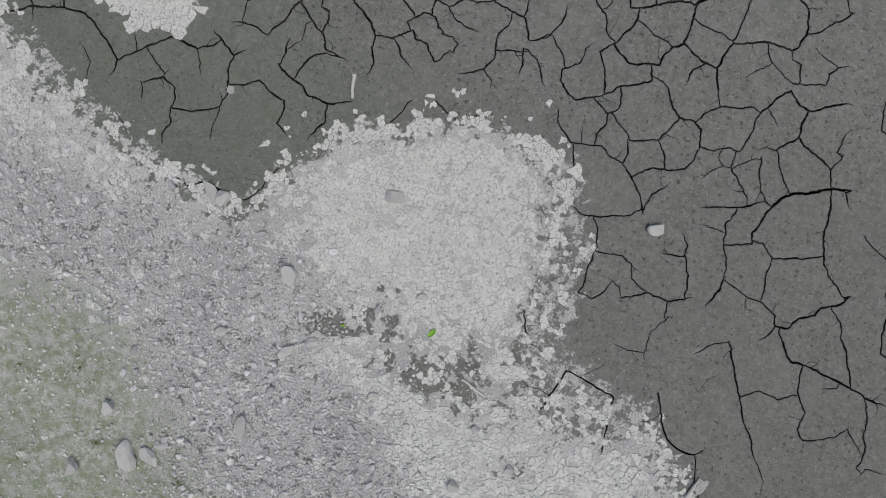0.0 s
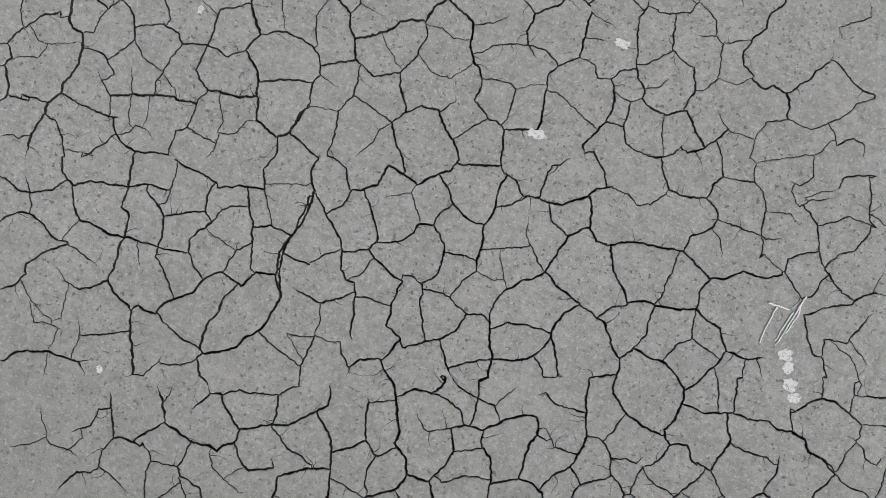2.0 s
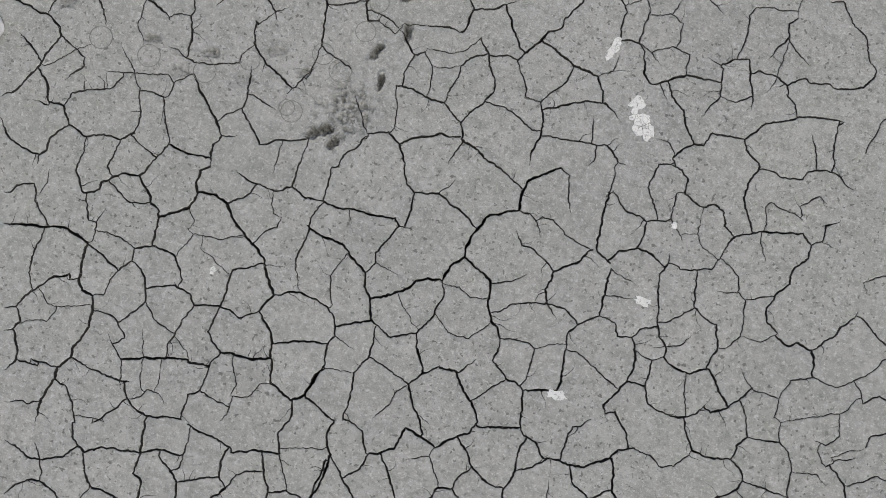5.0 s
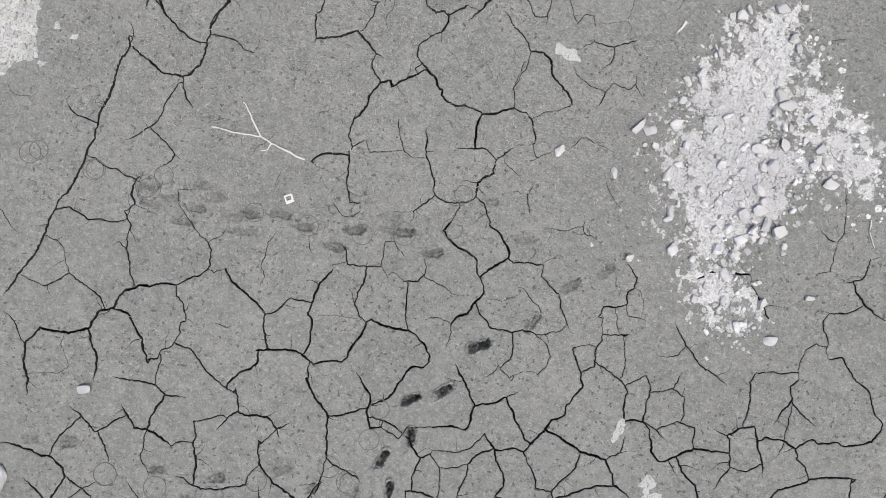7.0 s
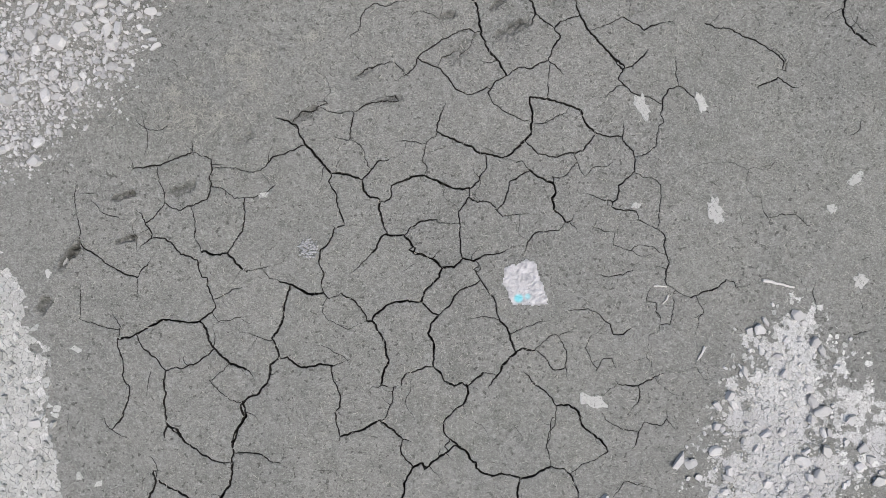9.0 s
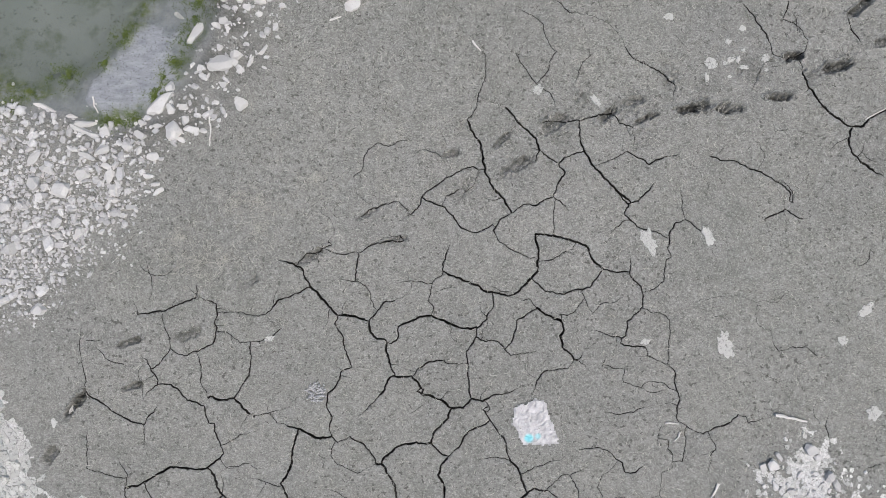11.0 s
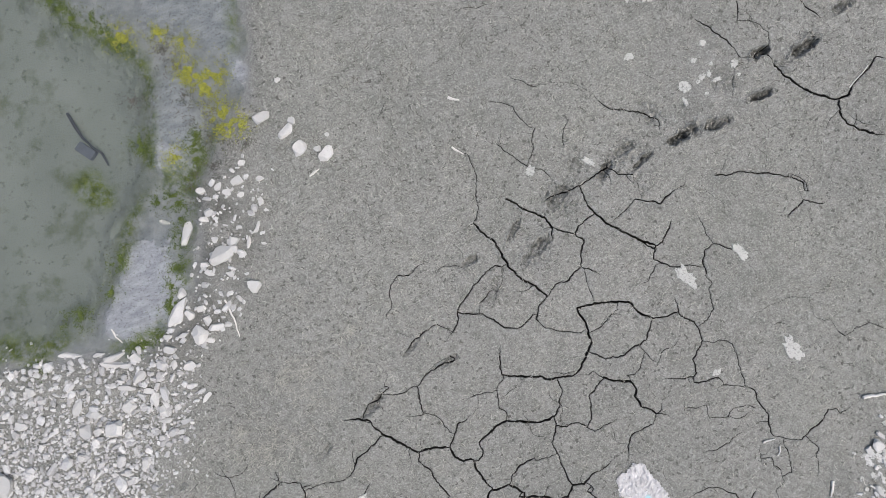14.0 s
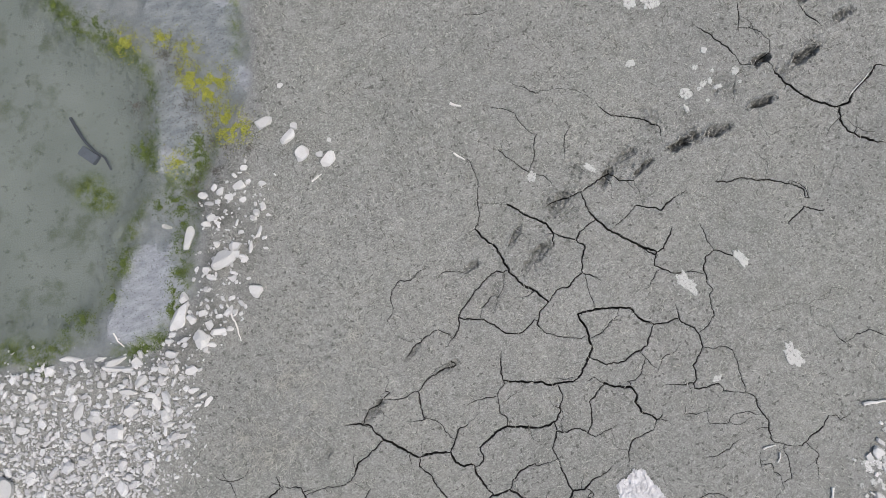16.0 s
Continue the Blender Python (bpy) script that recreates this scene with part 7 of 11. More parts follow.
crack(0.0100, (-0.73, 23.01), (-0.66, 22.91), (-0.66, 22.76), (-0.68, 22.58), (-0.76, 22.43), (-0.78, 22.28), (-0.91, 22.11))
crack(0.0330, (-0.91, 22.11), (-0.83, 21.93), (-0.76, 21.82), (-0.74, 21.6), (-0.72, 21.47), (-0.62, 21.26), (-0.49, 21.12), (-0.41, 20.95))
crack(0.0100, (-1.07, 22.07), (-0.91, 22.11))
crack(0.0100, (-0.29, 22.91), (-0.2, 22.76), (-0.11, 22.61), (0.02, 22.47), (0.13, 22.38), (0.18, 22.23))
crack(0.0330, (-0.44, 22.25), (-0.32, 22.1), (-0.21, 21.98), (-0.08, 21.86), (-0.04, 21.71), (-0.1, 21.57))
crack(0.0045, (-0.77, 22.41), (-0.6, 22.32), (-0.44, 22.25))
crack(0.0045, (-0.53, 22.41), (-0.35, 22.48))
crack(0.0045, (-0.15, 23.08), (-0.24, 22.89))
crack(0.0045, (0.27, 23.55), (0.36, 23.4), (0.63, 23.34), (0.82, 23.26), (1.01, 23.07), (1.06, 22.93))
crack(0.0210, (1.06, 22.93), (1.15, 22.79), (1.4, 22.66), (1.52, 22.59), (1.65, 22.44))
crack(0.0100, (1.65, 22.44), (1.6, 22.23))
crack(0.0100, (0.67, 22.89), (0.53, 22.77), (0.42, 22.51))
crack(0.0210, (-0.03, 21.7), (0.19, 21.52), (0.26, 21.61), (0.44, 21.66))
crack(0.0210, (0.46, 22), (0.46, 21.82), (0.51, 21.66))
crack(0.0330, (0.47, 21.75), (0.53, 21.63), (0.62, 21.48), (0.77, 21.31), (0.9, 21.16), (1.04, 21.04))
crack(0.0210, (-0.01, 22.04), (0.15, 22.06), (0.33, 22.05), (0.53, 22.07), (0.73, 22.11))
crack(0.0210, (0.87, 22.18), (0.88, 22.11), (0.95, 22), (1.03, 21.97))
crack(0.0100, (0.62, 21.48), (0.71, 21.52), (0.89, 21.58), (1.03, 21.65))
crack(0.0210, (1.03, 21.65), (1.18, 21.56), (1.29, 21.48), (1.41, 21.54), (1.51, 21.57))
crack(0.0100, (1.51, 21.57), (1.63, 21.58), (1.69, 21.64))
crack(0.0045, (1.11, 21.94), (1.12, 21.78), (1.11, 21.66))
crack(0.0210, (2.03, 21.56), (2.16, 21.5), (2.26, 21.5), (2.46, 21.43), (2.62, 21.35), (2.77, 21.27), (2.94, 21.15), (3, 21.07), (2.99, 20.96))
crack(0.0045, (2.62, 21.37), (2.71, 21.55))
crack(0.0045, (2.1, 21.54), (2.23, 21.68), (2.37, 21.8))
crack(0.0045, (2.6, 21.67), (2.69, 21.71), (2.82, 21.75), (2.86, 21.83), (3, 21.85), (3.24, 21.79), (3.37, 21.75))
crack(0.0210, (2.52, 23.43), (2.63, 23.29), (2.69, 23.17), (2.76, 23.07), (2.84, 22.91))
crack(0.0100, (2.84, 22.91), (2.86, 22.78), (3.02, 22.7), (3.12, 22.75))
crack(0.0210, (3.12, 23.56), (3.08, 23.39), (2.99, 23.16))
crack(0.0100, (3.13, 23.16), (3.24, 23.05), (3.3, 22.93), (3.25, 22.8), (3.16, 22.76), (3.22, 22.55))
crack(0.0330, (3.22, 22.55), (3.29, 22.35), (3.43, 22.15), (3.58, 21.99), (3.77, 21.86), (3.9, 21.85), (4.07, 21.98), (4.29, 22.08), (4.4, 22.16), (4.51, 22.1))
crack(0.0330, (3.79, 21.85), (3.74, 21.7), (3.77, 21.54), (3.85, 21.46), (3.98, 21.33), (4.15, 21.23))
crack(0.0210, (3.79, 23.22), (3.83, 23.05), (3.97, 22.84))
crack(0.0045, (2.84, 22.17), (2.82, 22.03), (2.85, 21.83))
crack(0.0045, (0.54, 24.04), (0.63, 23.89), (0.75, 23.73))
crack(0.0045, (1.62, 23.11), (1.75, 22.98), (1.88, 22.82))
crack(0.0045, (2.74, 22.66), (2.57, 22.28))
crack(0.0045, (3.47, 21.25), (3.36, 21.07))
crack(0.0210, (-0.79, 21.49), (-0.86, 21.54), (-1.01, 21.49), (-1.2, 21.41), (-1.3, 21.33), (-1.44, 21.25), (-1.51, 21.13), (-1.56, 21.04), (-1.66, 20.97))
crack(0.0210, (-1.49, 21.18), (-1.35, 21.1), (-1.22, 21.05), (-1.12, 20.94), (-1.03, 20.79), (-0.83, 20.73), (-0.65, 20.82))
crack(0.0100, (-1.2, 21.19), (-1.07, 21.25), (-0.95, 21.28))
crack(0.0045, (-1.78, 22.24), (-1.78, 22.06))
crack(0.0100, (-1.58, 21.9), (-1.78, 21.87), (-1.88, 21.82), (-2.01, 21.87), (-2.17, 21.73), (-2.22, 21.53), (-2.32, 21.46))
crack(0.0045, (-2.32, 21.46), (-2.29, 21.26), (-2.15, 21.13), (-2.11, 21.15))
crack(0.0100, (-1.66, 20.97), (-1.76, 20.9))
crack(0.0100, (-1.94, 21.12), (-1.78, 21.14), (-1.69, 21.05))
crack(0.0210, (-2.28, 20.96), (-2.15, 21.05), (-2.03, 21.08))
crack(0.0045, (-2.57, 21.3), (-2.68, 21.12), (-2.75, 21.04))
crack(0.0045, (-2.62, 20.95), (-2.57, 20.78), (-2.66, 20.67), (-2.75, 20.67))
crack(0.0210, (-0.41, 20.95), (-0.26, 21.05), (-0.12, 21.03), (0.03, 21.11), (0.11, 21.13))
crack(0.0210, (0.11, 21.13), (0.18, 21.31), (0.26, 21.42))
crack(0.0210, (0.11, 21.13), (0.25, 21.02), (0.29, 20.95))
crack(0.0100, (0.12, 21.07), (0.1, 20.89), (0.09, 20.68))
crack(0.0210, (-0.41, 20.95), (-0.54, 20.89), (-0.64, 20.75))
crack(0.0100, (1.36, 18.03), (1.37, 18.14))
crack(0.020, (-4.6, 16.75), (-4.37, 16.51), (-4.08, 16.31), (-3.87, 16.28))
crack(0.010, (0.08, 16.76), (0, 16.43), (0.05, 16.18))
crack(0.0100, (-4.87, 16.37), (-4.79, 16.33), (-4.75, 16.24), (-4.76, 16.07))
crack(0.033, (-3.7, 17.02), (-3.65, 16.83), (-3.75, 16.71), (-3.82, 16.51), (-3.81, 16.39), (-3.84, 16.32), (-3.83, 16.14), (-3.86, 15.99), (-3.95, 15.88), (-4.05, 15.81), (-4.18, 15.81), (-4.32, 15.82), (-4.42, 15.89), (-4.6, 15.98), (-4.71, 16.05))
crack(0.022, (-3.81, 16.39), (-3.62, 16.39), (-3.51, 16.38), (-3.38, 16.29), (-3.24, 16.26))
crack(0.033, (-4.79, 16.19), (-4.76, 16.06), (-4.78, 15.99), (-4.83, 15.92), (-4.86, 15.74), (-4.86, 15.56), (-4.91, 15.34), (-4.95, 15.22), (-4.96, 15.08), (-4.98, 14.97), (-4.96, 14.87), (-5.03, 14.71), (-5.04, 14.57), (-5.08, 14.42), (-5.12, 14.27), (-5.17, 14.14), (-5.26, 14.04), (-5.29, 13.9))
crack(0.022, (-4.98, 15.06), (-5.11, 15.09), (-5.22, 15.1), (-5.35, 15.2))
crack(0.005, (-5.35, 15.2), (-5.45, 15.33))
crack(0.022, (-4.04, 15.8), (-3.99, 15.65), (-3.91, 15.52), (-3.85, 15.44))
crack(0.022, (-4.09, 15.72), (-4.14, 15.59), (-4.19, 15.47), (-4.2, 15.36), (-4.26, 15.2), (-4.35, 15.11), (-4.42, 15.04), (-4.61, 14.91))
crack(0.022, (-4.27, 15.08), (-4.13, 14.99), (-4.01, 14.9), (-3.96, 14.84), (-3.98, 14.78), (-4.07, 14.7), (-4.13, 14.63))
crack(0.0100, (-3.96, 14.84), (-3.83, 14.78))
crack(0.022, (-5.04, 14.66), (-4.91, 14.63), (-4.77, 14.55), (-4.65, 14.55), (-4.46, 14.48), (-4.34, 14.44))
crack(0.0100, (-4.3, 14.58), (-4.32, 14.44))
crack(0.005, (-5.39, 15.98), (-5.28, 15.97), (-5.14, 16.02))
crack(0.005, (-5.34, 15.63), (-5.23, 15.53))
crack(0.005, (-4.76, 16.06), (-4.63, 16.12), (-4.52, 16.19))
crack(0.005, (-3.73, 15.31), (-3.56, 15.34), (-3.43, 15.4), (-3.24, 15.36))
crack(0.033, (-5.29, 13.9), (-5.32, 13.81), (-5.35, 13.6), (-5.41, 13.37), (-5.49, 13.22), (-5.59, 13.02), (-5.71, 12.75))
crack(0.022, (-5.29, 13.9), (-5.12, 13.98), (-5.02, 13.94), (-4.91, 13.9), (-4.83, 13.87), (-4.63, 13.89), (-4.49, 13.9))
crack(0.0100, (-4.83, 13.87), (-4.91, 13.78))
crack(0.0100, (-5.34, 13.58), (-5.2, 13.55), (-5.08, 13.47), (-5.03, 13.3), (-4.96, 13.18))
crack(0.022, (-4.96, 13.18), (-5.07, 13.08), (-5.26, 12.97))
crack(0.0100, (-5.26, 12.97), (-5.41, 13.01), (-5.56, 13.06))
crack(0.022, (-4.96, 13.18), (-4.87, 13.12), (-4.75, 13.07), (-4.55, 12.97), (-4.48, 12.88), (-4.42, 12.81))
crack(0.033, (-4.35, 14.49), (-4.39, 14.37), (-4.37, 14.23), (-4.33, 14.15))
crack(0.022, (-4.33, 14.15), (-4.44, 14.05), (-4.32, 13.89), (-4.34, 13.75), (-4.32, 13.58), (-4.25, 13.41), (-4.2, 13.27))
crack(0.005, (-4.33, 14.15), (-4.17, 14.12), (-4.02, 14.07))
crack(0.022, (-4.5, 13.63), (-4.44, 13.67), (-4.33, 13.59))
crack(0.005, (-4.79, 13.28), (-4.63, 13.34))
crack(0.033, (-4.42, 12.81), (-4.35, 12.85), (-4.31, 12.98), (-4.26, 13.08), (-4.1, 13.18), (-3.96, 13.19), (-3.83, 13.26), (-3.71, 13.27))
crack(0.022, (-5.68, 12.57), (-5.52, 12.48), (-5.37, 12.26), (-5.33, 12.23))
crack(0.033, (-4.59, 12.52), (-4.55, 12.41), (-4.46, 12.29), (-4.43, 12.15), (-4.42, 11.93))
crack(0.033, (-4.35, 12.85), (-4.16, 12.82), (-4.03, 12.65), (-3.94, 12.56), (-3.9, 12.42), (-3.8, 12.27))
crack(0.0100, (-4.16, 12.82), (-4.15, 12.92))
crack(0.022, (-3.64, 13.27), (-3.56, 13.33), (-3.47, 13.4), (-3.37, 13.44), (-3.3, 13.52), (-3.27, 13.59), (-3.29, 13.77), (-3.35, 13.86))
crack(0.0100, (-3.35, 13.86), (-3.46, 13.91), (-3.51, 13.97))
crack(0.0100, (-3.35, 13.86), (-3.22, 13.95), (-3.16, 14.11))
crack(0.0100, (-3.61, 14.48), (-3.84, 14.42), (-3.79, 14.24), (-3.64, 14.09), (-3.61, 14.06))
crack(0.022, (-3.64, 13.27), (-3.61, 13.14), (-3.51, 13.06), (-3.44, 12.86))
crack(0.022, (-3.5, 12.83), (-3.48, 12.71), (-3.53, 12.59))
crack(0.022, (-3.53, 12.59), (-3.55, 12.53), (-3.68, 12.45), (-3.71, 12.34), (-3.78, 12.33))
crack(0.022, (-3.52, 12.57), (-3.41, 12.54), (-3.32, 12.53), (-3.17, 12.39), (-3.05, 12.28), (-2.93, 12.21))
crack(0.022, (-3.67, 12.4), (-3.67, 12.22), (-3.67, 12.07))
crack(0.033, (-3.08, 13.58), (-2.98, 13.44), (-2.9, 13.39), (-2.79, 13.33), (-2.71, 13.28), (-2.58, 13.19), (-2.5, 13.12))
crack(0.0100, (-3.21, 13.5), (-3.08, 13.58))
crack(0.005, (-3.08, 13.58), (-2.92, 13.64))
crack(0.0100, (-3.13, 12.9), (-3.02, 12.89), (-2.94, 12.86), (-2.81, 12.91))
crack(0.005, (-4.88, 12.42), (-4.9, 12.31), (-4.8, 12.15), (-4.75, 12.06))
crack(0.005, (-5.19, 11.9), (-4.85, 11.96))
crack(0.005, (-3.24, 16.26), (-3.19, 16.4), (-3.23, 16.46), (-3.06, 16.44))
crack(0.005, (-2.57, 16.29), (-2.56, 16.13), (-2.57, 16.02))
crack(0.005, (-2.14, 16.35), (-2.11, 16.12))
crack(0.022, (-1.78, 16.41), (-1.72, 16.28), (-1.63, 16.19))
crack(0.033, (-1.51, 16.23), (-1.63, 16.18), (-1.71, 16.04), (-1.74, 15.96), (-1.74, 15.87), (-1.8, 15.76), (-1.85, 15.69))
crack(0.033, (-1.49, 16.15), (-1.36, 16.26), (-1.23, 16.35), (-1.12, 16.44))
crack(0.033, (-1.12, 16.44), (-0.99, 16.38), (-0.94, 16.28), (-0.86, 16.23))
crack(0.033, (-0.86, 16.16), (-0.76, 16.09), (-0.62, 16.07), (-0.55, 16.09), (-0.42, 16.06), (-0.32, 16.02), (-0.19, 16.05), (-0.09, 16.11), (0.05, 16.17))
crack(0.022, (-1.86, 15.72), (-1.89, 15.58), (-1.89, 15.44), (-1.82, 15.34), (-1.87, 15.26))
crack(0.022, (-1.82, 15.34), (-1.7, 15.44), (-1.63, 15.47))
crack(0.033, (-1.86, 15.22), (-2.01, 15.21), (-2.18, 15.18), (-2.27, 15.1), (-2.29, 15.07))
crack(0.033, (-1.85, 15.24), (-1.83, 15.09), (-1.82, 14.92))
crack(0.005, (-2.26, 15.05), (-2.18, 15.01), (-2.04, 14.96))
crack(0.0100, (-1.35, 15.85), (-1.29, 15.65), (-1.25, 15.52), (-1.18, 15.39), (-1.08, 15.34), (-0.91, 15.35))
crack(0.0100, (-1.61, 15.31), (-1.4, 15.35), (-1.22, 15.4))
crack(0.022, (-0.97, 15.75), (-0.93, 15.54), (-0.9, 15.37), (-0.83, 15.24), (-0.76, 15.12), (-0.75, 14.98), (-0.71, 14.93))
crack(0.005, (-2.41, 15.62), (-2.24, 15.7), (-2.06, 15.84))
crack(0.005, (-3.08, 14.83), (-2.96, 14.6))
crack(0.005, (-2.61, 14.95), (-2.68, 14.62))
crack(0.022, (-2.5, 13.11), (-2.4, 13.16), (-2.29, 13.3), (-2.22, 13.37))
crack(0.022, (-2.19, 13.36), (-1.98, 13.36))
crack(0.033, (-1.96, 13.36), (-1.94, 13.49), (-1.89, 13.64), (-1.84, 13.72), (-1.79, 13.78))
crack(0.033, (-1.96, 13.35), (-1.99, 13.23), (-1.92, 13.14), (-1.91, 12.97), (-1.91, 12.83))
crack(0.033, (-2.5, 13.12), (-2.5, 13), (-2.45, 12.87), (-2.4, 12.72))
crack(0.033, (-2.53, 12.66), (-2.38, 12.7), (-2.18, 12.74), (-2.04, 12.74), (-1.88, 12.66), (-1.81, 12.62))
crack(0.033, (-2.49, 12.67), (-2.49, 12.51), (-2.55, 12.43), (-2.67, 12.37), (-2.76, 12.25))
crack(0.033, (-1.81, 12.62), (-1.68, 12.68), (-1.47, 12.71), (-1.41, 12.78), (-1.4, 12.87), (-1.35, 12.99), (-1.27, 13.16), (-1.27, 13.24))
crack(0.022, (-1.86, 12.63), (-1.85, 12.41))
crack(0.022, (-1.27, 13.24), (-1.37, 13.31), (-1.44, 13.42), (-1.44, 13.58), (-1.38, 13.73), (-1.38, 13.91))
crack(0.022, (-1.62, 13.9), (-1.42, 13.92), (-1.21, 13.95))
crack(0.0100, (-1.21, 13.95), (-1.21, 14.15), (-1.21, 14.26))
crack(0.0100, (-1.21, 13.95), (-1.12, 13.85), (-1.09, 13.77))
crack(0.0100, (-1.1, 14.28), (-0.96, 14.13), (-0.89, 14.04))
crack(0.0100, (-1.07, 13.9), (-1.03, 13.9), (-0.9, 13.82))
crack(0.022, (-0.89, 13.82), (-0.73, 13.85), (-0.66, 13.97), (-0.66, 14.04), (-0.7, 14.14))
crack(0.022, (-0.85, 13.81), (-0.82, 13.56), (-0.81, 13.42), (-0.74, 13.24))
crack(0.033, (-1.21, 13.29), (-1.04, 13.24), (-0.87, 13.23), (-0.74, 13.24), (-0.61, 13.18), (-0.48, 13.06), (-0.42, 12.97))
crack(0.0100, (-0.64, 13.91), (-0.45, 13.86), (-0.3, 13.78), (-0.16, 13.78))
crack(0.022, (-0.42, 12.91), (-0.47, 12.83))
crack(0.022, (-1.73, 14.14), (-1.67, 14.07), (-1.62, 13.9))
crack(0.0100, (-1.79, 13.78), (-1.81, 13.86), (-1.7, 13.91))
crack(0.005, (-1.82, 13.23), (-1.57, 13.26), (-1.4, 13.26))
crack(0.022, (-0.72, 14.93), (-0.54, 14.87), (-0.46, 14.87), (-0.33, 14.91), (-0.22, 15))
crack(0.022, (-0.72, 14.93), (-0.84, 14.8), (-0.94, 14.69), (-0.92, 14.56))
crack(0.033, (-0.54, 14.52), (-0.45, 14.43), (-0.34, 14.36), (-0.24, 14.33), (-0.14, 14.28), (-0.07, 14.24))
crack(0.0100, (-0.39, 14.83), (-0.46, 14.64))
crack(0.0100, (-0.61, 13.39), (-0.41, 13.46), (-0.27, 13.43))
crack(0.0100, (-0.24, 13.4), (-0.22, 13.28), (-0.24, 13.07))
crack(0.005, (-0.24, 13.4), (-0.03, 13.28))
crack(0.0100, (-2.54, 14.15), (-2.63, 13.99), (-2.63, 13.82), (-2.66, 13.71), (-2.59, 13.58), (-2.62, 13.45))
crack(0.0100, (-2.15, 14.15), (-2.1, 13.99), (-2.05, 13.91))
crack(0.0100, (-2.09, 14.52), (-1.93, 14.58))
crack(0.0100, (-1.93, 14.62), (-1.8, 14.48), (-1.66, 14.49))
crack(0.022, (-1.82, 14.92), (-1.78, 14.79), (-1.73, 14.65))
crack(0.005, (-1.39, 14.55), (-0.99, 14.68))
crack(0.005, (-1.63, 14.78), (-1.59, 14.57))
crack(0.022, (0.05, 16.17), (0.21, 16.14), (0.29, 16.06), (0.33, 15.95), (0.38, 15.85), (0.38, 15.78))
crack(0.0100, (0.3, 16.09), (0.42, 16.18), (0.59, 16.23), (0.76, 16.34))
crack(0.033, (-0.33, 16.01), (-0.36, 15.82), (-0.34, 15.62))
crack(0.022, (-0.59, 15.55), (-0.42, 15.57), (-0.25, 15.61), (-0.13, 15.56), (-0.05, 15.49))
crack(0.022, (-0.05, 15.49), (0.04, 15.6), (0.16, 15.71))
crack(0.033, (-0.05, 15.49), (-0.07, 15.38), (-0.05, 15.33), (-0.15, 15.26), (-0.22, 15.18), (-0.22, 15))
crack(0.0100, (0.34, 15.78), (0.4, 15.66))
crack(0.0100, (0.3, 15.54), (0.43, 15.59), (0.49, 15.65), (0.61, 15.72))
crack(0.0100, (0.78, 15.75), (0.87, 15.85), (0.94, 15.96), (1.03, 15.95), (1.11, 15.92), (1.24, 15.96))
crack(0.022, (-0.22, 15), (-0.09, 14.92), (-0.03, 14.79), (0.01, 14.69))
crack(0.033, (0.01, 14.69), (0.15, 14.61), (0.25, 14.49), (0.31, 14.4), (0.31, 14.33), (0.15, 14.19), (0.01, 14.04))
crack(0.022, (0.31, 14.33), (0.38, 14.28), (0.55, 14.32), (0.66, 14.31))
crack(0.022, (-0.06, 14.22), (-0.04, 14.09), (0.03, 14), (0.09, 13.87))
crack(0.033, (0.09, 13.87), (0.02, 13.75), (-0.06, 13.57), (-0.18, 13.51), (-0.24, 13.4))
crack(0.005, (0.09, 13.87), (0.14, 13.8), (0.36, 13.81), (0.52, 13.91))
crack(0.022, (0.02, 13.71), (0.09, 13.59), (0.21, 13.5), (0.25, 13.45), (0.43, 13.45), (0.52, 13.44), (0.63, 13.5), (0.7, 13.49))
crack(0.022, (0.53, 13.42), (0.56, 13.25), (0.55, 13.11))
crack(0.0100, (0.47, 15.34), (0.43, 15.16), (0.4, 15.14), (0.45, 14.99), (0.5, 14.82))
crack(0.005, (0.19, 15.15), (0.4, 15.15))
crack(0.005, (0.75, 15.37), (0.86, 15.34), (0.94, 15.29))
crack(0.0100, (0.68, 14.77), (0.86, 14.78), (1.02, 14.83), (1.15, 14.88), (1.18, 14.8), (1.35, 14.75))
crack(0.005, (0.77, 14.69), (0.72, 14.54))
crack(0.0100, (0.73, 14.37), (0.75, 14.27), (0.75, 14.18))
crack(0.022, (0.77, 14.17), (0.88, 14.08), (1, 14.01), (1.04, 13.87), (1.12, 13.74), (1.17, 13.65))
crack(0.0100, (1.17, 13.65), (1.25, 13.56))
crack(0.0100, (0.47, 14.01), (0.58, 13.98), (0.66, 13.9), (0.78, 13.82), (0.86, 13.69))
crack(0.0100, (1.17, 13.65), (1.08, 13.56), (0.91, 13.49), (0.81, 13.47), (0.97, 13.36), (1.03, 13.24), (0.99, 13.09), (0.92, 12.99))
crack(0.0100, (1.32, 13.41), (1.48, 13.47))
crack(0.022, (1.44, 13.12), (1.58, 13.21), (1.56, 13.4), (1.62, 13.55), (1.61, 13.62))
crack(0.022, (1.61, 13.62), (1.8, 13.64), (1.93, 13.68))
crack(0.0100, (1.61, 13.62), (1.58, 13.72), (1.59, 13.83))
crack(0.022, (1.52, 13.82), (1.57, 13.96), (1.71, 13.97), (1.84, 14.03))
crack(0.022, (1.84, 14.03), (1.83, 14.19), (1.9, 14.25), (1.91, 14.38), (1.83, 14.47), (1.74, 14.56))
crack(0.0100, (1.84, 14.03), (1.88, 13.9), (2.04, 13.9), (2.15, 13.86))
crack(0.0100, (1.71, 13.96), (1.76, 13.79), (1.83, 13.65))
crack(0.0100, (1.87, 13.64), (1.94, 13.33), (1.94, 13.16))
crack(0.005, (1.63, 14.4), (1.68, 14.23), (1.77, 14.18))
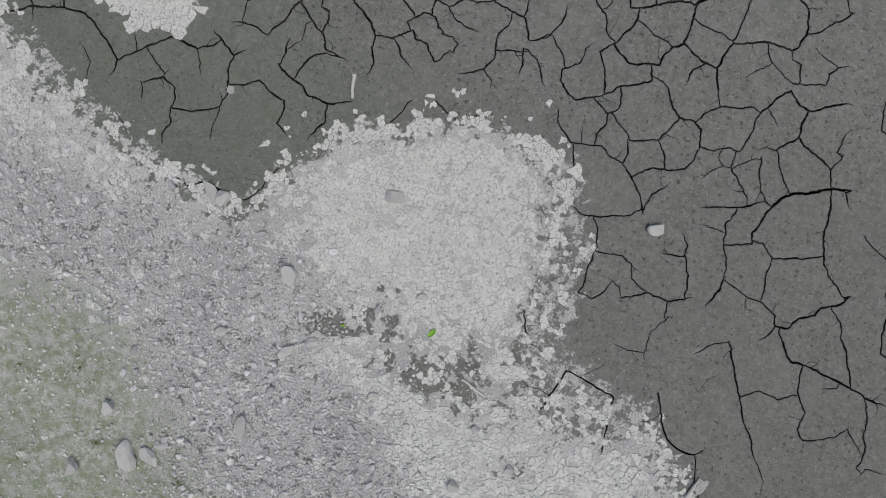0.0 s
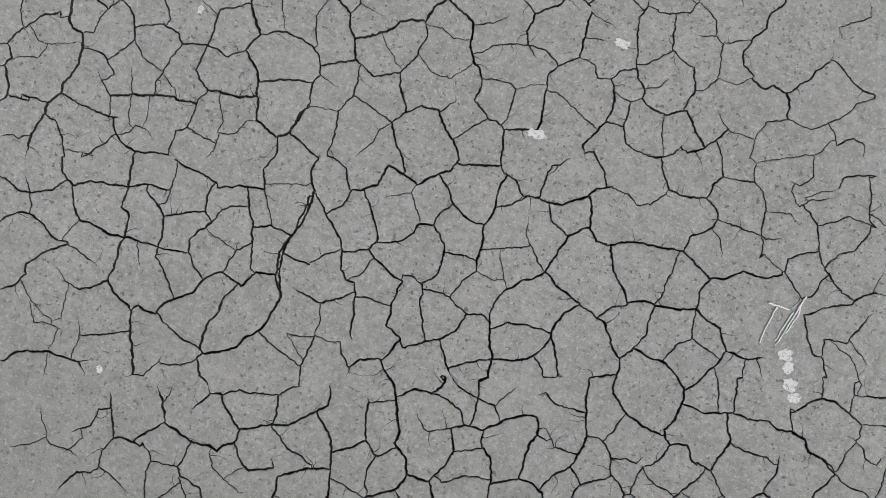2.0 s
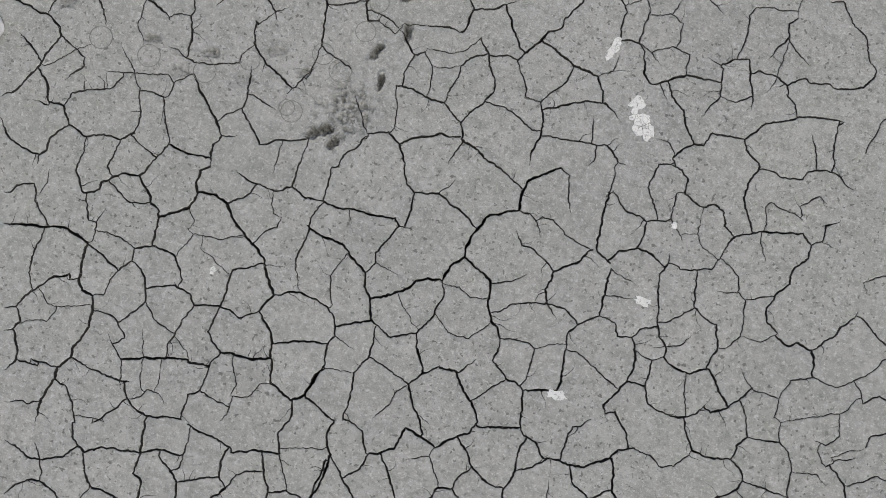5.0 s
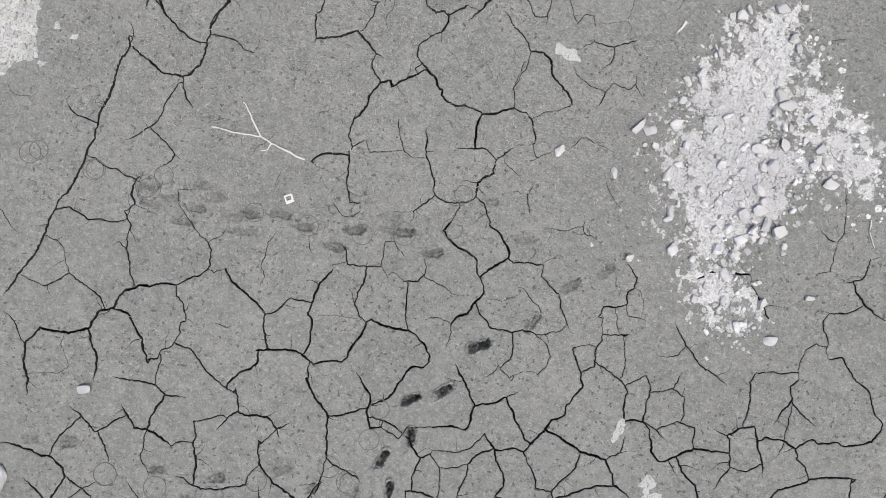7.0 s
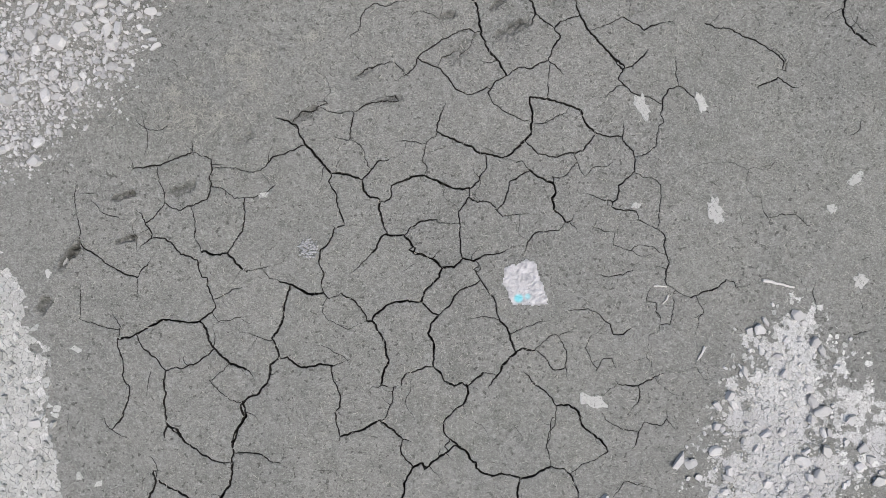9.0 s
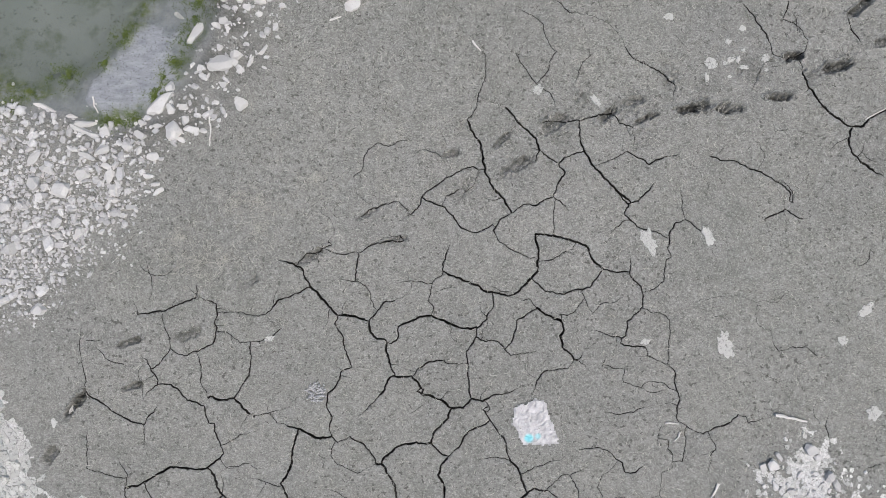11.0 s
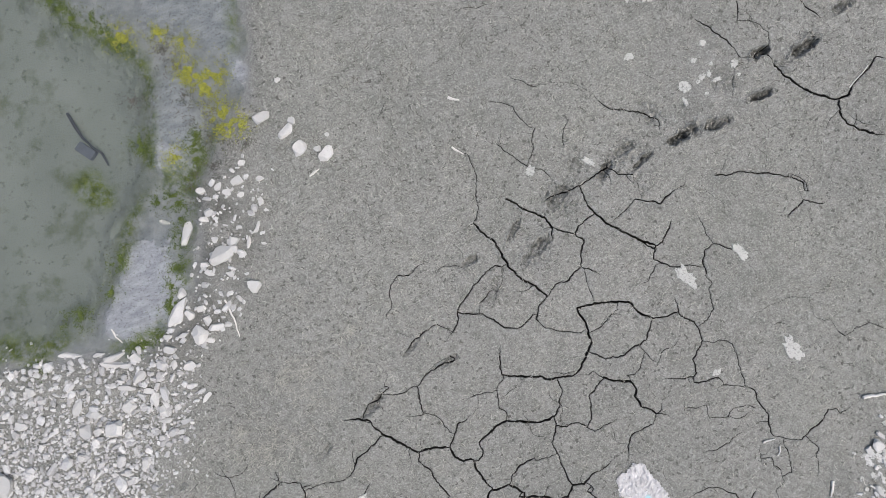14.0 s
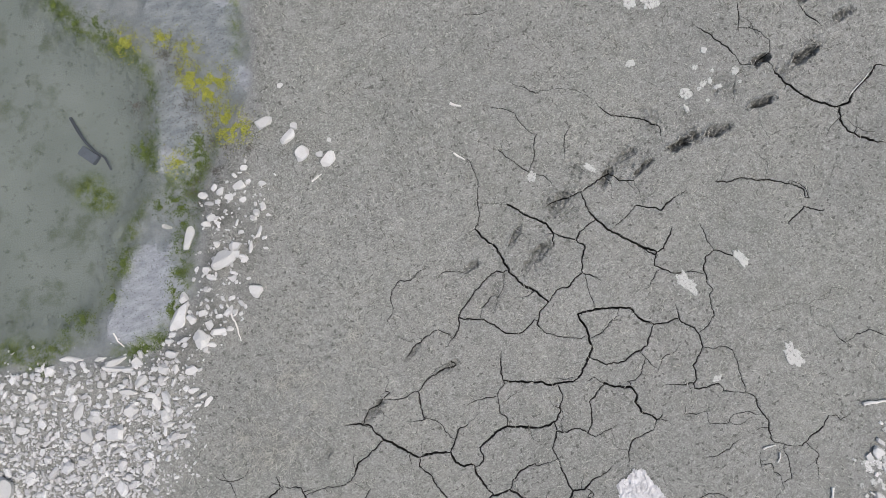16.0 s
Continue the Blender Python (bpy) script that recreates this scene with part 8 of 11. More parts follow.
crack(0.005, (1.98, 14.22), (2.06, 14.02))
crack(0.005, (1.3, 13.88), (1.47, 13.74))
crack(0.0100, (0.37, 13.11), (0.42, 13.02), (0.36, 12.9), (0.26, 12.83))
crack(0.0100, (0.42, 13.02), (0.53, 12.93), (0.61, 12.86))
crack(0.005, (0.63, 12.94), (0.76, 13.01), (0.92, 12.99))
crack(0.022, (4.02, 15.37), (4.14, 15.27), (4.25, 15.25))
crack(0.0100, (4.25, 15.25), (4.32, 15.39), (4.3, 15.66), (4.24, 15.93))
crack(0.0100, (4.25, 15.25), (4.24, 15.09), (4.23, 14.88), (4.11, 14.84), (4.02, 14.77))
crack(0.022, (4.69, 15.12), (4.66, 14.92), (4.6, 14.84), (4.41, 14.77))
crack(0.0100, (4.69, 15.12), (4.86, 15.2))
crack(0.033, (4.54, 14.78), (4.6, 14.67), (4.71, 14.56), (4.84, 14.47), (5.01, 14.41))
crack(0.022, (4.71, 14.56), (4.6, 14.46), (4.47, 14.4), (4.3, 14.37))
crack(0.022, (4.3, 14.37), (4.25, 14.25), (4.31, 14.12), (4.35, 14.03), (4.34, 13.92))
crack(0.0100, (4.34, 13.92), (4.4, 13.82))
crack(0.0100, (4.21, 13.98), (4.1, 13.89), (4.08, 13.8), (4.05, 13.66), (4.07, 13.51))
crack(0.022, (2.46, 13.93), (2.54, 13.8), (2.64, 13.67), (2.76, 13.56), (2.93, 13.41))
crack(0.0100, (2.32, 13.47), (2.56, 13.53), (2.64, 13.67))
crack(0.005, (2.64, 13.64), (2.83, 13.74))
# hair cracks
crack(0.028, (8.73, 0.45), (8.9, 0.16), (9.07, -0.15), (9.2, -0.41), (9.39, -0.64), (9.49, -0.83))
crack(0.033, (9.29, 0.74), (9.44, 0.56), (9.55, 0.45), (9.74, 0.46), (9.93, 0.43), (10.09, 0.41), (10.32, 0.37), (10.57, 0.3), (10.86, 0.29))
crack(0.030, (10.16, 0.8), (10.29, 0.55), (10.36, 0.38))
crack(0.019, (9.71, 0.43), (9.74, 0.14), (9.92, -0.1), (9.89, -0.33), (10, -0.44))
crack(0.019, (10.57, 0.3), (10.68, 0.08), (10.7, -0.14), (10.78, -0.33), (10.75, -0.57))
crack(0.016, (9.09, -0.16), (9.3, -0.02), (9.54, -0.06), (9.75, 0.07))
crack(0.013, (10, 0.23), (10.2, 0.31))
crack(0.013, (10.13, -0.4), (10.36, -0.29), (10.49, -0.13), (10.72, -0.36))
crack(0.013, (8.35, 0.13), (8.54, 0.34), (8.73, 0.45))
crack(0.011, (7.32, -0.02), (7.56, -0.06), (7.77, -0.02), (7.76, 0.23), (7.93, 0.51))
crack(0.011, (7.77, -0.02), (7.84, -0.18))
crack(0.011, (10.76, -0.71), (10.85, -0.54), (11.13, -0.52))
crack(0.011, (9.49, -0.83), (9.69, -1.07), (9.72, -1.3))
crack(0.011, (8.59, -0.24), (8.64, -0.07), (8.76, 0.04))
crack(0.011, (2.33, 2.16), (2.49, 2.36), (2.47, 2.54))
crack(0.011, (-0.16, 1.49), (0.06, 1.26), (0.08, 0.97))
crack(0.019, (-4.21, 12.03), (-3.9, 12.03), (-3.65, 12.02), (-3.53, 11.93), (-3.25, 11.94))
crack(0.022, (-2.87, 12.17), (-2.68, 12.1))
crack(0.013, (-0.85, 12.02), (-0.62, 11.92))
crack(0.013, (2.68, 12.24), (2.85, 12.03))
crack(0.013, (3.95, 12.51), (4.02, 12.73), (4.04, 13.23))
crack(0.013, (-0.19, 11.86), (0.09, 11.88), (0.28, 11.98), (0.39, 12.14))
crack(0.013, (-0.54, 12.07), (-0.24, 12.13))
crack(0.013, (-2.26, 11.55), (-2.06, 11.8))
crack(0.013, (-4.62, 10.32), (-4.35, 10.58), (-4.11, 10.76))
crack(0.013, (-1.56, 10.25), (-1.56, 9.84))
crack(0.013, (-2.37, 3.24), (-2.17, 2.86))
crack(0.013, (-2.58, 2.63), (-2.35, 2.73), (-2.18, 2.88))
crack(0.016, (-1.89, 2.79), (-1.74, 3))
crack(0.013, (-2.85, 4.42), (-2.54, 4.26))
crack(0.013, (-2.45, 4.1), (-2.48, 3.94))
crack(0.013, (5.23, 8.7), (5.58, 8.88), (5.91, 9.02), (6.06, 9.25))
crack(0.013, (5.66, 7.65), (5.93, 7.51))
crack(0.013, (5.93, 8.47), (6.3, 8.7))
crack(0.013, (6.76, 8.51), (7.19, 8.38))
crack(0.013, (7.25, 6.3), (7.28, 6.46), (7.04, 6.75), (6.71, 6.87))
crack(0.013, (7.14, 7.89), (7.08, 7.58), (7.43, 7.61))
crack(0.013, (0.3, 4.96), (0.56, 4.74))
crack(0.013, (2.34, 4.33), (2.4, 4.13))
# shoe prints: place, length, width, direction, depth
shoe_prints((-0.18, 12.59, 0.22, 0.11, 41, 0.07), (-0.56, 12.41, 0.22, 0.1, 31, 0.07), (-0.47, 11.97, 0.22, 0.1, 97, 0.07), (-0.77, 11.64, 0.24, 0.1, 67, 0.07),
    (-0.61, 11.3, 0.21, 0.08, 92, 0.07), (-1.15, 10.51, 0.32, 0.12, 31, 0.07), (-0.97, 10.41, 0.18, 0.11, 57, 0.06), (-2.72, 11.05, 0.21, 0.12, 16, 0.03),
    (-3.43, 11.02, 0.19, 0.12, 16, 0.03), (-4.59, 11.14, 0.24, 0.14, 16, 0.02), (-5.03, 11.11, 0.21, 0.12, 17, 0.02), (-1.96, 11.29, 0.24, 0.14, 36, 0.02),
    (-1.55, 11.14, 0.21, 0.12, 27, 0.025), (-2.22, 10.85, 0.22, 0.15, 17, 0.015), (-3.02, 10.73, 0.24, 0.17, 16, 0.015), (0.16, 13.21, 0.29, 0.1, 25, 0.07))
shoe_prints((-3.02, 10.73, 0.24, 0.17, 16, 0.015), (0.16, 13.21, 0.29, 0.1, 25, 0.07), (-4.19, 14.4, 0.28, 0.12, 10, 0.02), (-3.54, 14.54, 0.25, 0.12, 10, 0.02),
    (-4.12, 14.21, 0.3, 0.11, 175, 0.015), (-3.56, 14.24, 0.26, 0.11, 0, 0.025), (-2.93, 14.29, 0.26, 0.11, 2, 0.03), (-2.55, 14.35, 0.28, 0.11, 6, 0.03),
    (-3.7, 14.05, 0.26, 0.1, 5, 0.02), (-2.21, 14.26, 0.26, 0.11, 5, 0.03), (-2.92, 14.07, 0.28, 0.1, 10, 0.012), (-1.83, 14.09, 0.29, 0.12, 5, 0.025),
    (-1.59, 14.33, 0.28, 0.11, 15, 0.035), (-1.01, 14.41, 0.29, 0.12, 15, 0.04), (-0.62, 14.21, 0.29, 0.12, 10, 0.03), (-0.05, 14.96, 0.25, 0.11, 10, 0.015))
shoe_prints((-0.62, 14.21, 0.29, 0.12, 10, 0.03), (-0.05, 14.96, 0.25, 0.11, 10, 0.015), (0.51, 14.59, 0.3, 0.1, 15, 0.015), (1.12, 14.13, 0.26, 0.12, 31, 0.025),
    (1.53, 14.39, 0.25, 0.11, 45, 0.02), (0.73, 13.58, 0.26, 0.11, 55, 0.03), (-5.77, 18.83, 0.42, 0.11, 51, 0.06), (-5.11, 19.55, 0.28, 0.09, 17, 0.04),
    (-5.1, 19.01, 0.26, 0.08, 14, 0.04), (-6.1, 18.23, 0.25, 0.15, 59, 0.04), (-4.38, 19.62, 0.39, 0.14, 24, 0.025), (-3.65, 20.21, 0.32, 0.11, 24, 0.015),
    (-2.88, 20.5, 0.35, 0.12, 29, 0.03), (-2.19, 20.99, 0.25, 0.08, 29, 0.02), (-1.14, 21.7, 0.24, 0.1, 9, 0.03), (-1.84, 20.67, 0.3, 0.08, 14, 0.02))
shoe_prints((-1.14, 21.7, 0.24, 0.1, 9, 0.03), (-1.84, 20.67, 0.3, 0.08, 14, 0.02), (-5.37, 21.13, 0.19, 0.12, 179, 0.02), (-5.38, 20.49, 0.17, 0.1, 179, 0.015),
    (-0.5, 21.84, 0.3, 0.08, 43, 0.03), (-0.33, 21.53, 0.42, 0.14, 23, 0.03), (-0.99, 21.25, 0.42, 0.17, 38, 0.015), (0.17, 22.02, 0.35, 0.17, 28, 0.03),
    (0.81, 22.11, 0.28, 0.12, 38, 0.05), (1.08, 22.26, 0.35, 0.12, 8, 0.025), (1.26, 22.04, 0.32, 0.08, 23, 0.045), (1.8, 22.14, 0.28, 0.12, 8, 0.055),
    (2.33, 22.13, 0.33, 0.14, 178, 0.05), (2.93, 22.25, 0.29, 0.1, 178, 0.055), (3.1, 22.74, 0.24, 0.12, 13, 0.055), (3.65, 22.6, 0.35, 0.14, 18, 0.06))
shoe_prints((3.1, 22.74, 0.24, 0.12, 13, 0.055), (3.65, 22.6, 0.35, 0.14, 18, 0.06), (3.97, 23.33, 0.39, 0.12, 38, 0.055), (1.97, 22.18, 0.17, 0.12, 18, 0.04),
    (4.24, 22.88, 0.29, 0.11, 8, 0.04))

shoe_prints((-3.92, 14.31, 0.27, 0.12, 8, 0.014), (-3.37, 14.41, 0.27, 0.12, 8, 0.014), (-2.92, 14.07, 0.27, 0.12, 8, 0.014), (-3.12, 14.21, 0.27, 0.12, 8, 0.014), (-1.21, 14.57, 0.27, 0.12, 8, 0.014), (-1.18, 14.4, 0.27, 0.12, 8, 0.014))


# ---------------------------------------------------------------- crack network of the wet, plated part
def beyond(x, y):
    """How far a place lies past the line where the close network of plates gives way to single cracks."""
    return y - (14.05 + 0.183 * x)


def fill_seeds():
    """Middles of further plates, where the flat goes on beyond the known cracks."""
    y = Y0 + 0.3
    while y < 17.5:
        x = X0 + 0.3
        while x < X1:
            SEEDS.append((x + random.uniform(-0.26, 0.26), y + random.uniform(-0.26, 0.26)))
            x += 0.72
        y += 0.66


def net_edges():
    """Edges of the cells round the seeds: pairs of ends, with the two seeds that each lies between."""
    from mathutils.geometry import delaunay_2d_cdt
    pts = [Vector(p) for p in SEEDS]
    verts, _, tris, _, _, _ = delaunay_2d_cdt(pts, [], [], 0, 1e-6, False)
    centre, owner = [], {}
    for k, (a, b, c) in enumerate(tris):
        A, B, C = verts[a], verts[b], verts[c]
        d = 2 * (A.x * (B.y - C.y) + B.x * (C.y - A.y) + C.x * (A.y - B.y))
        ux = (A.dot(A) * (B.y - C.y) + B.dot(B) * (C.y - A.y) + C.dot(C) * (A.y - B.y)) / d
        uy = (A.dot(A) * (C.x - B.x) + B.dot(B) * (A.x - C.x) + C.dot(C) * (B.x - A.x)) / d
        centre.append((ux, uy))
        for e in ((a, b), (b, c), (c, a)):
            owner.setdefault(tuple(sorted(e)), []).append(k)
    out = []
    for (a, b), ks in owner.items():
        if len(ks) == 2:
            out.append((centre[ks[0]], centre[ks[1]], verts[a], verts[b]))
    return out


def add_network():
    fill_seeds()
    known = np.array([p for way, _ in CRACKS for p in way])
    clear = lambda p: np.min((known[:, 0] - p[0]) ** 2 + (known[:, 1] - p[1]) ** 2) > 0.33 ** 2
    for p, q, s1, s2 in net_edges():
        mx, my = (p[0] + q[0]) / 2, (p[1] + q[1]) / 2
        length = math.hypot(p[0] - q[0], p[1] - q[1])
        if not (X0 + 0.4 < mx < X1 - 0.4 and Y0 + 0.4 < my) or length > 2.0 or length < 0.03:
            continue
        if beyond(mx, my) > 0.05 or inside(CHALK_SHEET, [mx], [my])[0] > 0.1:
            continue
        if not (clear(p) and clear(q) and clear((mx, my))):
            continue
        luck = random.random()
        w = 0.018 * (random.uniform(0.75, 1.25) if luck > 0.3 else random.uniform(0.25, 0.6))
        way, _ = kinked((p, q), 0.06, 0.016)
        n = len(way)
        if luck < 0.07 and length > 0.25:
            cut = max(2, int(n * random.uniform(0.4, 0.7)))
            way = way[:cut] if random.random() < 0.5 else way[-cut:][::-1]
            n = len(way)
            widths = [w * (1 - 0.9 * i / (n - 1)) for i in range(n)]
        else:
            widths = [w * random.uniform(0.75, 1.2) for i in range(n)]
        if len(way) > 1:
            CRACKS.append((way, widths))
        # hair cracks that run from this edge into the plates on either side
        for seed in (s1, s2):
            if length > 0.3 and random.random() < 0.62:
                u = random.uniform(0.25, 0.75)
                sx, sy = p[0] + (q[0] - p[0]) * u, p[1] + (q[1] - p[1]) * u
                dx, dy = seed[0] - sx, seed[1] - sy
                turn, reach = random.uniform(-0.6, 0.6), random.uniform(0.35, 0.95)
                ex = sx + reach * (dx * math.cos(turn) - dy * math.sin(turn))
                ey = sy + reach * (dx * math.sin(turn) + dy * math.cos(turn))
                hair, _ = kinked(((sx, sy), (ex, ey)), 0.06, 0.018)
                k, h = len(hair), min(0.011, 0.5 * w) * random.uniform(0.6, 1.1)
                if k > 1:
                    CRACKS.append((hair, [max(0.0015, h * (1 - i / (k - 1))) for i in range(k)]))


def add_side_cracks():
    """Hair cracks that branch from the main ones into the plates."""
    for way, widths in list(CRACKS):
        for i in range(2, len(way) - 2):
            if random.random() > (0.045 if way[i][1] < 15.5 else 0.025):
                continue
            dx, dy = way[i + 1][0] - way[i - 1][0], way[i + 1][1] - way[i - 1][1]
            heading = math.atan2(dy, dx) + random.choice((-1, 1)) * random.uniform(0.9, 1.9)
            hair = [way[i]]
            for _ in range(random.randint(2, 7)):
                heading += random.uniform(-0.6, 0.6)
                hair.append((hair[-1][0] + 0.045 * math.cos(heading), hair[-1][1] + 0.045 * math.sin(heading)))
            k, h = len(hair), min(0.011, 0.6 * widths[i]) * random.uniform(0.6, 1.1)
            CRACKS.append((hair, [max(0.0015, h * (1 - j / (k - 1))) for j in range(k)]))


def add_hair_cracks(count):
    """Loose hair cracks of the smoother mud towards the pond."""
    for _ in range(count):
        x, y = random.uniform(-6.5, 6.0), random.uniform(13.5, 27.0)
        if beyond(x, y) < 0.2 or inside(POND, [x], [y])[0] > -0.6 or (x < -1.5 - (y - 20) * 0.1 and y > 20.5):
            continue
        way, heading = [(x, y)], random.uniform(0, 6.28)
        for _ in range(random.randint(3, 9)):
            heading += random.uniform(-0.7, 0.7)
            way.append((way[-1][0] + 0.065 * math.cos(heading), way[-1][1] + 0.065 * math.sin(heading)))
        h, k = random.uniform(0.004, 0.009), len(way)
        CRACKS.append((way, [max(0.0015, h * math.sin(math.pi * (i + 0.4) / k)) for i in range(k)]))


lay_cracks()
add_side_cracks()
add_network()
add_hair_cracks(90)


def print_dent(x, y):
    """Depth of the shoe prints and how much damp and painted shade darken them."""
    deep, rim, damp_and_shade = np.zeros(len(x)), np.zeros(len(x)), np.zeros(len(x))
    for px, py, length, width, angle, depth in PRINTS:
        near = np.flatnonzero((abs(x - px) < 0.5) & (abs(y - py) < 0.5))
        if not len(near):
            continue
        c, s = math.cos(radians(angle)), math.sin(radians(angle))
        u = ((x[near] - px) * c + (y[near] - py) * s) / (length / 2)
        v = (-(x[near] - px) * s + (y[near] - py) * c) / (width / 2)
        waist = 1 - 0.22 * np.exp(-((u + 0.15) / 0.3) ** 2)
        r = (np.abs(u) ** 2.6 + np.abs(v / waist) ** 2.4) ** 0.4
        torn = wavy(x[near], y[near], 0.032, py)
        r = r + 0.36 * wavy(x[near], y[near], 0.11, px) + 0.22 * torn
        deep[near] = np.maximum(deep[near], depth * smooth(1.04, 0.74, r) * (0.8 + 0.3 * u) * (1 + 0.35 * v) * (1 + 0.8 * wavy(x[near], y[near], 0.05, px + py)))
        rim[near] = np.maximum(rim[near], 0.22 * depth * np.exp(-((r - 1.28) / 0.16) ** 2))
        # wetness and the steep walls' shade as one darkness, stronger to one side
        damp_and_shade[near] = np.maximum(damp_and_shade[near], min(1.0, 0.25 + depth * 11) * smooth(1.25, 0.8, r) * np.clip(0.85 + 0.35 * v - 0.7 * torn, 0.25, 1.1))
    return rim - deep, damp_and_shade


def ground_height(x, y):
    """Height of the mud and its shares of damp with painted shade, bed, silt and algae."""
    x, y = np.asarray(x, float), np.asarray(y, float)
    edge = smooth(0, 1.5, np.minimum(np.minimum(x - X0, X1 - x), np.minimum(y - Y0, Y1 - y)))
    z = 0.016 * wavy(x, y, 2.2, 3.0) * edge
    churned = np.zeros(len(x))
    for cx, cy, r, much in CHURNED:
        near = np.flatnonzero(np.hypot(x - cx, y - cy) < 1.5 * r)
        if len(near):
            d = np.hypot(x[near] - cx, y[near] - cy) / r + 0.5 * wavy(x[near], y[near], 0.12, cx)
            churned[near] = np.maximum(churned[near], much * smooth(1.0, 0.15, d))
    near = np.flatnonzero(churned > 0)
    if len(near):
        lumps = wavy(x[near], y[near], 0.07, 9.0)
        z[near] += churned[near] * (0.05 * lumps - 0.022)
        # darker in the hollows between the lumps
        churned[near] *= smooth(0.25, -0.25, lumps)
    dent, damp_and_shade = print_dent(x, y)
    damp_and_shade = np.maximum(damp_and_shade, churned * 0.75)
    z += dent
    shore = np.where((x < -1.5) & (y > 21), 1.0, 0.0)
    idx = np.flatnonzero(shore)
    bed, silt, algae, deepness = (np.zeros(len(x)) for _ in range(4))
    if len(idx):
        a, b = x[idx], y[idx]
        ragged = 0.10 * wavy(a, b, 0.5, 5.0) + 0.05 * wavy(a, b, 0.12, 7.0)
        d, deep = inside(POND, a, b) + ragged, inside(POND_DEEP, a, b) + ragged
        z[idx] += -0.075 * smooth(-0.35, 0.15, d) - 0.16 * smooth(-0.1, 0.5, deep)
        bed[idx] = smooth(-0.25, 0.10, d)
        deepness[idx] = smooth(-0.12, 0.16, deep)
        for bank in SILT_BANKS:
            s = smooth(-0.14, 0.10, inside(bank, a, b) + 1.6 * ragged)
            silt[idx] = np.maximum(silt[idx], s)
            z[idx] += 0.035 * s
        rim = np.exp(-((deep - 0.02) / 0.13) ** 2) + 0.8 * np.exp(-((d - 0.05) / 0.10) ** 2)
        patch = smooth(0.32, 0.1, np.hypot(a +5.22, b - 24.36)) + smooth(0.25, 0.08, np.hypot(a +5.11, b - 24.16)) + smooth(0.35, 0.1, np.hypot(a + 4.05, b - 24.0)) * 0.8
        algae[idx] = np.clip(rim * smooth(-0.25, 0.25, wavy(a, b, 0.9, 2.0) + 0.12) + patch, 0, 1)
        damp_and_shade[idx] = np.maximum(damp_and_shade[idx], 0.35 * smooth(-0.45, 0.0, d))
        damp_and_shade[idx] = np.maximum(damp_and_shade[idx], 0.75 * smooth(-0.15, 0.2, inside(SHORE, a, b)) * smooth(-0.25, 0.3, wavy(a, b, 0.35, 12.0)))
    # slimy wet ground beside the chalk sheet
    slime = np.flatnonzero((y < -1.0) & (x < 4))
    if len(slime):
        a, b = x[slime], y[slime]
        s = smooth(-0.5, 0.5, inside([(-0.6, -1.6), (0.67, -1.45), (1.58, -1.74), (2.01, -2.35), (2.45, -2.8), (3.06, -3.27), (3.0, -5.5), (-3, -6)], a, b))
        algae[slime] = np.maximum(algae[slime], 1.0 * s)
    film = smooth(-1.6, 0.6, inside(GREEN_FILM, x, y)) * 0.44
    chalk = np.zeros(len(x))
    for outline, soft, ragged, seed, share in DUSTED:
        px, py = [p[0] for p in outline], [p[1] for p in outline]
        near = np.flatnonzero((x > min(px) - 0.8) & (x < max(px) + 0.8) & (y > min(py) - 0.8) & (y < max(py) + 0.8))
        if len(near):
            f = chalky(outline, x[near], y[near])
            f = f + np.where(f > -0.8, uneven(x[near], y[near], ragged, seed), 0)
            chalk[near] = np.maximum(chalk[near], share * smooth(-soft, soft, f))
    chalk *= 1 - 0.13 * smooth(-0.5, 0.4, inside(GRAVEL, x, y))
    return z, damp_and_shade, bed, silt, algae, chalk, deepness, film


def level(x, y):
    """Height alone, at one place."""
    return float(ground_height([x], [y])[0][0])


# ---------------------------------------------------------------- the ground: one sheet, cut by the cracks
def crack_quads():
    """Outlines of the cracks as strips of four-cornered pieces, and points just outside them for the worn lips."""
    verts, faces, rims, lips = [], [], [], []
    for way, widths in CRACKS:
        n = len(way)
        base = len(verts)
        for i in range(n):
            x0, y0 = way[max(i - 1, 0)]
            x1, y1 = way[min(i + 1, n - 1)]
            length = math.hypot(x1 - x0, y1 - y0) or 1.0
            nx, ny, h = -(y1 - y0) / length, (x1 - x0) / length, widths[i] / 2
            x, y = way[i]
            verts += [Vector((x + nx * h, y + ny * h)), Vector((x - nx * h, y - ny * h))]
            if h > 0.004:
                e = h + 0.012
                lips += [(x + nx * e, y + ny * e), (x - nx * e, y - ny * e)]
        for i in range(n - 1):
            a = base + 2 * i
            rims += [(a, a + 2), (a + 1, a + 3)]
            faces += [(a + 1, a + 3, a + 2), (a + 1, a + 2, a)]
        rims += [(base, base + 1), (base + 2 * n - 2, base + 2 * n - 1)]
    return verts, faces, rims, lips


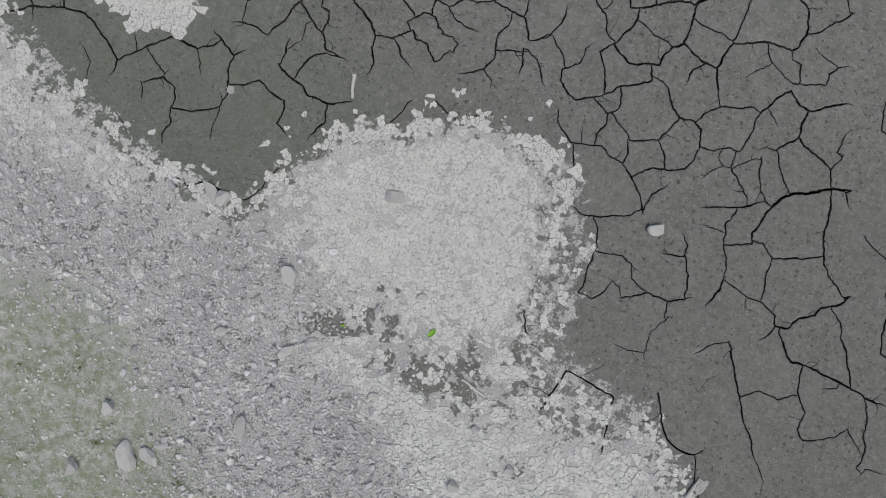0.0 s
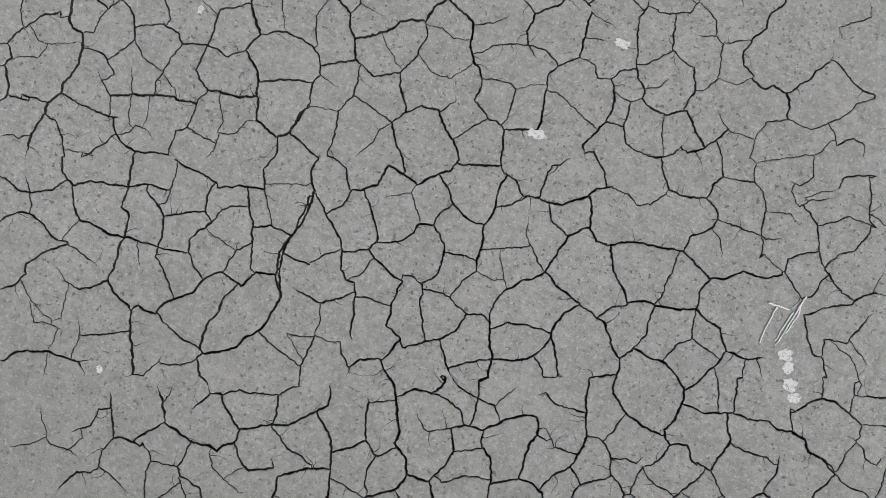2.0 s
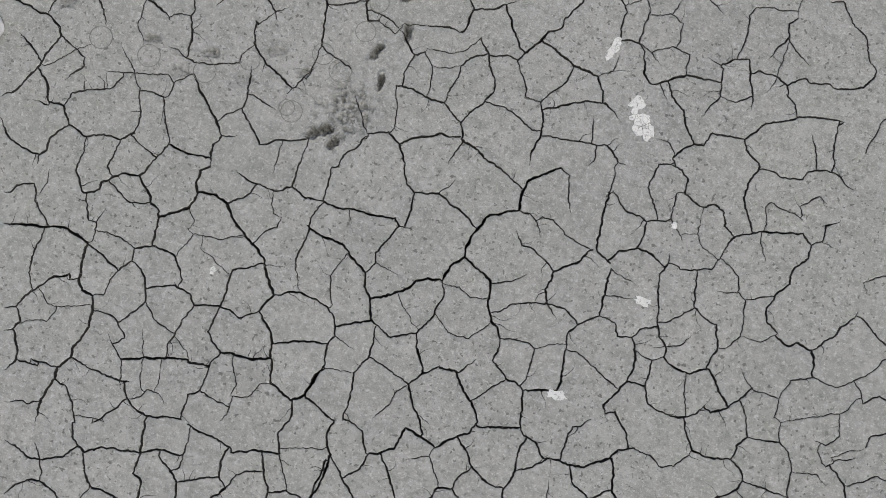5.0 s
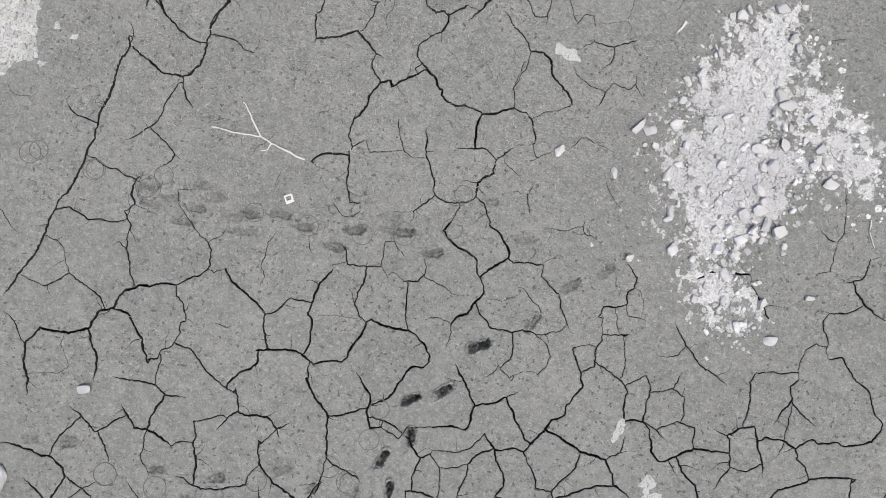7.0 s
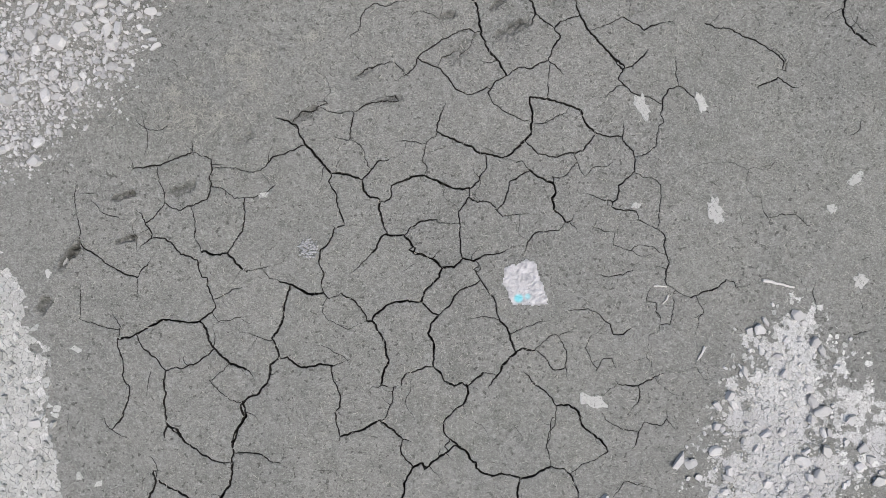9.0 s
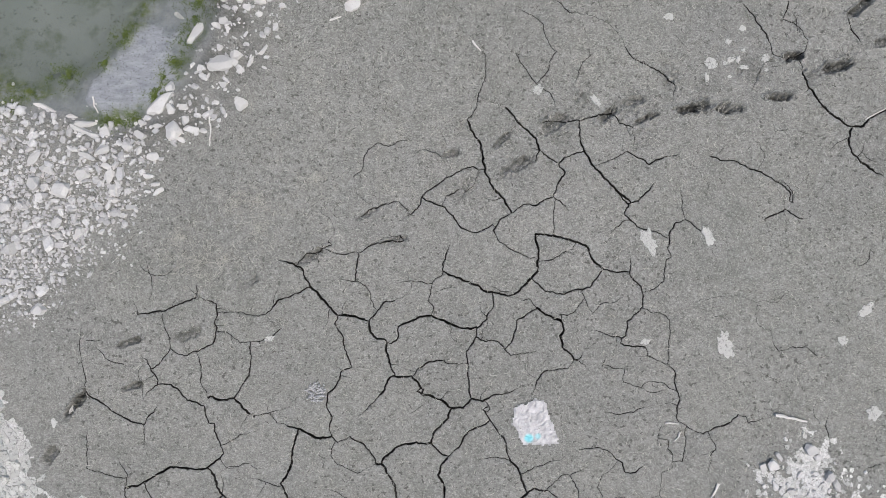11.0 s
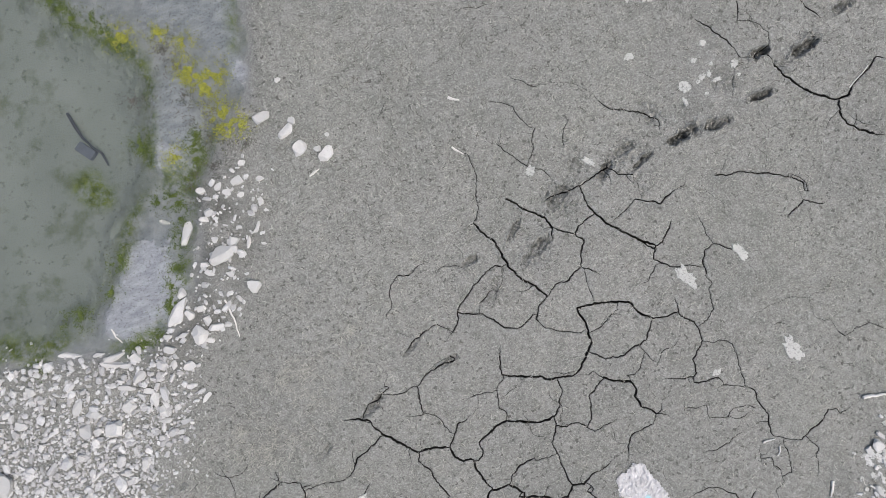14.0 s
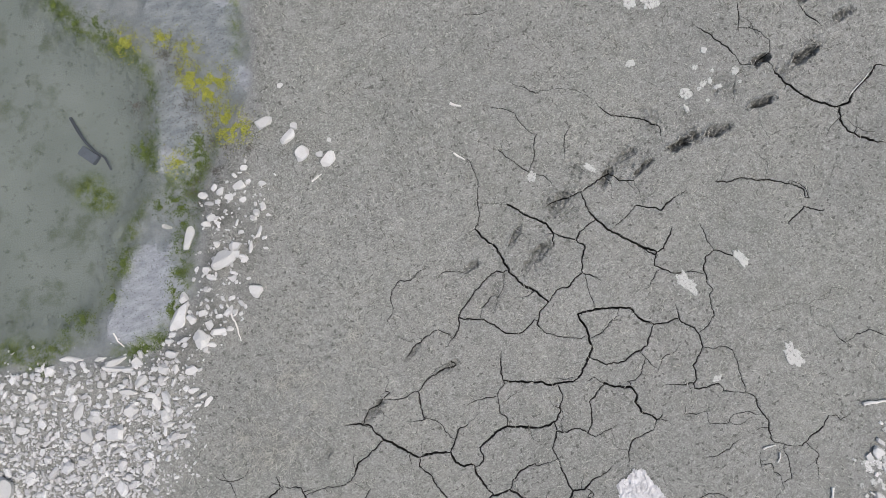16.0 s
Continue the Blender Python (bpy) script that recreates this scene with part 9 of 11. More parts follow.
def in_cracks(spots, corners, faces):
    """Which of the spots lie inside one of the cracks' pieces."""
    size = 0.08
    cell = np.floor((spots - (X0, Y0)) / size).astype(int)
    wide = int((X1 - X0) / size) + 2
    code = cell[:, 1] * wide + cell[:, 0]
    order = np.argsort(code)
    code = code[order]
    hit = np.zeros(len(spots), bool)
    pts = corners[np.array(faces)]
    low = np.floor((pts.min(1) - (X0, Y0)) / size).astype(int)
    high = np.floor((pts.max(1) - (X0, Y0)) / size).astype(int)
    for (a, b, c), lo, hi in zip(pts, low, high):
        if hi[0] - lo[0] > 30 or hi[1] - lo[1] > 30:
            continue
        first = np.searchsorted(code, np.arange(lo[1], hi[1] + 1) * wide + lo[0])
        last = np.searchsorted(code, np.arange(lo[1], hi[1] + 1) * wide + hi[0], "right")
        for f, l in zip(first, last):
            if l > f:
                pick = order[f:l]
                x, y = spots[pick, 0], spots[pick, 1]
                s1 = (b[0] - a[0]) * (y - a[1]) - (b[1] - a[1]) * (x - a[0])
                s2 = (c[0] - b[0]) * (y - b[1]) - (c[1] - b[1]) * (x - b[0])
                s3 = (a[0] - c[0]) * (y - c[1]) - (a[1] - c[1]) * (x - c[0])
                hit[pick] |= ((s1 >= 0) & (s2 >= 0) & (s3 >= 0)) | ((s1 <= 0) & (s2 <= 0) & (s3 <= 0))
    return hit


def ground_points(lips):
    """Points that carry the shape of the mud: wide apart on the flat, close at the prints and the pond."""
    out = list(lips)
    grid = lambda x0, x1, y0, y1, s: [(x + random.uniform(-0.2, 0.2) * s, y + random.uniform(-0.2, 0.2) * s)
                                      for x in np.arange(x0, x1, s) for y in np.arange(y0, y1, s)]
    out += grid(X0 + 0.3, X1 - 0.2, Y0 + 0.3, Y1 - 0.2, 0.40)
    for px, py, length, width, angle, depth in PRINTS:
        r = length / 2 + 0.07
        s = 0.017 if depth > 0.018 else 0.03
        out += [p for p in grid(px - r, px + r, py - r, py + r, s) if math.hypot(p[0] - px, p[1] - py) < r]
    for cx, cy, r, much in CHURNED:
        out += [p for p in grid(cx - 1.3 * r, cx + 1.3 * r, cy - 1.3 * r, cy + 1.3 * r, 0.02) if math.hypot(p[0] - cx, p[1] - cy) < 1.3 * r]
    pond = np.array(grid(-7.9, -2.0, 21.9, 28.0, 0.055))
    out += [tuple(p) for p in pond[inside(POND, pond[:, 0], pond[:, 1]) > -0.45]]
    pond = np.array(grid(-10.8, -2.0, 22.0, 29.7, 0.2))
    out += [tuple(p) for p in pond[inside(POND, pond[:, 0], pond[:, 1]) > -0.6]]
    for outline, soft, ragged, seed, share in DUSTED:
        px, py = [p[0] for p in outline], [p[1] for p in outline]
        spots = np.array(grid(max(min(px) - 0.5, X0 + 0.2), max(px) + 0.5, max(min(py) - 0.5, Y0 + 0.2), max(py) + 0.5, 0.085))
        out += [tuple(p) for p in spots[inside(outline, spots[:, 0], spots[:, 1]) > -0.45]]
    for hx, hy, r in HOLES:
        out += grid(hx - r - 0.1, hx + r + 0.1, hy - r - 0.1, hy + r + 0.1, 0.05)
    side = [X0 + k * 0.5 for k in range(int((X1 - X0) / 0.5) + 1)]
    up = [Y0 + k * 0.5 for k in range(int((Y1 - Y0) / 0.5) + 1)]
    out += [(x, y) for x in side for y in (Y0, Y1)] + [(x, y) for x in (X0, X1) for y in up[1:-1]]
    return out


def build_ground():
    from mathutils.geometry import delaunay_2d_cdt
    cv, cf, rims_in, lips = crack_quads()
    pts = cv + [Vector(p) for p in ground_points(lips)]
    verts, _, tris, _, _, _ = delaunay_2d_cdt(pts, rims_in, [], 0, 1e-5, False)
    xy = np.array([(v.x, v.y) for v in verts])
    tri = np.array(tris)
    a, b, c = xy[tri[:, 0]], xy[tri[:, 1]], xy[tri[:, 2]]
    turn = (b[:, 0] - a[:, 0]) * (c[:, 1] - a[:, 1]) - (b[:, 1] - a[:, 1]) * (c[:, 0] - a[:, 0])
    tri[turn < 0] = tri[turn < 0][:, ::-1]
    gap = in_cracks(xy[tri].mean(1), np.array([(v.x, v.y) for v in cv]), cf)
    z, damp_and_shade, bed, silt, algae, chalk, deepness, film = ground_height(xy[:, 0], xy[:, 1])
    # neighbours across each edge
    solid = tri[~gap]
    edges = np.concatenate([solid[:, (0, 1)], solid[:, (1, 2)], solid[:, (2, 0)]])
    who = np.tile(np.arange(len(solid)), 3)
    key = np.sort(edges, 1)
    key = key[:, 0].astype(np.int64) * len(xy) + key[:, 1]
    order = np.argsort(key, kind="stable")
    ks = key[order]
    twin = np.flatnonzero(ks[1:] == ks[:-1])
    links = np.stack([who[order[twin]], who[order[twin + 1]]], 1)
    comp = np.arange(len(solid))
    while True:
        low = comp.copy()
        np.minimum.at(low, links[:, 0], comp[links[:, 1]])
        np.minimum.at(low, links[:, 1], comp[links[:, 0]])
        low = low[low]
        low = low[low]
        if (low == comp).all():
            break
        comp = low
    lone = np.ones(len(key), bool)
    lone[order[twin]] = lone[order[twin + 1]] = False
    on_rim = lambda p: (abs(p[:, 0] - X0) < 1e-4) | (abs(p[:, 0] - X1) < 1e-4) | (abs(p[:, 1] - Y0) < 1e-4) | (abs(p[:, 1] - Y1) < 1e-4)
    rims = on_rim(xy)
    lone &= ~(rims[edges[:, 0]] & rims[edges[:, 1]])
    # worn lips along the cracks
    z[np.unique(edges[lone])] -= 0.006
    area = np.bincount(comp, np.abs(turn[~gap]) / 2, len(solid))
    middle = np.stack([np.bincount(comp, xy[solid].mean(1)[:, k], len(solid)) for k in (0, 1)], 1) / np.maximum(np.bincount(comp, minlength=len(solid)), 1)[:, None]
    roots = np.flatnonzero(area > 0)
    small = [r for r in roots if 0.02 < area[r] < 2.5]
    small.sort(key=lambda r: abs(middle[r][0] - (4.6 - 0.35 * middle[r][1])))
    chosen = set(small[:300])

    def sheet(name, mask_roots, parent):
        pick = np.isin(comp, list(mask_roots))
        faces = solid[pick]
        walls = edges[lone & pick[who]]
        used, back = np.unique(faces, return_inverse=True)
        top = back.reshape(-1, 3)
        where = {int(v): i for i, v in enumerate(used)}
        rim = np.unique(walls) if len(walls) else np.zeros(0, int)
        below = {int(v): len(used) + i for i, v in enumerate(rim)}
        co = np.concatenate([np.column_stack([xy[used], z[used]]), np.column_stack([xy[rim], np.full(len(rim), FLOOR_Z)])])
        poly = [tuple(t) for t in top.tolist()]
        poly += [(where[int(q)], where[int(p)], below[int(p)], below[int(q)]) for p, q in walls]
        ob = build(name, co.tolist(), poly, MUD, parent)
        # crack walls take the dark soil colour that stands for shade inside them
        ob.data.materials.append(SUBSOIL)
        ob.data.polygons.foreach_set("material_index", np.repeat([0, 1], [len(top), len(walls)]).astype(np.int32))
        for key_name, values in (("damp_and_shade", damp_and_shade), ("bed", bed), ("silt", silt), ("algae", algae), ("chalk", chalk), ("deep", deepness), ("film", film)):
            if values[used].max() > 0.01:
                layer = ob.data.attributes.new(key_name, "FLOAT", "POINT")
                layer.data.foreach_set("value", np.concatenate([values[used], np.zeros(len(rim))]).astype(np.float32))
        return ob

    ground = sheet("ground", [r for r in roots if area[r] >= 2.5], None)
    tagged(ground, "wide flat of drying grey cracked mud", "ground", kind="structure")
    for r in small[:300]:
        sheet("mud_plate", [r], ground)
    rest = sheet("mud_plates", [r for r in roots if area[r] < 2.5 and r not in chosen], ground)
    tagged(rest, kind="stuff")
    # the flat goes on to the horizon
    far = 900.0
    ring = [(X0, Y0, 0), (X1, Y0, 0), (X1, Y1, 0), (X0, Y1, 0), (X0 - far, Y0 - far, 0), (X1 + far, Y0 - far, 0), (X1 + far, Y1 + far, 0), (X0 - far, Y1 + far, 0)]
    tagged(build("far_flat", ring, [(0, 4, 5, 1), (1, 5, 6, 2), (2, 6, 7, 3), (3, 7, 4, 0)], MUD), "bare grey mud flat reaching the horizon", "ground", kind="structure")
    # floor of the cracks, with their deep shade in its colour
    build("subsoil", [(X0, Y0, FLOOR_Z), (X1, Y0, FLOOR_Z), (X1, Y1, FLOOR_Z), (X0, Y1, FLOOR_Z)], [(0, 1, 2, 3)], SUBSOIL, ground, "soil under the cracks, coloured dark for their shade")
    return ground


GROUND = build_ground()


# ---------------------------------------------------------------- pond water
def build_water():
    ring = [(x, y) for x, y in POND]
    cx, cy = sum(p[0] for p in ring) / len(ring), sum(p[1] for p in ring) / len(ring)
    wide = [(cx + (x - cx) * 1.06, cy + (y - cy) * 1.06, WATER_Z) for x, y in ring]
    ob = build("water", wide, [tuple(range(len(wide)))], WATER)
    ob.visible_shadow = False
    return tagged(ob, "still murky shallow pond water over mud", "water", kind="structure")


build_water()


# ---------------------------------------------------------------- chalk chips, rubble and stones
def scatter(outline, spacing, soft, ragged, seed, keep=1.0, avoid=None):
    """Random places inside an outline with a ragged, thinning edge."""
    px, py = [p[0] for p in outline], [p[1] for p in outline]
    rng = np.random.default_rng(seed)
    gx, gy = np.meshgrid(np.arange(min(px) - 0.6, max(px) + 0.6, spacing), np.arange(min(py) - 0.6, max(py) + 0.6, spacing))
    x = gx.ravel() + rng.uniform(-0.9, 0.9, gx.size) * spacing
    y = gy.ravel() + rng.uniform(-0.9, 0.9, gx.size) * spacing
    d = inside(outline, x, y)
    ok = d > -0.6
    x, y, d = x[ok], y[ok], d[ok]
    field = d + uneven(x, y, ragged, seed)
    if avoid:
        keep = keep * (1 - 0.85 * smooth(-0.35, 0.35, inside(avoid, x, y)))
    ok = (rng.random(len(x)) < smooth(-soft, soft, field) * keep) & (x > X0) & (y > Y0)
    return x[ok], y[ok], field[ok], rng


def chips(name, outline, spacing, size, thick, soft, ragged, seed, material, keep=1.0, lift=0.0, tilt=0.06, k=6, slope=0.93, avoid=None):
    """Flat broken flakes lying close together."""
    x, y, field, rng = scatter(outline, spacing, soft, ragged, seed, keep, avoid)
    n = len(x)
    turn = rng.uniform(0, 6.28, n)[:, None] + np.arange(k) * 6.2832 / k + rng.uniform(-0.45, 0.45, (n, k))
    reach = size * (0.32 + 1.0 * rng.random(n)[:, None] ** 1.8) * rng.uniform(0.7, 1.15, (n, k))
    oval = rng.uniform(0.42, 1.0, n)[:, None]
    lean = rng.uniform(0, 3.14, n)[:, None]
    u, v = reach * np.cos(turn), reach * np.sin(turn) * oval
    dx, dy = u * np.cos(lean) - v * np.sin(lean), u * np.sin(lean) + v * np.cos(lean)
    base = ground_height(x, y)[0][:, None] + lift
    tilt_x, tilt_y = rng.normal(0, tilt, n)[:, None], rng.normal(0, tilt, n)[:, None]
    high = base + thick * rng.uniform(0.4, 1.3, n)[:, None] + dx * tilt_x + dy * tilt_y
    top = np.stack([x[:, None] + dx * slope, y[:, None] + dy * slope, high], 2)
    low = np.stack([x[:, None] + dx, y[:, None] + dy, np.minimum(high - thick * 0.35, base + thick * 0.3) - 0.012], 2)
    verts = np.concatenate([top, low], 1).reshape(-1, 3)
    first = (np.arange(n) * 2 * k)[:, None]
    j = np.arange(k)
    quads = np.stack([j, k + j, k + (j + 1) % k, (j + 1) % k], 1).ravel()
    pattern = np.concatenate([j, quads])
    loops = (first + pattern[None, :]).ravel()
    starts = (np.arange(n) * len(pattern))[:, None] + np.concatenate([[0], k + 4 * np.arange(k)])[None, :]
    return bulk(name, verts, loops, starts.ravel(), material)


def crust(name, outline, spacing, thick, soft, ragged, seed, keep, material, singles=None, bare=(), clump=0.5, only=None, inset=0.0):
    """A thin dry crust crazed into plates that fit together. singles: where its plates are pieces of their own; bare: where fewer are left, and how many go."""
    from mathutils.geometry import delaunay_2d_cdt
    rng = np.random.default_rng(seed)
    px, py = [p[0] for p in outline], [p[1] for p in outline]
    gx, gy = np.meshgrid(np.arange(max(min(px), X0 + 1) - 0.6, max(px) + 0.6, spacing), np.arange(max(min(py), Y0 + 1) - 0.6, max(py) + 0.6, spacing))
    x = gx.ravel() + rng.uniform(-0.6, 0.6, gx.size) * spacing
    y = gy.ravel() + rng.uniform(-0.6, 0.6, gx.size) * spacing
    stay = rng.random(len(x)) < 0.75 + 0.5 * wavy(x, y, 0.4, seed)
    x, y = x[stay], y[stay]
    f = chalky(outline, x, y)
    near = f > -0.75
    x, y, f = x[near], y[near], f[near]
    f = f + uneven(x, y, ragged, seed)
    chance = smooth(-soft, soft, f - inset) * keep
    for zone, gone in bare:
        chance = chance * (1 - gone * smooth(-0.4, 0.4, inside(zone, x, y)))
    if only:
        d = chalky(only, x, y)
        chance = chance * (d < 0.02) + np.where(d < 0.02, 0.55 * smooth(-0.35, 0.0, d) - 0.9 * smooth(-0.3, -0.8, d), -9)
    drawn = chance + clump * wavy(x, y, 0.16, seed + 0.5) + rng.uniform(-0.3, 0.3, len(x)) * min(1.0, keep) ** 2 > 0.5
    pts = [Vector((a, b)) for a, b in zip(x, y)]
    verts, _, tris, back, _, _ = delaunay_2d_cdt(pts, [], [], 0, 1e-6, True)
    v = np.array([(p.x, p.y) for p in verts])
    t = np.array(tris)
    a, b, c = v[t[:, 0]], v[t[:, 1]], v[t[:, 2]]
    d = 2 * (a[:, 0] * (b[:, 1] - c[:, 1]) + b[:, 0] * (c[:, 1] - a[:, 1]) + c[:, 0] * (a[:, 1] - b[:, 1]))
    d = np.where(np.abs(d) < 1e-9, 1e-9, d)
    sa, sb, sc = (a ** 2).sum(1), (b ** 2).sum(1), (c ** 2).sum(1)
    ux = (sa * (b[:, 1] - c[:, 1]) + sb * (c[:, 1] - a[:, 1]) + sc * (a[:, 1] - b[:, 1])) / d
    uy = (sa * (c[:, 0] - b[:, 0]) + sb * (a[:, 0] - c[:, 0]) + sc * (b[:, 0] - a[:, 0])) / d
    round_me = {}
    for k, corner in enumerate(tris):
        for m in corner:
            round_me.setdefault(m, []).append(k)
    base = ground_height(x, y)[0]
    co, loops, starts, own = [], [], [], []
    for m, ks in round_me.items():
        src = back[m][0] if back[m] else -1
        if src < 0 or not drawn[src]:
            continue
        cx, cy = v[m]
        ring = sorted(((math.atan2(uy[k] - cy, ux[k] - cx), ux[k] - cx, uy[k] - cy) for k in ks))
        if len(ring) < 4 or max(math.hypot(q[1], q[2]) for q in ring) > 2.4 * spacing:
            continue
        tight, high = rng.uniform(0.90, 1.03), base[src] + thick * rng.uniform(0.6, 1.3)
        lx, ly = rng.normal(0, 0.05, 2)
        broken = []
        for p, q in zip(ring, ring[1:] + ring[:1]):
            length = math.hypot(q[1] - p[1], q[2] - p[2])
            broken.append(p)
            if length > 0.012:
                s, push = rng.uniform(0.35, 0.65), 1 + rng.uniform(-0.22, 0.2)
                broken.append((0, (p[1] + (q[1] - p[1]) * s) * push, (p[2] + (q[2] - p[2]) * s) * push))
        ring = broken
        n = len(ring)
        top = [(cx + q[1] * tight * 0.965, cy + q[2] * tight * 0.965, high + q[1] * lx + q[2] * ly) for q in ring]
        low = [(cx + q[1] * tight, cy + q[2] * tight, base[src] - 0.012) for q in ring]
        faces = [list(range(n))] + [[j, n + j, n + (j + 1) % n, (j + 1) % n] for j in range(n)]
        if singles and inside(singles, [cx], [cy])[0] > 0 and len(own) < 280:
            own.append((top + low, faces))
            continue
        first = len(co)
        co += top + low
        for face in faces:
            starts.append(len(loops))
            loops += [first + j for j in face]
    if co:
        ob = bulk(name, np.array(co), np.array(loops), np.array(starts), material)
    else:
        ob = new(name)
    for piece_co, faces in own:
        build("chalk_plate", piece_co, faces, material, ob)
    return ob


def rubble(name, outline, spacing, low, high, soft, ragged, seed, material, keep=1.0, lift=0.0):
    """Small broken stones, each with its own facets."""
    x, y, field, rng = scatter(outline, spacing, soft, ragged, seed, keep)
    n = len(x)
    g = (1 + 5 ** 0.5) / 2
    ico = np.array([(-1, g, 0), (1, g, 0), (-1, -g, 0), (1, -g, 0), (0, -1, g), (0, 1, g), (0, -1, -g), (0, 1, -g), (g, 0, -1), (g, 0, 1), (-g, 0, -1), (-g, 0, 1)]) / 1.902
    tris = np.array([(0, 11, 5), (0, 5, 1), (0, 1, 7), (0, 7, 10), (0, 10, 11), (1, 5, 9), (5, 11, 4), (11, 10, 2), (10, 7, 6), (7, 1, 8),
                     (3, 9, 4), (3, 4, 2), (3, 2, 6), (3, 6, 8), (3, 8, 9), (4, 9, 5), (2, 4, 11), (6, 2, 10), (8, 6, 7), (9, 8, 1)])
    size = low * (high / low) ** (rng.random(n) ** 1.7)
    shape = ico[None] * rng.uniform(0.72, 1.18, (n, 12, 1))
    spin = rng.uniform(0, 6.28, n)
    c, s = np.cos(spin)[:, None], np.sin(spin)[:, None]
    shape = np.stack([shape[:, :, 0] * c - shape[:, :, 1] * s, shape[:, :, 0] * s + shape[:, :, 1] * c, shape[:, :, 2]], 2)
    shape = np.clip(shape, -0.66, 0.66) * 1.22 * np.stack([size * rng.uniform(0.8, 1.25, n), size * rng.uniform(0.38, 0.9, n), size * rng.uniform(0.3, 0.6, n)], 1)[:, None, :]
    t1, t2 = rng.normal(0, 0.25, n), rng.uniform(0, 6.28, n)
    c, s = np.cos(t1)[:, None], np.sin(t1)[:, None]
    sx, sz = shape[:, :, 0] * c - shape[:, :, 2] * s, shape[:, :, 0] * s + shape[:, :, 2] * c
    c, s = np.cos(t2)[:, None], np.sin(t2)[:, None]
    dx, dy = sx * c - shape[:, :, 1] * s, sx * s + shape[:, :, 1] * c
    base = ground_height(x, y)[0] + lift + 0.20 * size * rng.uniform(0.6, 1.4, n)
    verts = np.stack([x[:, None] + dx, y[:, None] + dy, base[:, None] + sz], 2).reshape(-1, 3)
    loops = ((np.arange(n) * 12)[:, None] + tris.ravel()[None, :]).ravel()
    return bulk(name, verts, loops, np.arange(n * 20) * 3, material)


def stone_mesh(rng, length, width, height):
    """A broken limestone: a blocky lump with a few flat cut faces and worn edges."""
    bm = bmesh.new()
    bmesh.ops.create_icosphere(bm, subdivisions=3, radius=0.56)
    cuts = []
    for _ in range(11):
        d = Vector((rng.gauss(0, 1), rng.gauss(0, 1), rng.gauss(0, 0.6))).normalized()
        cuts.append((d, rng.uniform(0.26, 0.42)))
    cuts.append((Vector((rng.gauss(0, 0.15), rng.gauss(0, 0.15), 1)).normalized(), rng.uniform(0.22, 0.34)))
    shift = Vector((rng.uniform(0, 50), rng.uniform(0, 50), 0))
    for v in bm.verts:
        p = v.co.copy()
        for d, reach in cuts:
            over = p.dot(d) - reach
            if over > 0:
                p -= d * over
        p *= 1 + 0.10 * noise.noise(p * 4 + shift) + 0.05 * noise.noise(p * 11 + shift)
        v.co = Vector((p.x * length * 1.22, p.y * width * 1.22, p.z * height * 1.22))
    return bm


STONES_MADE = []


def stones(*rows):
    """Single white stones: place, length, width, direction."""
    for x, y, length, width, angle in rows:
        rng = random.Random(int(x * 1000) * 7 + int(y * 1000))
        height = min(width * rng.uniform(0.55, 0.8), 0.14)
        bm = stone_mesh(rng, length, width, height)
        me = bpy.data.meshes.new("stone")
        bm.to_mesh(me)
        bm.free()
        me.materials.append(STONE)
        ob = new("stone", me)
        z = float(ground_height([x], [y])[0][0])
        ob.matrix_world = pose(x, y, z + height * 0.32, rng.uniform(-6, 6), rng.uniform(-6, 6), angle)
        size = "large" if length > 0.19 else "small" if length < 0.1 else "medium"
        form = "long" if width < 0.55 * length else "blocky" if width > 0.8 * length else "flattish"
        tagged(ob, f"{size} {form} broken white limestone lying on grey mud", "stone", "loose white stones")
        STONES_MADE.append(ob)


def flakes(*rows):
    """Thin white chalk flakes: place, length, width, direction."""
    for x, y, length, width, angle in rows:
        rng = random.Random(int(x * 1000) * 11 + int(y * 1000))
        k = 22
        outline = []
        for i in range(k):
            a = i * 6.2832 / k
            r = 0.5 * (1 + 0.6 * noise.noise(Vector((math.cos(a) * 1.9 + x * 9, math.sin(a) * 1.9 + y * 9, 0))) + rng.uniform(-0.13, 0.13))
            outline.append((r * length * math.copysign(abs(math.cos(a)) ** 0.8, math.cos(a)), r * width * math.copysign(abs(math.sin(a)) ** 0.8, math.sin(a))))
        h = 0.008
        verts = [(0.0, 0.0, h * 1.3)]
        for f, zz in ((0.55, h * 1.15), (0.93, h), (1.0, h * 0.55), (0.98, -0.006)):
            verts += [(u * f, v * f, zz + rng.uniform(-0.15, 0.15) * h) for u, v in outline]
        faces = [(0, 1 + i, 1 + (i + 1) % k) for i in range(k)]
        for ring in range(3):
            a = 1 + ring * k
            faces += [(a + i, a + k + i, a + k + (i + 1) % k, a + (i + 1) % k) for i in range(k)]
        ob = build("chalk_flake", verts, faces, FLAKE)
        z = float(ground_height([x], [y])[0][0])
        ob.matrix_world = pose(x, y, z, rng.uniform(-2, 2), rng.uniform(-2, 2), angle)
        form = "long" if width < 0.6 * length else "rounded"
        tagged(ob, f"{form} thin white chalk flake lying flat on mud", "chalk flake", "white chalk flakes")


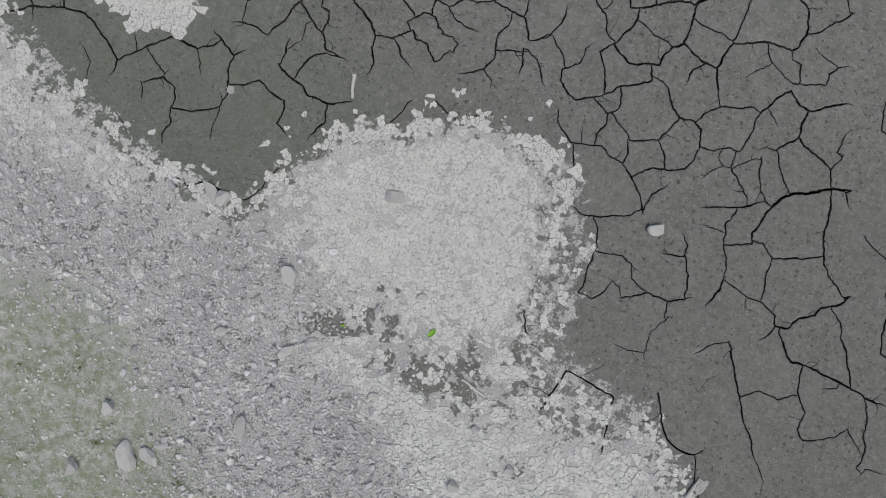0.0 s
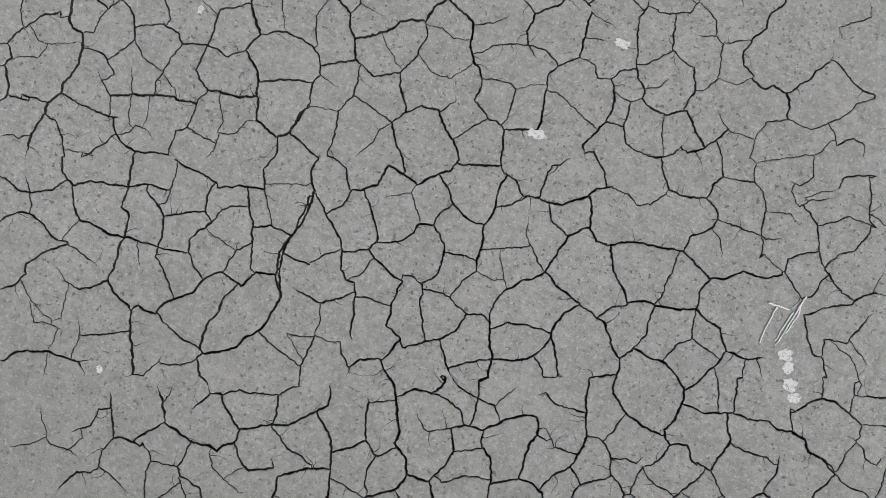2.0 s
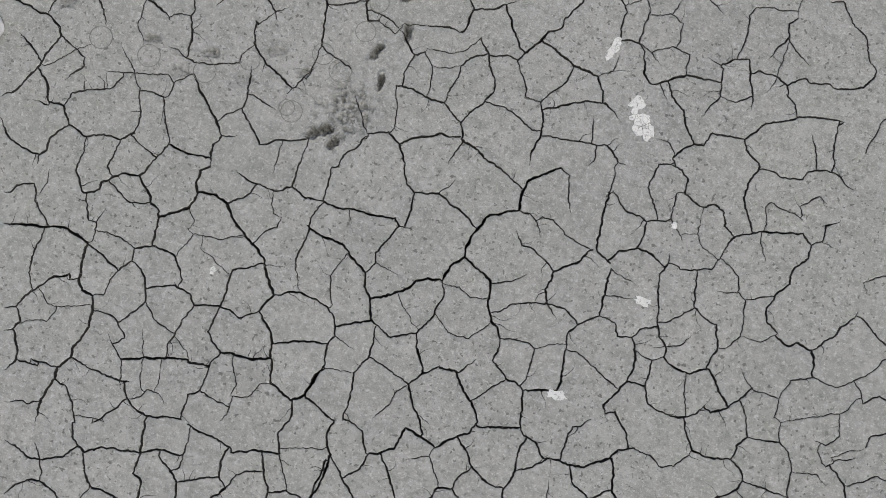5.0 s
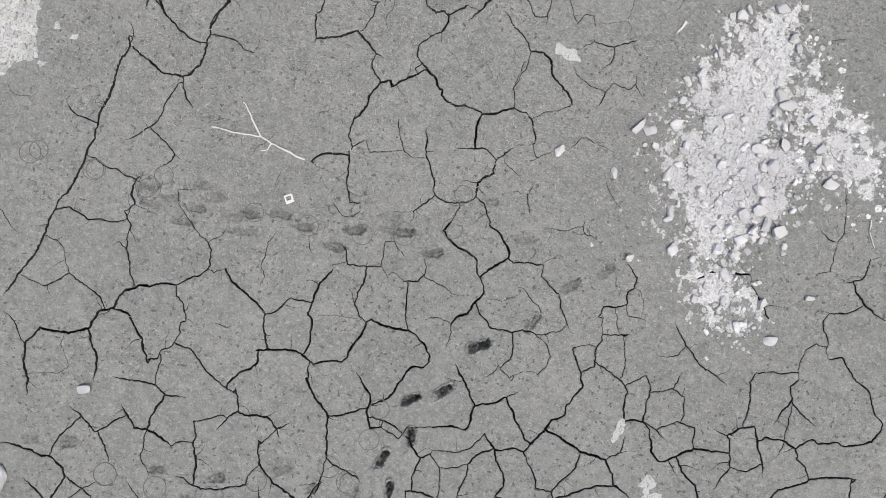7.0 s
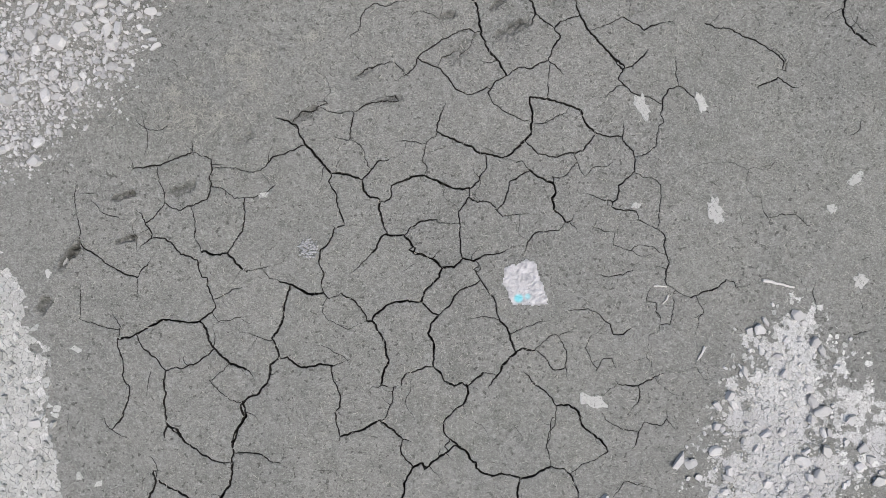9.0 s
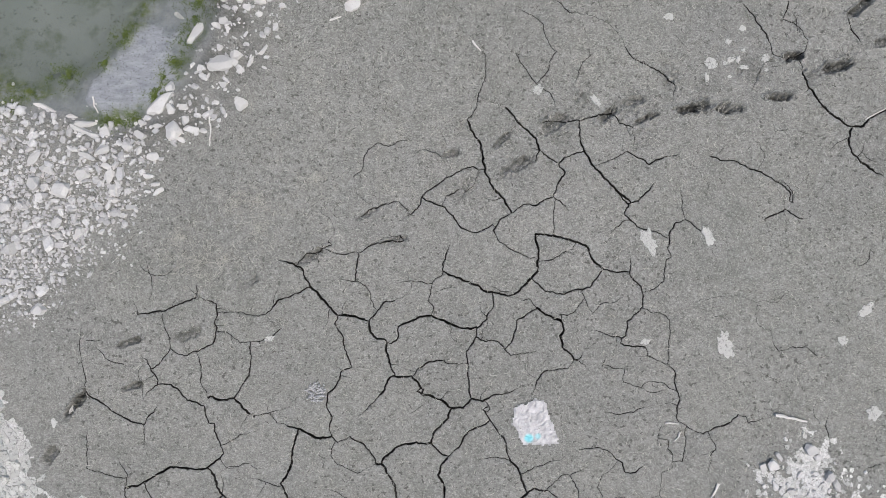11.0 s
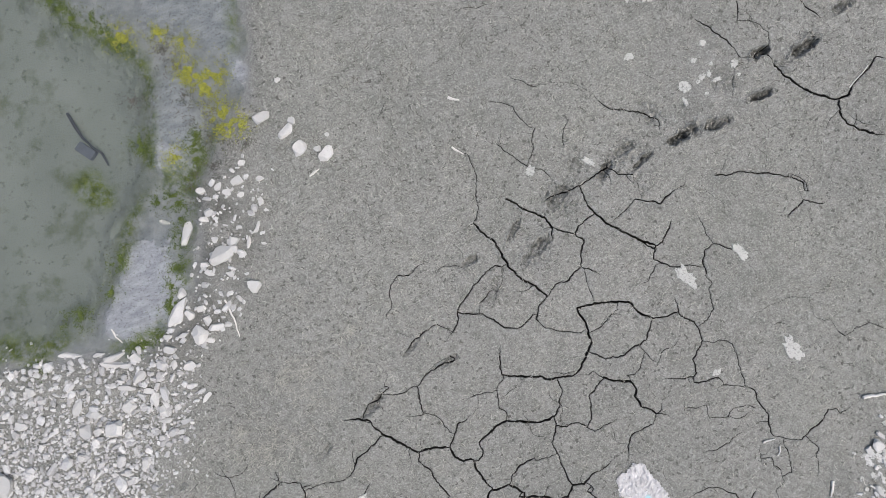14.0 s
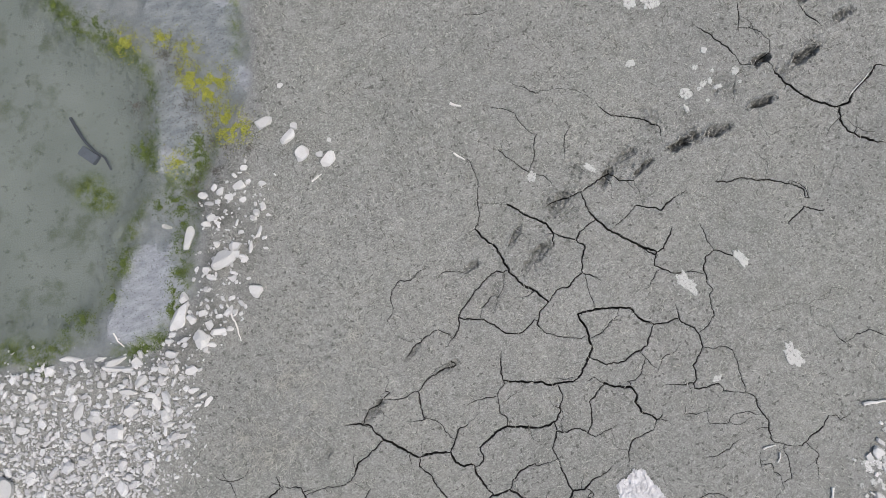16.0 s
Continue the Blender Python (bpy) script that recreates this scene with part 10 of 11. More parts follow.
# chalk sheet where the walk begins
SLIMY = [(-0.8, -1.5), (0.67, -1.35), (1.7, -1.7), (2.3, -2.5), (3.2, -3.3), (3.2, -5.5), (-3, -6)]
NEAR = [(3.2, 0.4), (4.2, 1.4), (5.2, 1.8), (6.2, 1.4), (6.1, 0.2), (5.0, -0.2)]
tagged(crust("chalk_crust", CHALK_SHEET, 0.062, 0.008, 0.12, 0.35, 11, 0.74, CRUST, NEAR, ((SLIMY, 1.0), (GRAVEL, 0.75)), inset=0.14), "crazed white chalk crust breaking up over grey mud", "chalk crust", kind="stuff")
tagged(rubble("chalk_gravel", GRAVEL, 0.036, 0.010, 0.030, 0.45, 0.6, 18, LILAC, 0.8, 0.004), "loose grey-lilac chalk gravel strewn over a crust", "gravel", kind="stuff")
tagged(chips("chalk_chips", CHALK_SHEET, 0.045, 0.022, 0.012, 0.25, 0.4, 12, CRUST, 0.3, 0.004, 0.14, 5, avoid=SLIMY), "loose pale chalk chips lying on a crust", "chalk chips", kind="stuff")
tagged(rubble("chalk_rubble", GRAVEL, 0.10, 0.028, 0.066, 0.6, 0.6, 13, LILAC, 0.5, 0.006), "small grey-white broken stones strewn over chalk", "rubble", kind="stuff")
tagged(crust("chalk_fringe", FRINGE, 0.05, 0.006, 0.2, 0.3, 16, 0.07, CRUST, clump=1.1, only=CHALK_SHEET), "scattered flakes of white chalk at a crust's edge", "chalk flakes", kind="stuff")
tagged(crust("chalk_patch", ISLAND, 0.075, 0.007, 0.08, 0.22, 14, 0.85, CRUST, [(-1, 1.4), (2, 1.4), (2, 3.2), (-1, 3.2)], clump=0.15), "small island of cracked white chalk crust on mud", "chalk crust")
SMALL_PATCH = [(2.40, 11.92), (2.47, 12.02), (2.55, 11.98), (2.56, 11.86), (2.68, 11.78), (2.72, 11.66), (2.82, 11.58), (2.74, 11.48), (2.62, 11.56), (2.50, 11.60), (2.47, 11.76)]
tagged(crust("chalk_patch", SMALL_PATCH, 0.06, 0.008, 0.03, 0.03, 15, 1.0, FLAKE, [(2.2, 11.3), (3, 11.3), (3, 12.2), (2.2, 12.2)], clump=0.05), "narrow patch of white chalk crust on mud", "chalk crust")
tagged(rubble("chalk_grit", CHALK_SHEET, 0.055, 0.009, 0.034, 0.2, 0.5, 19, CRUST, 0.4, 0.008), "white chalk grit scattered over a crust", "gravel", kind="stuff")
# heap of broken limestone
HEAP_CORE = [(3.0, 17.4), (2.5, 16.9), (2.2, 16.2), (2.25, 15.6), (2.7, 15.2), (3.3, 15.5), (3.4, 16.2), (3.2, 17.0)]
tagged(chips("chalk_dust", HEAP, 0.045, 0.034, 0.006, 0.2, 0.4, 21, FLAKE, 0.6, 0.0, 0.03), "crushed chalk and dust trodden into mud", "chalk dust", kind="stuff")
tagged(chips("chalk_dust", SMEAR, 0.08, 0.05, 0.005, 0.25, 0.5, 22, CRUST, 0.35, 0.0, 0.03), "thin smear of crushed white chalk on mud", "chalk dust", kind="stuff")
tagged(chips("chalk_dust", DUST, 0.09, 0.025, 0.003, 0.3, 0.8, 23, CHALK, 0.25, 0.0, 0.03), "faint chalk dust scattered on grey mud", "chalk dust", kind="stuff")
tagged(rubble("rubble_heap", HEAP, 0.10, 0.030, 0.095, 0.2, 0.5, 24, HEAP_STONE, 0.36, 0.0), "low heap of broken white limestone slabs", "rubble", kind="stuff")
tagged(rubble("crushed_rubble", HEAP_CORE, 0.042, 0.010, 0.030, 0.45, 0.4, 25, HEAP_STONE, 0.6, 0.002), "crushed white limestone in the middle of a heap", "rubble", kind="stuff")
# spread at the flat's edge
tagged(crust("chalk_spread", EDGE, 0.062, 0.008, 0.10, 0.25, 31, 0.95, FLAKE), "white chalk spread along the edge of mud", "chalk crust", kind="stuff")
tagged(chips("rubble_spread", EDGE, 0.10, 0.075, 0.026, 0.1, 0.3, 32, RUBBLE, 0.6, 0.003, 0.18, 5, 0.85), "broken limestone lying on a chalk spread", "rubble", kind="stuff")
# shingle of the pond's shore
SHINGLE_LOW = [(-9.5, 22.0), (-6.7, 21.75), (-6.0, 21.6), (-5.5, 21.5), (-5.2, 21.2), (-5.3, 20.9), (-5.9, 20.5), (-6.3, 20.0), (-9.5, 20.2)]
tagged(rubble("shingle", SHINGLE, 0.064, 0.022, 0.066, 0.16, 0.35, 41, PEBBLE, 0.85, 0.006), "white limestone shingle along the pond's shore", "shingle", kind="stuff")
tagged(rubble("large_shingle", SHINGLE, 0.30, 0.08, 0.13, 0.1, 0.3, 44, PEBBLE, 0.2, 0.012), "larger broken white stones among shore shingle", "shingle", kind="stuff")
tagged(rubble("fine_shingle", SHINGLE, 0.05, 0.010, 0.028, 0.3, 0.4, 45, PEBBLE, 0.6, 0.0), "fine white gravel between larger shore stones", "gravel", kind="stuff")
tagged(rubble("crushed_shingle", SHINGLE_LOW, 0.034, 0.012, 0.034, 0.45, 0.4, 42, PEBBLE, 0.75, 0.004), "crushed white limestone low on the shore", "gravel", kind="stuff")
tagged(rubble("shore_stones", SHORE, 0.068, 0.014, 0.06, 0.16, 0.3, 43, PEBBLE, 0.75, 0.003), "loose white stones strewn on the muddy shore", "shingle", kind="stuff")

stones((-2.81, 24.28, 0.18, 0.17, 158), (-2.48, 24.63, 0.07, 0.06, 158), (-2.61, 24, 0.19, 0.12, 23), (-2.5, 24.1, 0.11, 0.09, 158),
    (-2.52, 23.78, 0.21, 0.14, 43), (-2.25, 23.55, 0.21, 0.15, 18), (-2.34, 23.67, 0.11, 0.07, 158), (-2.48, 23.41, 0.11, 0.03, 18),
    (-2.16, 23.79, 0.06, 0.05, 158), (-3.26, 23.85, 0.08, 0.08, 158), (-3.84, 23.73, 0.12, 0.07, 158), (-3.63, 23.69, 0.12, 0.07, 38),
    (-3.38, 23.66, 0.15, 0.1, 8), (-3.54, 23.59, 0.1, 0.08, 158), (-3.11, 23.59, 0.08, 0.07, 158), (-3.4, 23.49, 0.08, 0.07, 158))
stones((-3.21, 23.32, 0.11, 0.08, 68), (-3.31, 23.28, 0.11, 0.1, 23), (-3.19, 23.21, 0.07, 0.04, 158), (-3.85, 23.43, 0.15, 0.11, 178),
    (-3.94, 23.38, 0.1, 0.07, 158), (-4.43, 23.55, 0.12, 0.06, 158), (-4.23, 23.3, 0.25, 0.11, 54), (-3.37, 23.05, 0.17, 0.06, 44),
    (-3.69, 23.01, 0.14, 0.12, 158), (-3.9, 23.11, 0.1, 0.07, 158), (-3.53, 22.93, 0.12, 0.06, 58), (-3.37, 22.85, 0.08, 0.03, 158),
    (-3.9, 22.88, 0.25, 0.21, 178), (-3.72, 22.91, 0.11, 0.1, 158), (-3.66, 22.81, 0.08, 0.08, 158), (-4.14, 22.87, 0.12, 0.1, 158))
stones((-3.87, 22.65, 0.1, 0.07, 158), (-4.11, 22.75, 0.1, 0.08, 158), (-3.65, 22.41, 0.17, 0.17, 158), (-4.53, 22.65, 0.12, 0.11, 69),
    (-4.04, 22.31, 0.14, 0.07, 43), (-4.64, 22.46, 0.36, 0.14, 40), (-4.37, 22.39, 0.14, 0.07, 18), (-4.52, 22.37, 0.12, 0.1, 158),
    (-4.49, 22.11, 0.19, 0.17, 38), (-4.27, 22.11, 0.17, 0.11, 158), (-4.34, 22.23, 0.1, 0.1, 158), (-4.14, 22.09, 0.1, 0.06, 158),
    (-4.41, 22, 0.1, 0.07, 158), (-4.89, 22.06, 0.14, 0.11, 158), (-4.68, 22.17, 0.14, 0.07, 8), (-4.89, 22.22, 0.11, 0.08, 158))
stones((-5.34, 22.14, 0.15, 0.12, 158), (-5.58, 22.24, 0.19, 0.1, 178), (-5.76, 22.34, 0.15, 0.06, 168), (-6.1, 22.47, 0.24, 0.06, 158),
    (-5.65, 22.16, 0.28, 0.08, 158), (-5.49, 22.09, 0.17, 0.07, 158), (-4.74, 21.8, 0.15, 0.11, 158), (-4.93, 21.87, 0.1, 0.07, 68),
    (-5.35, 21.89, 0.15, 0.11, 8), (-5.54, 21.83, 0.18, 0.1, 158), (-5.33, 21.7, 0.14, 0.08, 158), (-5.29, 21.57, 0.19, 0.1, 58),
    (-5.62, 21.61, 0.18, 0.15, 38), (-5.7, 21.92, 0.11, 0.08, 158), (-5.87, 21.43, 0.22, 0.21, 178), (-6.21, 21.53, 0.21, 0.17, 119))
stones((-6.02, 21.68, 0.19, 0.11, 138), (-6.19, 21.82, 0.17, 0.11, 48), (-6.22, 22.01, 0.11, 0.08, 8), (-5.66, 20.9, 0.15, 0.1, 49),
    (-5.15, 21.09, 0.11, 0.07, 158), (-5.25, 21.29, 0.15, 0.06, 158), (-5.03, 21.19, 0.14, 0.06, 178), (-5.24, 21.4, 0.12, 0.12, 158),
    (-5.52, 21.31, 0.07, 0.04, 158), (-6.94, 21.88, 0.15, 0.1, 158), (-6.69, 22.1, 0.12, 0.1, 69), (-7.39, 21.3, 0.28, 0.28, 158),
    (-7.01, 21.33, 0.12, 0.11, 8), (-4.7, 21.37, 0.14, 0.07, 38), (-4.81, 21.56, 0.11, 0.07, 158), (-6.66, 22.23, 0.11, 0.1, 158))
stones((3.08, 17.96, 0.15, 0.14, 10), (2.62, 17.8, 0.15, 0.12, 41), (2.51, 17.78, 0.1, 0.08, 100), (2.24, 17, 0.14, 0.12, 100),
    (2.42, 17.29, 0.15, 0.1, 100), (3.34, 16.79, 0.18, 0.12, 10), (3.71, 16.69, 0.17, 0.11, 40), (3.85, 16.34, 0.12, 0.11, 11),
    (3.93, 16.2, 0.11, 0.1, 10), (4.05, 15.93, 0.19, 0.11, 5), (3.51, 15.23, 0.21, 0.15, 10), (3.25, 15.46, 0.18, 0.14, 30),
    (3.34, 15.3, 0.15, 0.11, 100), (3.2, 15.14, 0.18, 0.08, 10), (1.6, 16.21, 0.21, 0.11, 51), (1.75, 16.18, 0.12, 0.12, 10))
stones((1.71, 16, 0.06, 0.06, 10), (2.05, 16.34, 0.14, 0.12, 10), (1.4, 15.57, 0.14, 0.07, 98), (2.04, 15.69, 0.17, 0.08, 90),
    (3.46, 14.34, 0.12, 0.12, 10), (3.63, 13.92, 0.15, 0.1, 10), (4.01, 14.5, 0.12, 0.07, 10), (3.27, 16.01, 0.17, 0.14, 100),
    (3.12, 16.2, 0.17, 0.14, 10), (3.39, 16.32, 0.14, 0.11, 100), (3.64, 16.41, 0.08, 0.07, 10), (2.64, 17.54, 0.1, 0.07, 100),
    (3.38, 14.59, 0.08, 0.06, 10), (1.77, 14.59, 0.1, 0.1, 10), (3.61, 14.99, 0.08, 0.06, 10), (2.48, 15.57, 0.11, 0.11, 10))
stones((-4.5, 11.83, 0.15, 0.12, 10), (-5.31, 10.55, 0.28, 0.18, 101), (0.7, 15.76, 0.14, 0.1, 80), (-6.18, 19.98, 0.15, 0.14, 179),
    (-6.52, 20.73, 0.18, 0.17, 179), (-6.11, 20.22, 0.1, 0.08, 179), (-6.18, 16.8, 0.15, 0.11, 179), (2.04, -3.29, 0.35, 0.24, 98),
    (2.3, -3.2, 0.28, 0.14, 148), (2.43, -3.01, 0.21, 0.11, 38), (3.27, -2.49, 0.3, 0.18, 103), (3.27, -0.47, 0.21, 0.21, 18),
    (4.21, 0.85, 0.28, 0.18, 163), (1.64, -2.77, 0.18, 0.17, 18), (1.43, -3.6, 0.19, 0.18, 18), (3.79, -1.21, 0.18, 0.12, 38))
stones((3.5, -1.41, 0.21, 0.11, 53), (4.9, -0.22, 0.14, 0.1, 18), (6.01, -2.36, 0.21, 0.15, 58), (6.62, -1.93, 0.14, 0.1, 18),
    (6.06, -1.59, 0.11, 0.08, 18), (4.58, -2.08, 0.12, 0.1, 18), (2.66, -1.41, 0.15, 0.12, 18), (4.71, -1.59, 0.14, 0.11, 18),
    (2.48, -2.25, 0.11, 0.08, 18), (2.81, -1.92, 0.1, 0.07, 18), (2.02, 0.22, 0.26, 0.14, 138), (2.19, 0.18, 0.24, 0.15, 78),
    (7.44, 1.5, 0.21, 0.18, 18))
flakes((2, 12.5, 0.28, 0.12, 76), (3.21, 9.64, 0.21, 0.1, 176), (2.5, 8.24, 0.22, 0.12, 7), (-1.92, 8.5, 0.1, 0.07, 77),
    (3.32, 10.63, 0.08, 0.07, 16), (-1.79, 3.88, 0.11, 0.08, 117), (1.25, 2.82, 0.17, 0.15, 18), (1.83, 1.49, 0.1, 0.1, 18),
    (0.58, 16.95, 0.32, 0.15, 165), (2.11, 19.26, 0.3, 0.17, 100), (3.84, 19.61, 0.21, 0.1, 41), (3.88, 18.38, 0.18, 0.17, 50),
    (3.55, 19.25, 0.12, 0.11, 10), (1.15, 19.33, 0.12, 0.07, 10), (-3.41, 19.53, 0.12, 0.06, 10), (1.9, 24.04, 0.3, 0.15, 78))
flakes((2.13, 23.91, 0.21, 0.18, 178), (-0.03, 22.45, 0.11, 0.11, 178), (2.1, 22.69, 0.14, 0.12, 178), (1.61, 23.29, 0.11, 0.08, 178),
    (1.25, 20.54, 0.3, 0.15, 118), (1.97, 20.58, 0.25, 0.11, 108), (2.5, 23.11, 0.07, 0.07, 178), (0.67, 22.29, 0.15, 0.07, 128),
    (6.26, 6.54, 0.18, 0.15, 17), (6.34, 6.39, 0.14, 0.14, 17), (6.42, 6.19, 0.17, 0.15, 17), (6.52, 6.06, 0.17, 0.12, 17),
    (2.52, 8.25, 0.22, 0.11, 7), (8.97, -1.39, 0.21, 0.1, 58))

flakes((2.32, 22.95, 0.07, 0.06, 20), (2.5, 22.84, 0.05, 0.05, 0), (2.34, 22.73, 0.1, 0.06, 10), (2.43, 22.73, 0.08, 0.05, 60), (2.5, 22.63, 0.1, 0.05, 0), (2.04, 22.51, 0.12, 0.05, 100), (2.76, 22.73, 0.11, 0.08, 30), (2.32, 22.52, 0.05, 0.04, 0), (2.27, 22.69, 0.05, 0.04, 0), (2.77, 22.59, 0.04, 0.04, 0))


# ---------------------------------------------------------------- twigs, film, slab, plants
def twig(radius, *way):
    """A bleached, slightly crooked stick lying on the mud."""
    radius *= 1.5
    pts, _ = kinked(way, 0.05, 0.008)
    top = [Vector((x, y, float(ground_height([x], [y])[0][0]) + radius * 1.1 + 0.002)) for x, y in pts]
    return stick("twig", top, radius, WOOD, "thin bleached dead twig lying on mud")


def stick(name, way, radius, material, label):
    verts, faces, k = [], [], 7
    n = len(way)
    for i, p in enumerate(way):
        d = (way[min(i + 1, n - 1)] - way[max(i - 1, 0)]).normalized()
        side = d.cross(Vector((0, 0, 1))).normalized()
        up = side.cross(d)
        r = radius * (1 - 0.45 * i / (n - 1)) * random.uniform(0.85, 1.15)
        verts += [tuple(p + r * (math.cos(a) * side + math.sin(a) * up)) for a in (j * 6.2832 / k for j in range(k))]
    for i in range(n - 1):
        faces += [(i * k + j, i * k + (j + 1) % k, (i + 1) * k + (j + 1) % k, (i + 1) * k + j) for j in range(k)]
    faces += [tuple(range(k))[::-1], tuple((n - 1) * k + j for j in range(k))]
    ob = build(name, verts, faces, material)
    return tagged(ob, label, "twig", "twigs on the mud" if name == "twig" else "")


twig(0.009, (-2.37, 15.07), (-2.81, 15.19), (-2.95, 15.25), (-3.29, 15.24), (-3.57, 15.26))
twig(0.008, (-2.95, 15.25), (-3.12, 15.49), (-3.24, 15.63))
twig(0.006, (-2.81, 15.19), (-2.84, 15.11), (-2.92, 15.08))
twig(0.018, (3.25, 2.14), (3.32, 1.85))
twig(0.014, (2.67, 18.39), (2.83, 18.35), (2.96, 18.32), (3.05, 18.3))
twig(0.006, (1.96, 17.59), (1.9, 17.48), (1.85, 17.43))
twig(0.012, (-0.63, 23.65), (-0.51, 23.57))
twig(0.01, (-0.81, 23.07), (-0.71, 22.94))
twig(0.008, (-4.06, 22.38), (-4.04, 22.14), (-4.06, 21.9))
twig(0.007, (-5.49, 22.57), (-5.48, 22.46), (-5.44, 22.37))
twig(0.006, (3.95, 21.93), (4.12, 22.02), (4.26, 22.1))
twig(0.007, (-2.54, 23.39), (-2.4, 23.43))
twig(0.006, (4.6, 15.59), (4.6, 15.45), (4.7, 15.26))
twig(0.008, (5.87, 7.09), (6, 7.09), (6.14, 7.08))
twig(0.007, (6.3, 7.3), (6.19, 6.93), (6.09, 6.6))
twig(0.007, (5.99, 7.07), (5.94, 6.85), (5.91, 6.58))
twig(0.006, (6.2, 7.06), (6.13, 6.85), (6.08, 6.66))
twig(0.006, (6.27, 7.21), (6.26, 7.02), (6.18, 6.79))
twig(0.016, (8.82, -1.58), (8.87, -1.43), (8.91, -1.29))
twig(0.012, (5.71, -1.04), (5.88, -1.1), (6.04, -1.15))

twig(0.008, (1.94, 17.6), (1.91, 17.52), (1.86, 17.45))
twig(0.008, (1.34, 18.34), (1.43, 18.34), (1.5, 18.33))
twig(0.008, (1.51, 18.23), (1.49, 18.17), (1.44, 18.13))
twig(0.008, (2.35, 17.38), (2.41, 17.29), (2.46, 17.19))


def plastic_film():
    """A torn, crumpled piece of film trodden onto the mud."""
    outline = [(-0.49, 18.59), (-0.21, 18.71), (-0.07, 18.64), (-0.01, 18.43), (0.08, 18.12), (-0.37, 18.13), (-0.5, 18.38)]
    s = 0.016
    xs, ys = np.arange(-0.56, 0.14, s), np.arange(18.06, 18.76, s)
    gx, gy = np.meshgrid(xs, ys)
    d = inside(outline, gx.ravel(), gy.ravel()) + 0.035 * wavy(gx.ravel(), gy.ravel(), 0.09, 1.0)
    z0 = ground_height(gx.ravel(), gy.ravel())[0]
    fold = np.abs(wavy(gx.ravel(), gy.ravel(), 0.10, 4.0))
    z = z0 + 0.007 + 0.028 * np.clip(0.4 - fold, 0, 1) + 0.006 * wavy(gx.ravel(), gy.ravel(), 0.04, 6.0)
    n, m = len(xs), len(ys)
    faces = []
    for j in range(m - 1):
        for i in range(n - 1):
            q = (j * n + i, j * n + i + 1, (j + 1) * n + i + 1, (j + 1) * n + i)
            if min(d[k] for k in q) > 0:
                faces.append(q)
    used = sorted({k for q in faces for k in q})
    back = {k: i for i, k in enumerate(used)}
    verts = [(gx.ravel()[k], gy.ravel()[k], z[k]) for k in used]
    ob = build("plastic_film", verts, [tuple(back[k] for k in q) for q in faces], FILM)
    layer = ob.data.attributes.new("print", "FLOAT", "POINT")
    layer.data.foreach_set("value", [float(smooth(0.075, 0.03, math.hypot(x + 0.31, (y - 18.22) * 1.1)) + 0.6 * smooth(0.05, 0.02, math.hypot(x + 0.20, y - 18.24))) for x, y, _ in verts])
    thick = ob.modifiers.new("thickness", "SOLIDIFY")
    thick.thickness = 0.003
    tagged(ob, "crumpled torn whitish plastic film with cyan print on mud", "plastic film")


plastic_film()


def crumb_lump():
    """A pale ring of crumbled clay round a small hole."""
    bm = bmesh.new()
    for i in range(150):
        a, r = random.uniform(0, 6.28), random.gauss(0.085, 0.03)
        s = random.uniform(0.008, 0.022)
        m = pose(r * math.cos(a), r * math.sin(a), s * 0.5 + random.uniform(0, 0.012), random.uniform(0, 90), random.uniform(0, 90), 0) @ Matrix.Diagonal((s, s * 0.8, s * 0.7, 1))
        bmesh.ops.create_icosphere(bm, subdivisions=1, radius=1.0, matrix=m)
    me = bpy.data.meshes.new("clay_crumbs")
    bm.to_mesh(me)
    bm.free()
    me.materials.append(CHALK)
    ob = new("clay_crumbs", me)
    ob.location = (-2.86, 18.87, float(ground_height([-2.86], [18.87])[0][0]))
    tagged(ob, "heap of pale crumbled clay round a small hole", "clay crumbs")


crumb_lump()


def slab_and_stick():
    """A squared stone lying under water with a dark stick across it."""
    bm = bmesh.new()
    bmesh.ops.create_cube(bm, size=1.0, matrix=Matrix.Diagonal((0.25, 0.125, 0.07, 1)))
    bmesh.ops.bevel(bm, geom=bm.edges[:], offset=0.008, segments=2, affect="EDGES")
    me = bpy.data.meshes.new("brick")
    bm.to_mesh(me)
    bm.free()
    me.materials.append(SUNK)
    ob = new("sunken_brick", me)
    z = float(ground_height([-5.06], [24.78])[0][0])
    ob.matrix_world = pose(-5.06, 24.78, z + 0.03, 3, 2, 125)
    tagged(ob, "grey-blue brick lying under murky pond water", "brick")
    way = [Vector((-5.10, 25.30, z + 0.05)), Vector((-5.06, 25.1, z + 0.07)), Vector((-5.01, 24.92, z + 0.1)), Vector((-4.93, 24.76, z + 0.11)), Vector((-4.86, 24.66, z + 0.09)), Vector((-4.86, 24.50, z + 0.05))]
    stick("sunken_stick", way, 0.022, DARK_WOOD, "dark waterlogged stick lying across a sunken brick")


SUNK = Nodes("slimed_brick", 0.8, 0.2)
SUNK = SUNK.colour(SUNK.mix(SUNK.noise(14, 4), (0.10, 0.112, 0.135), (0.165, 0.18, 0.21)))
slab_and_stick()


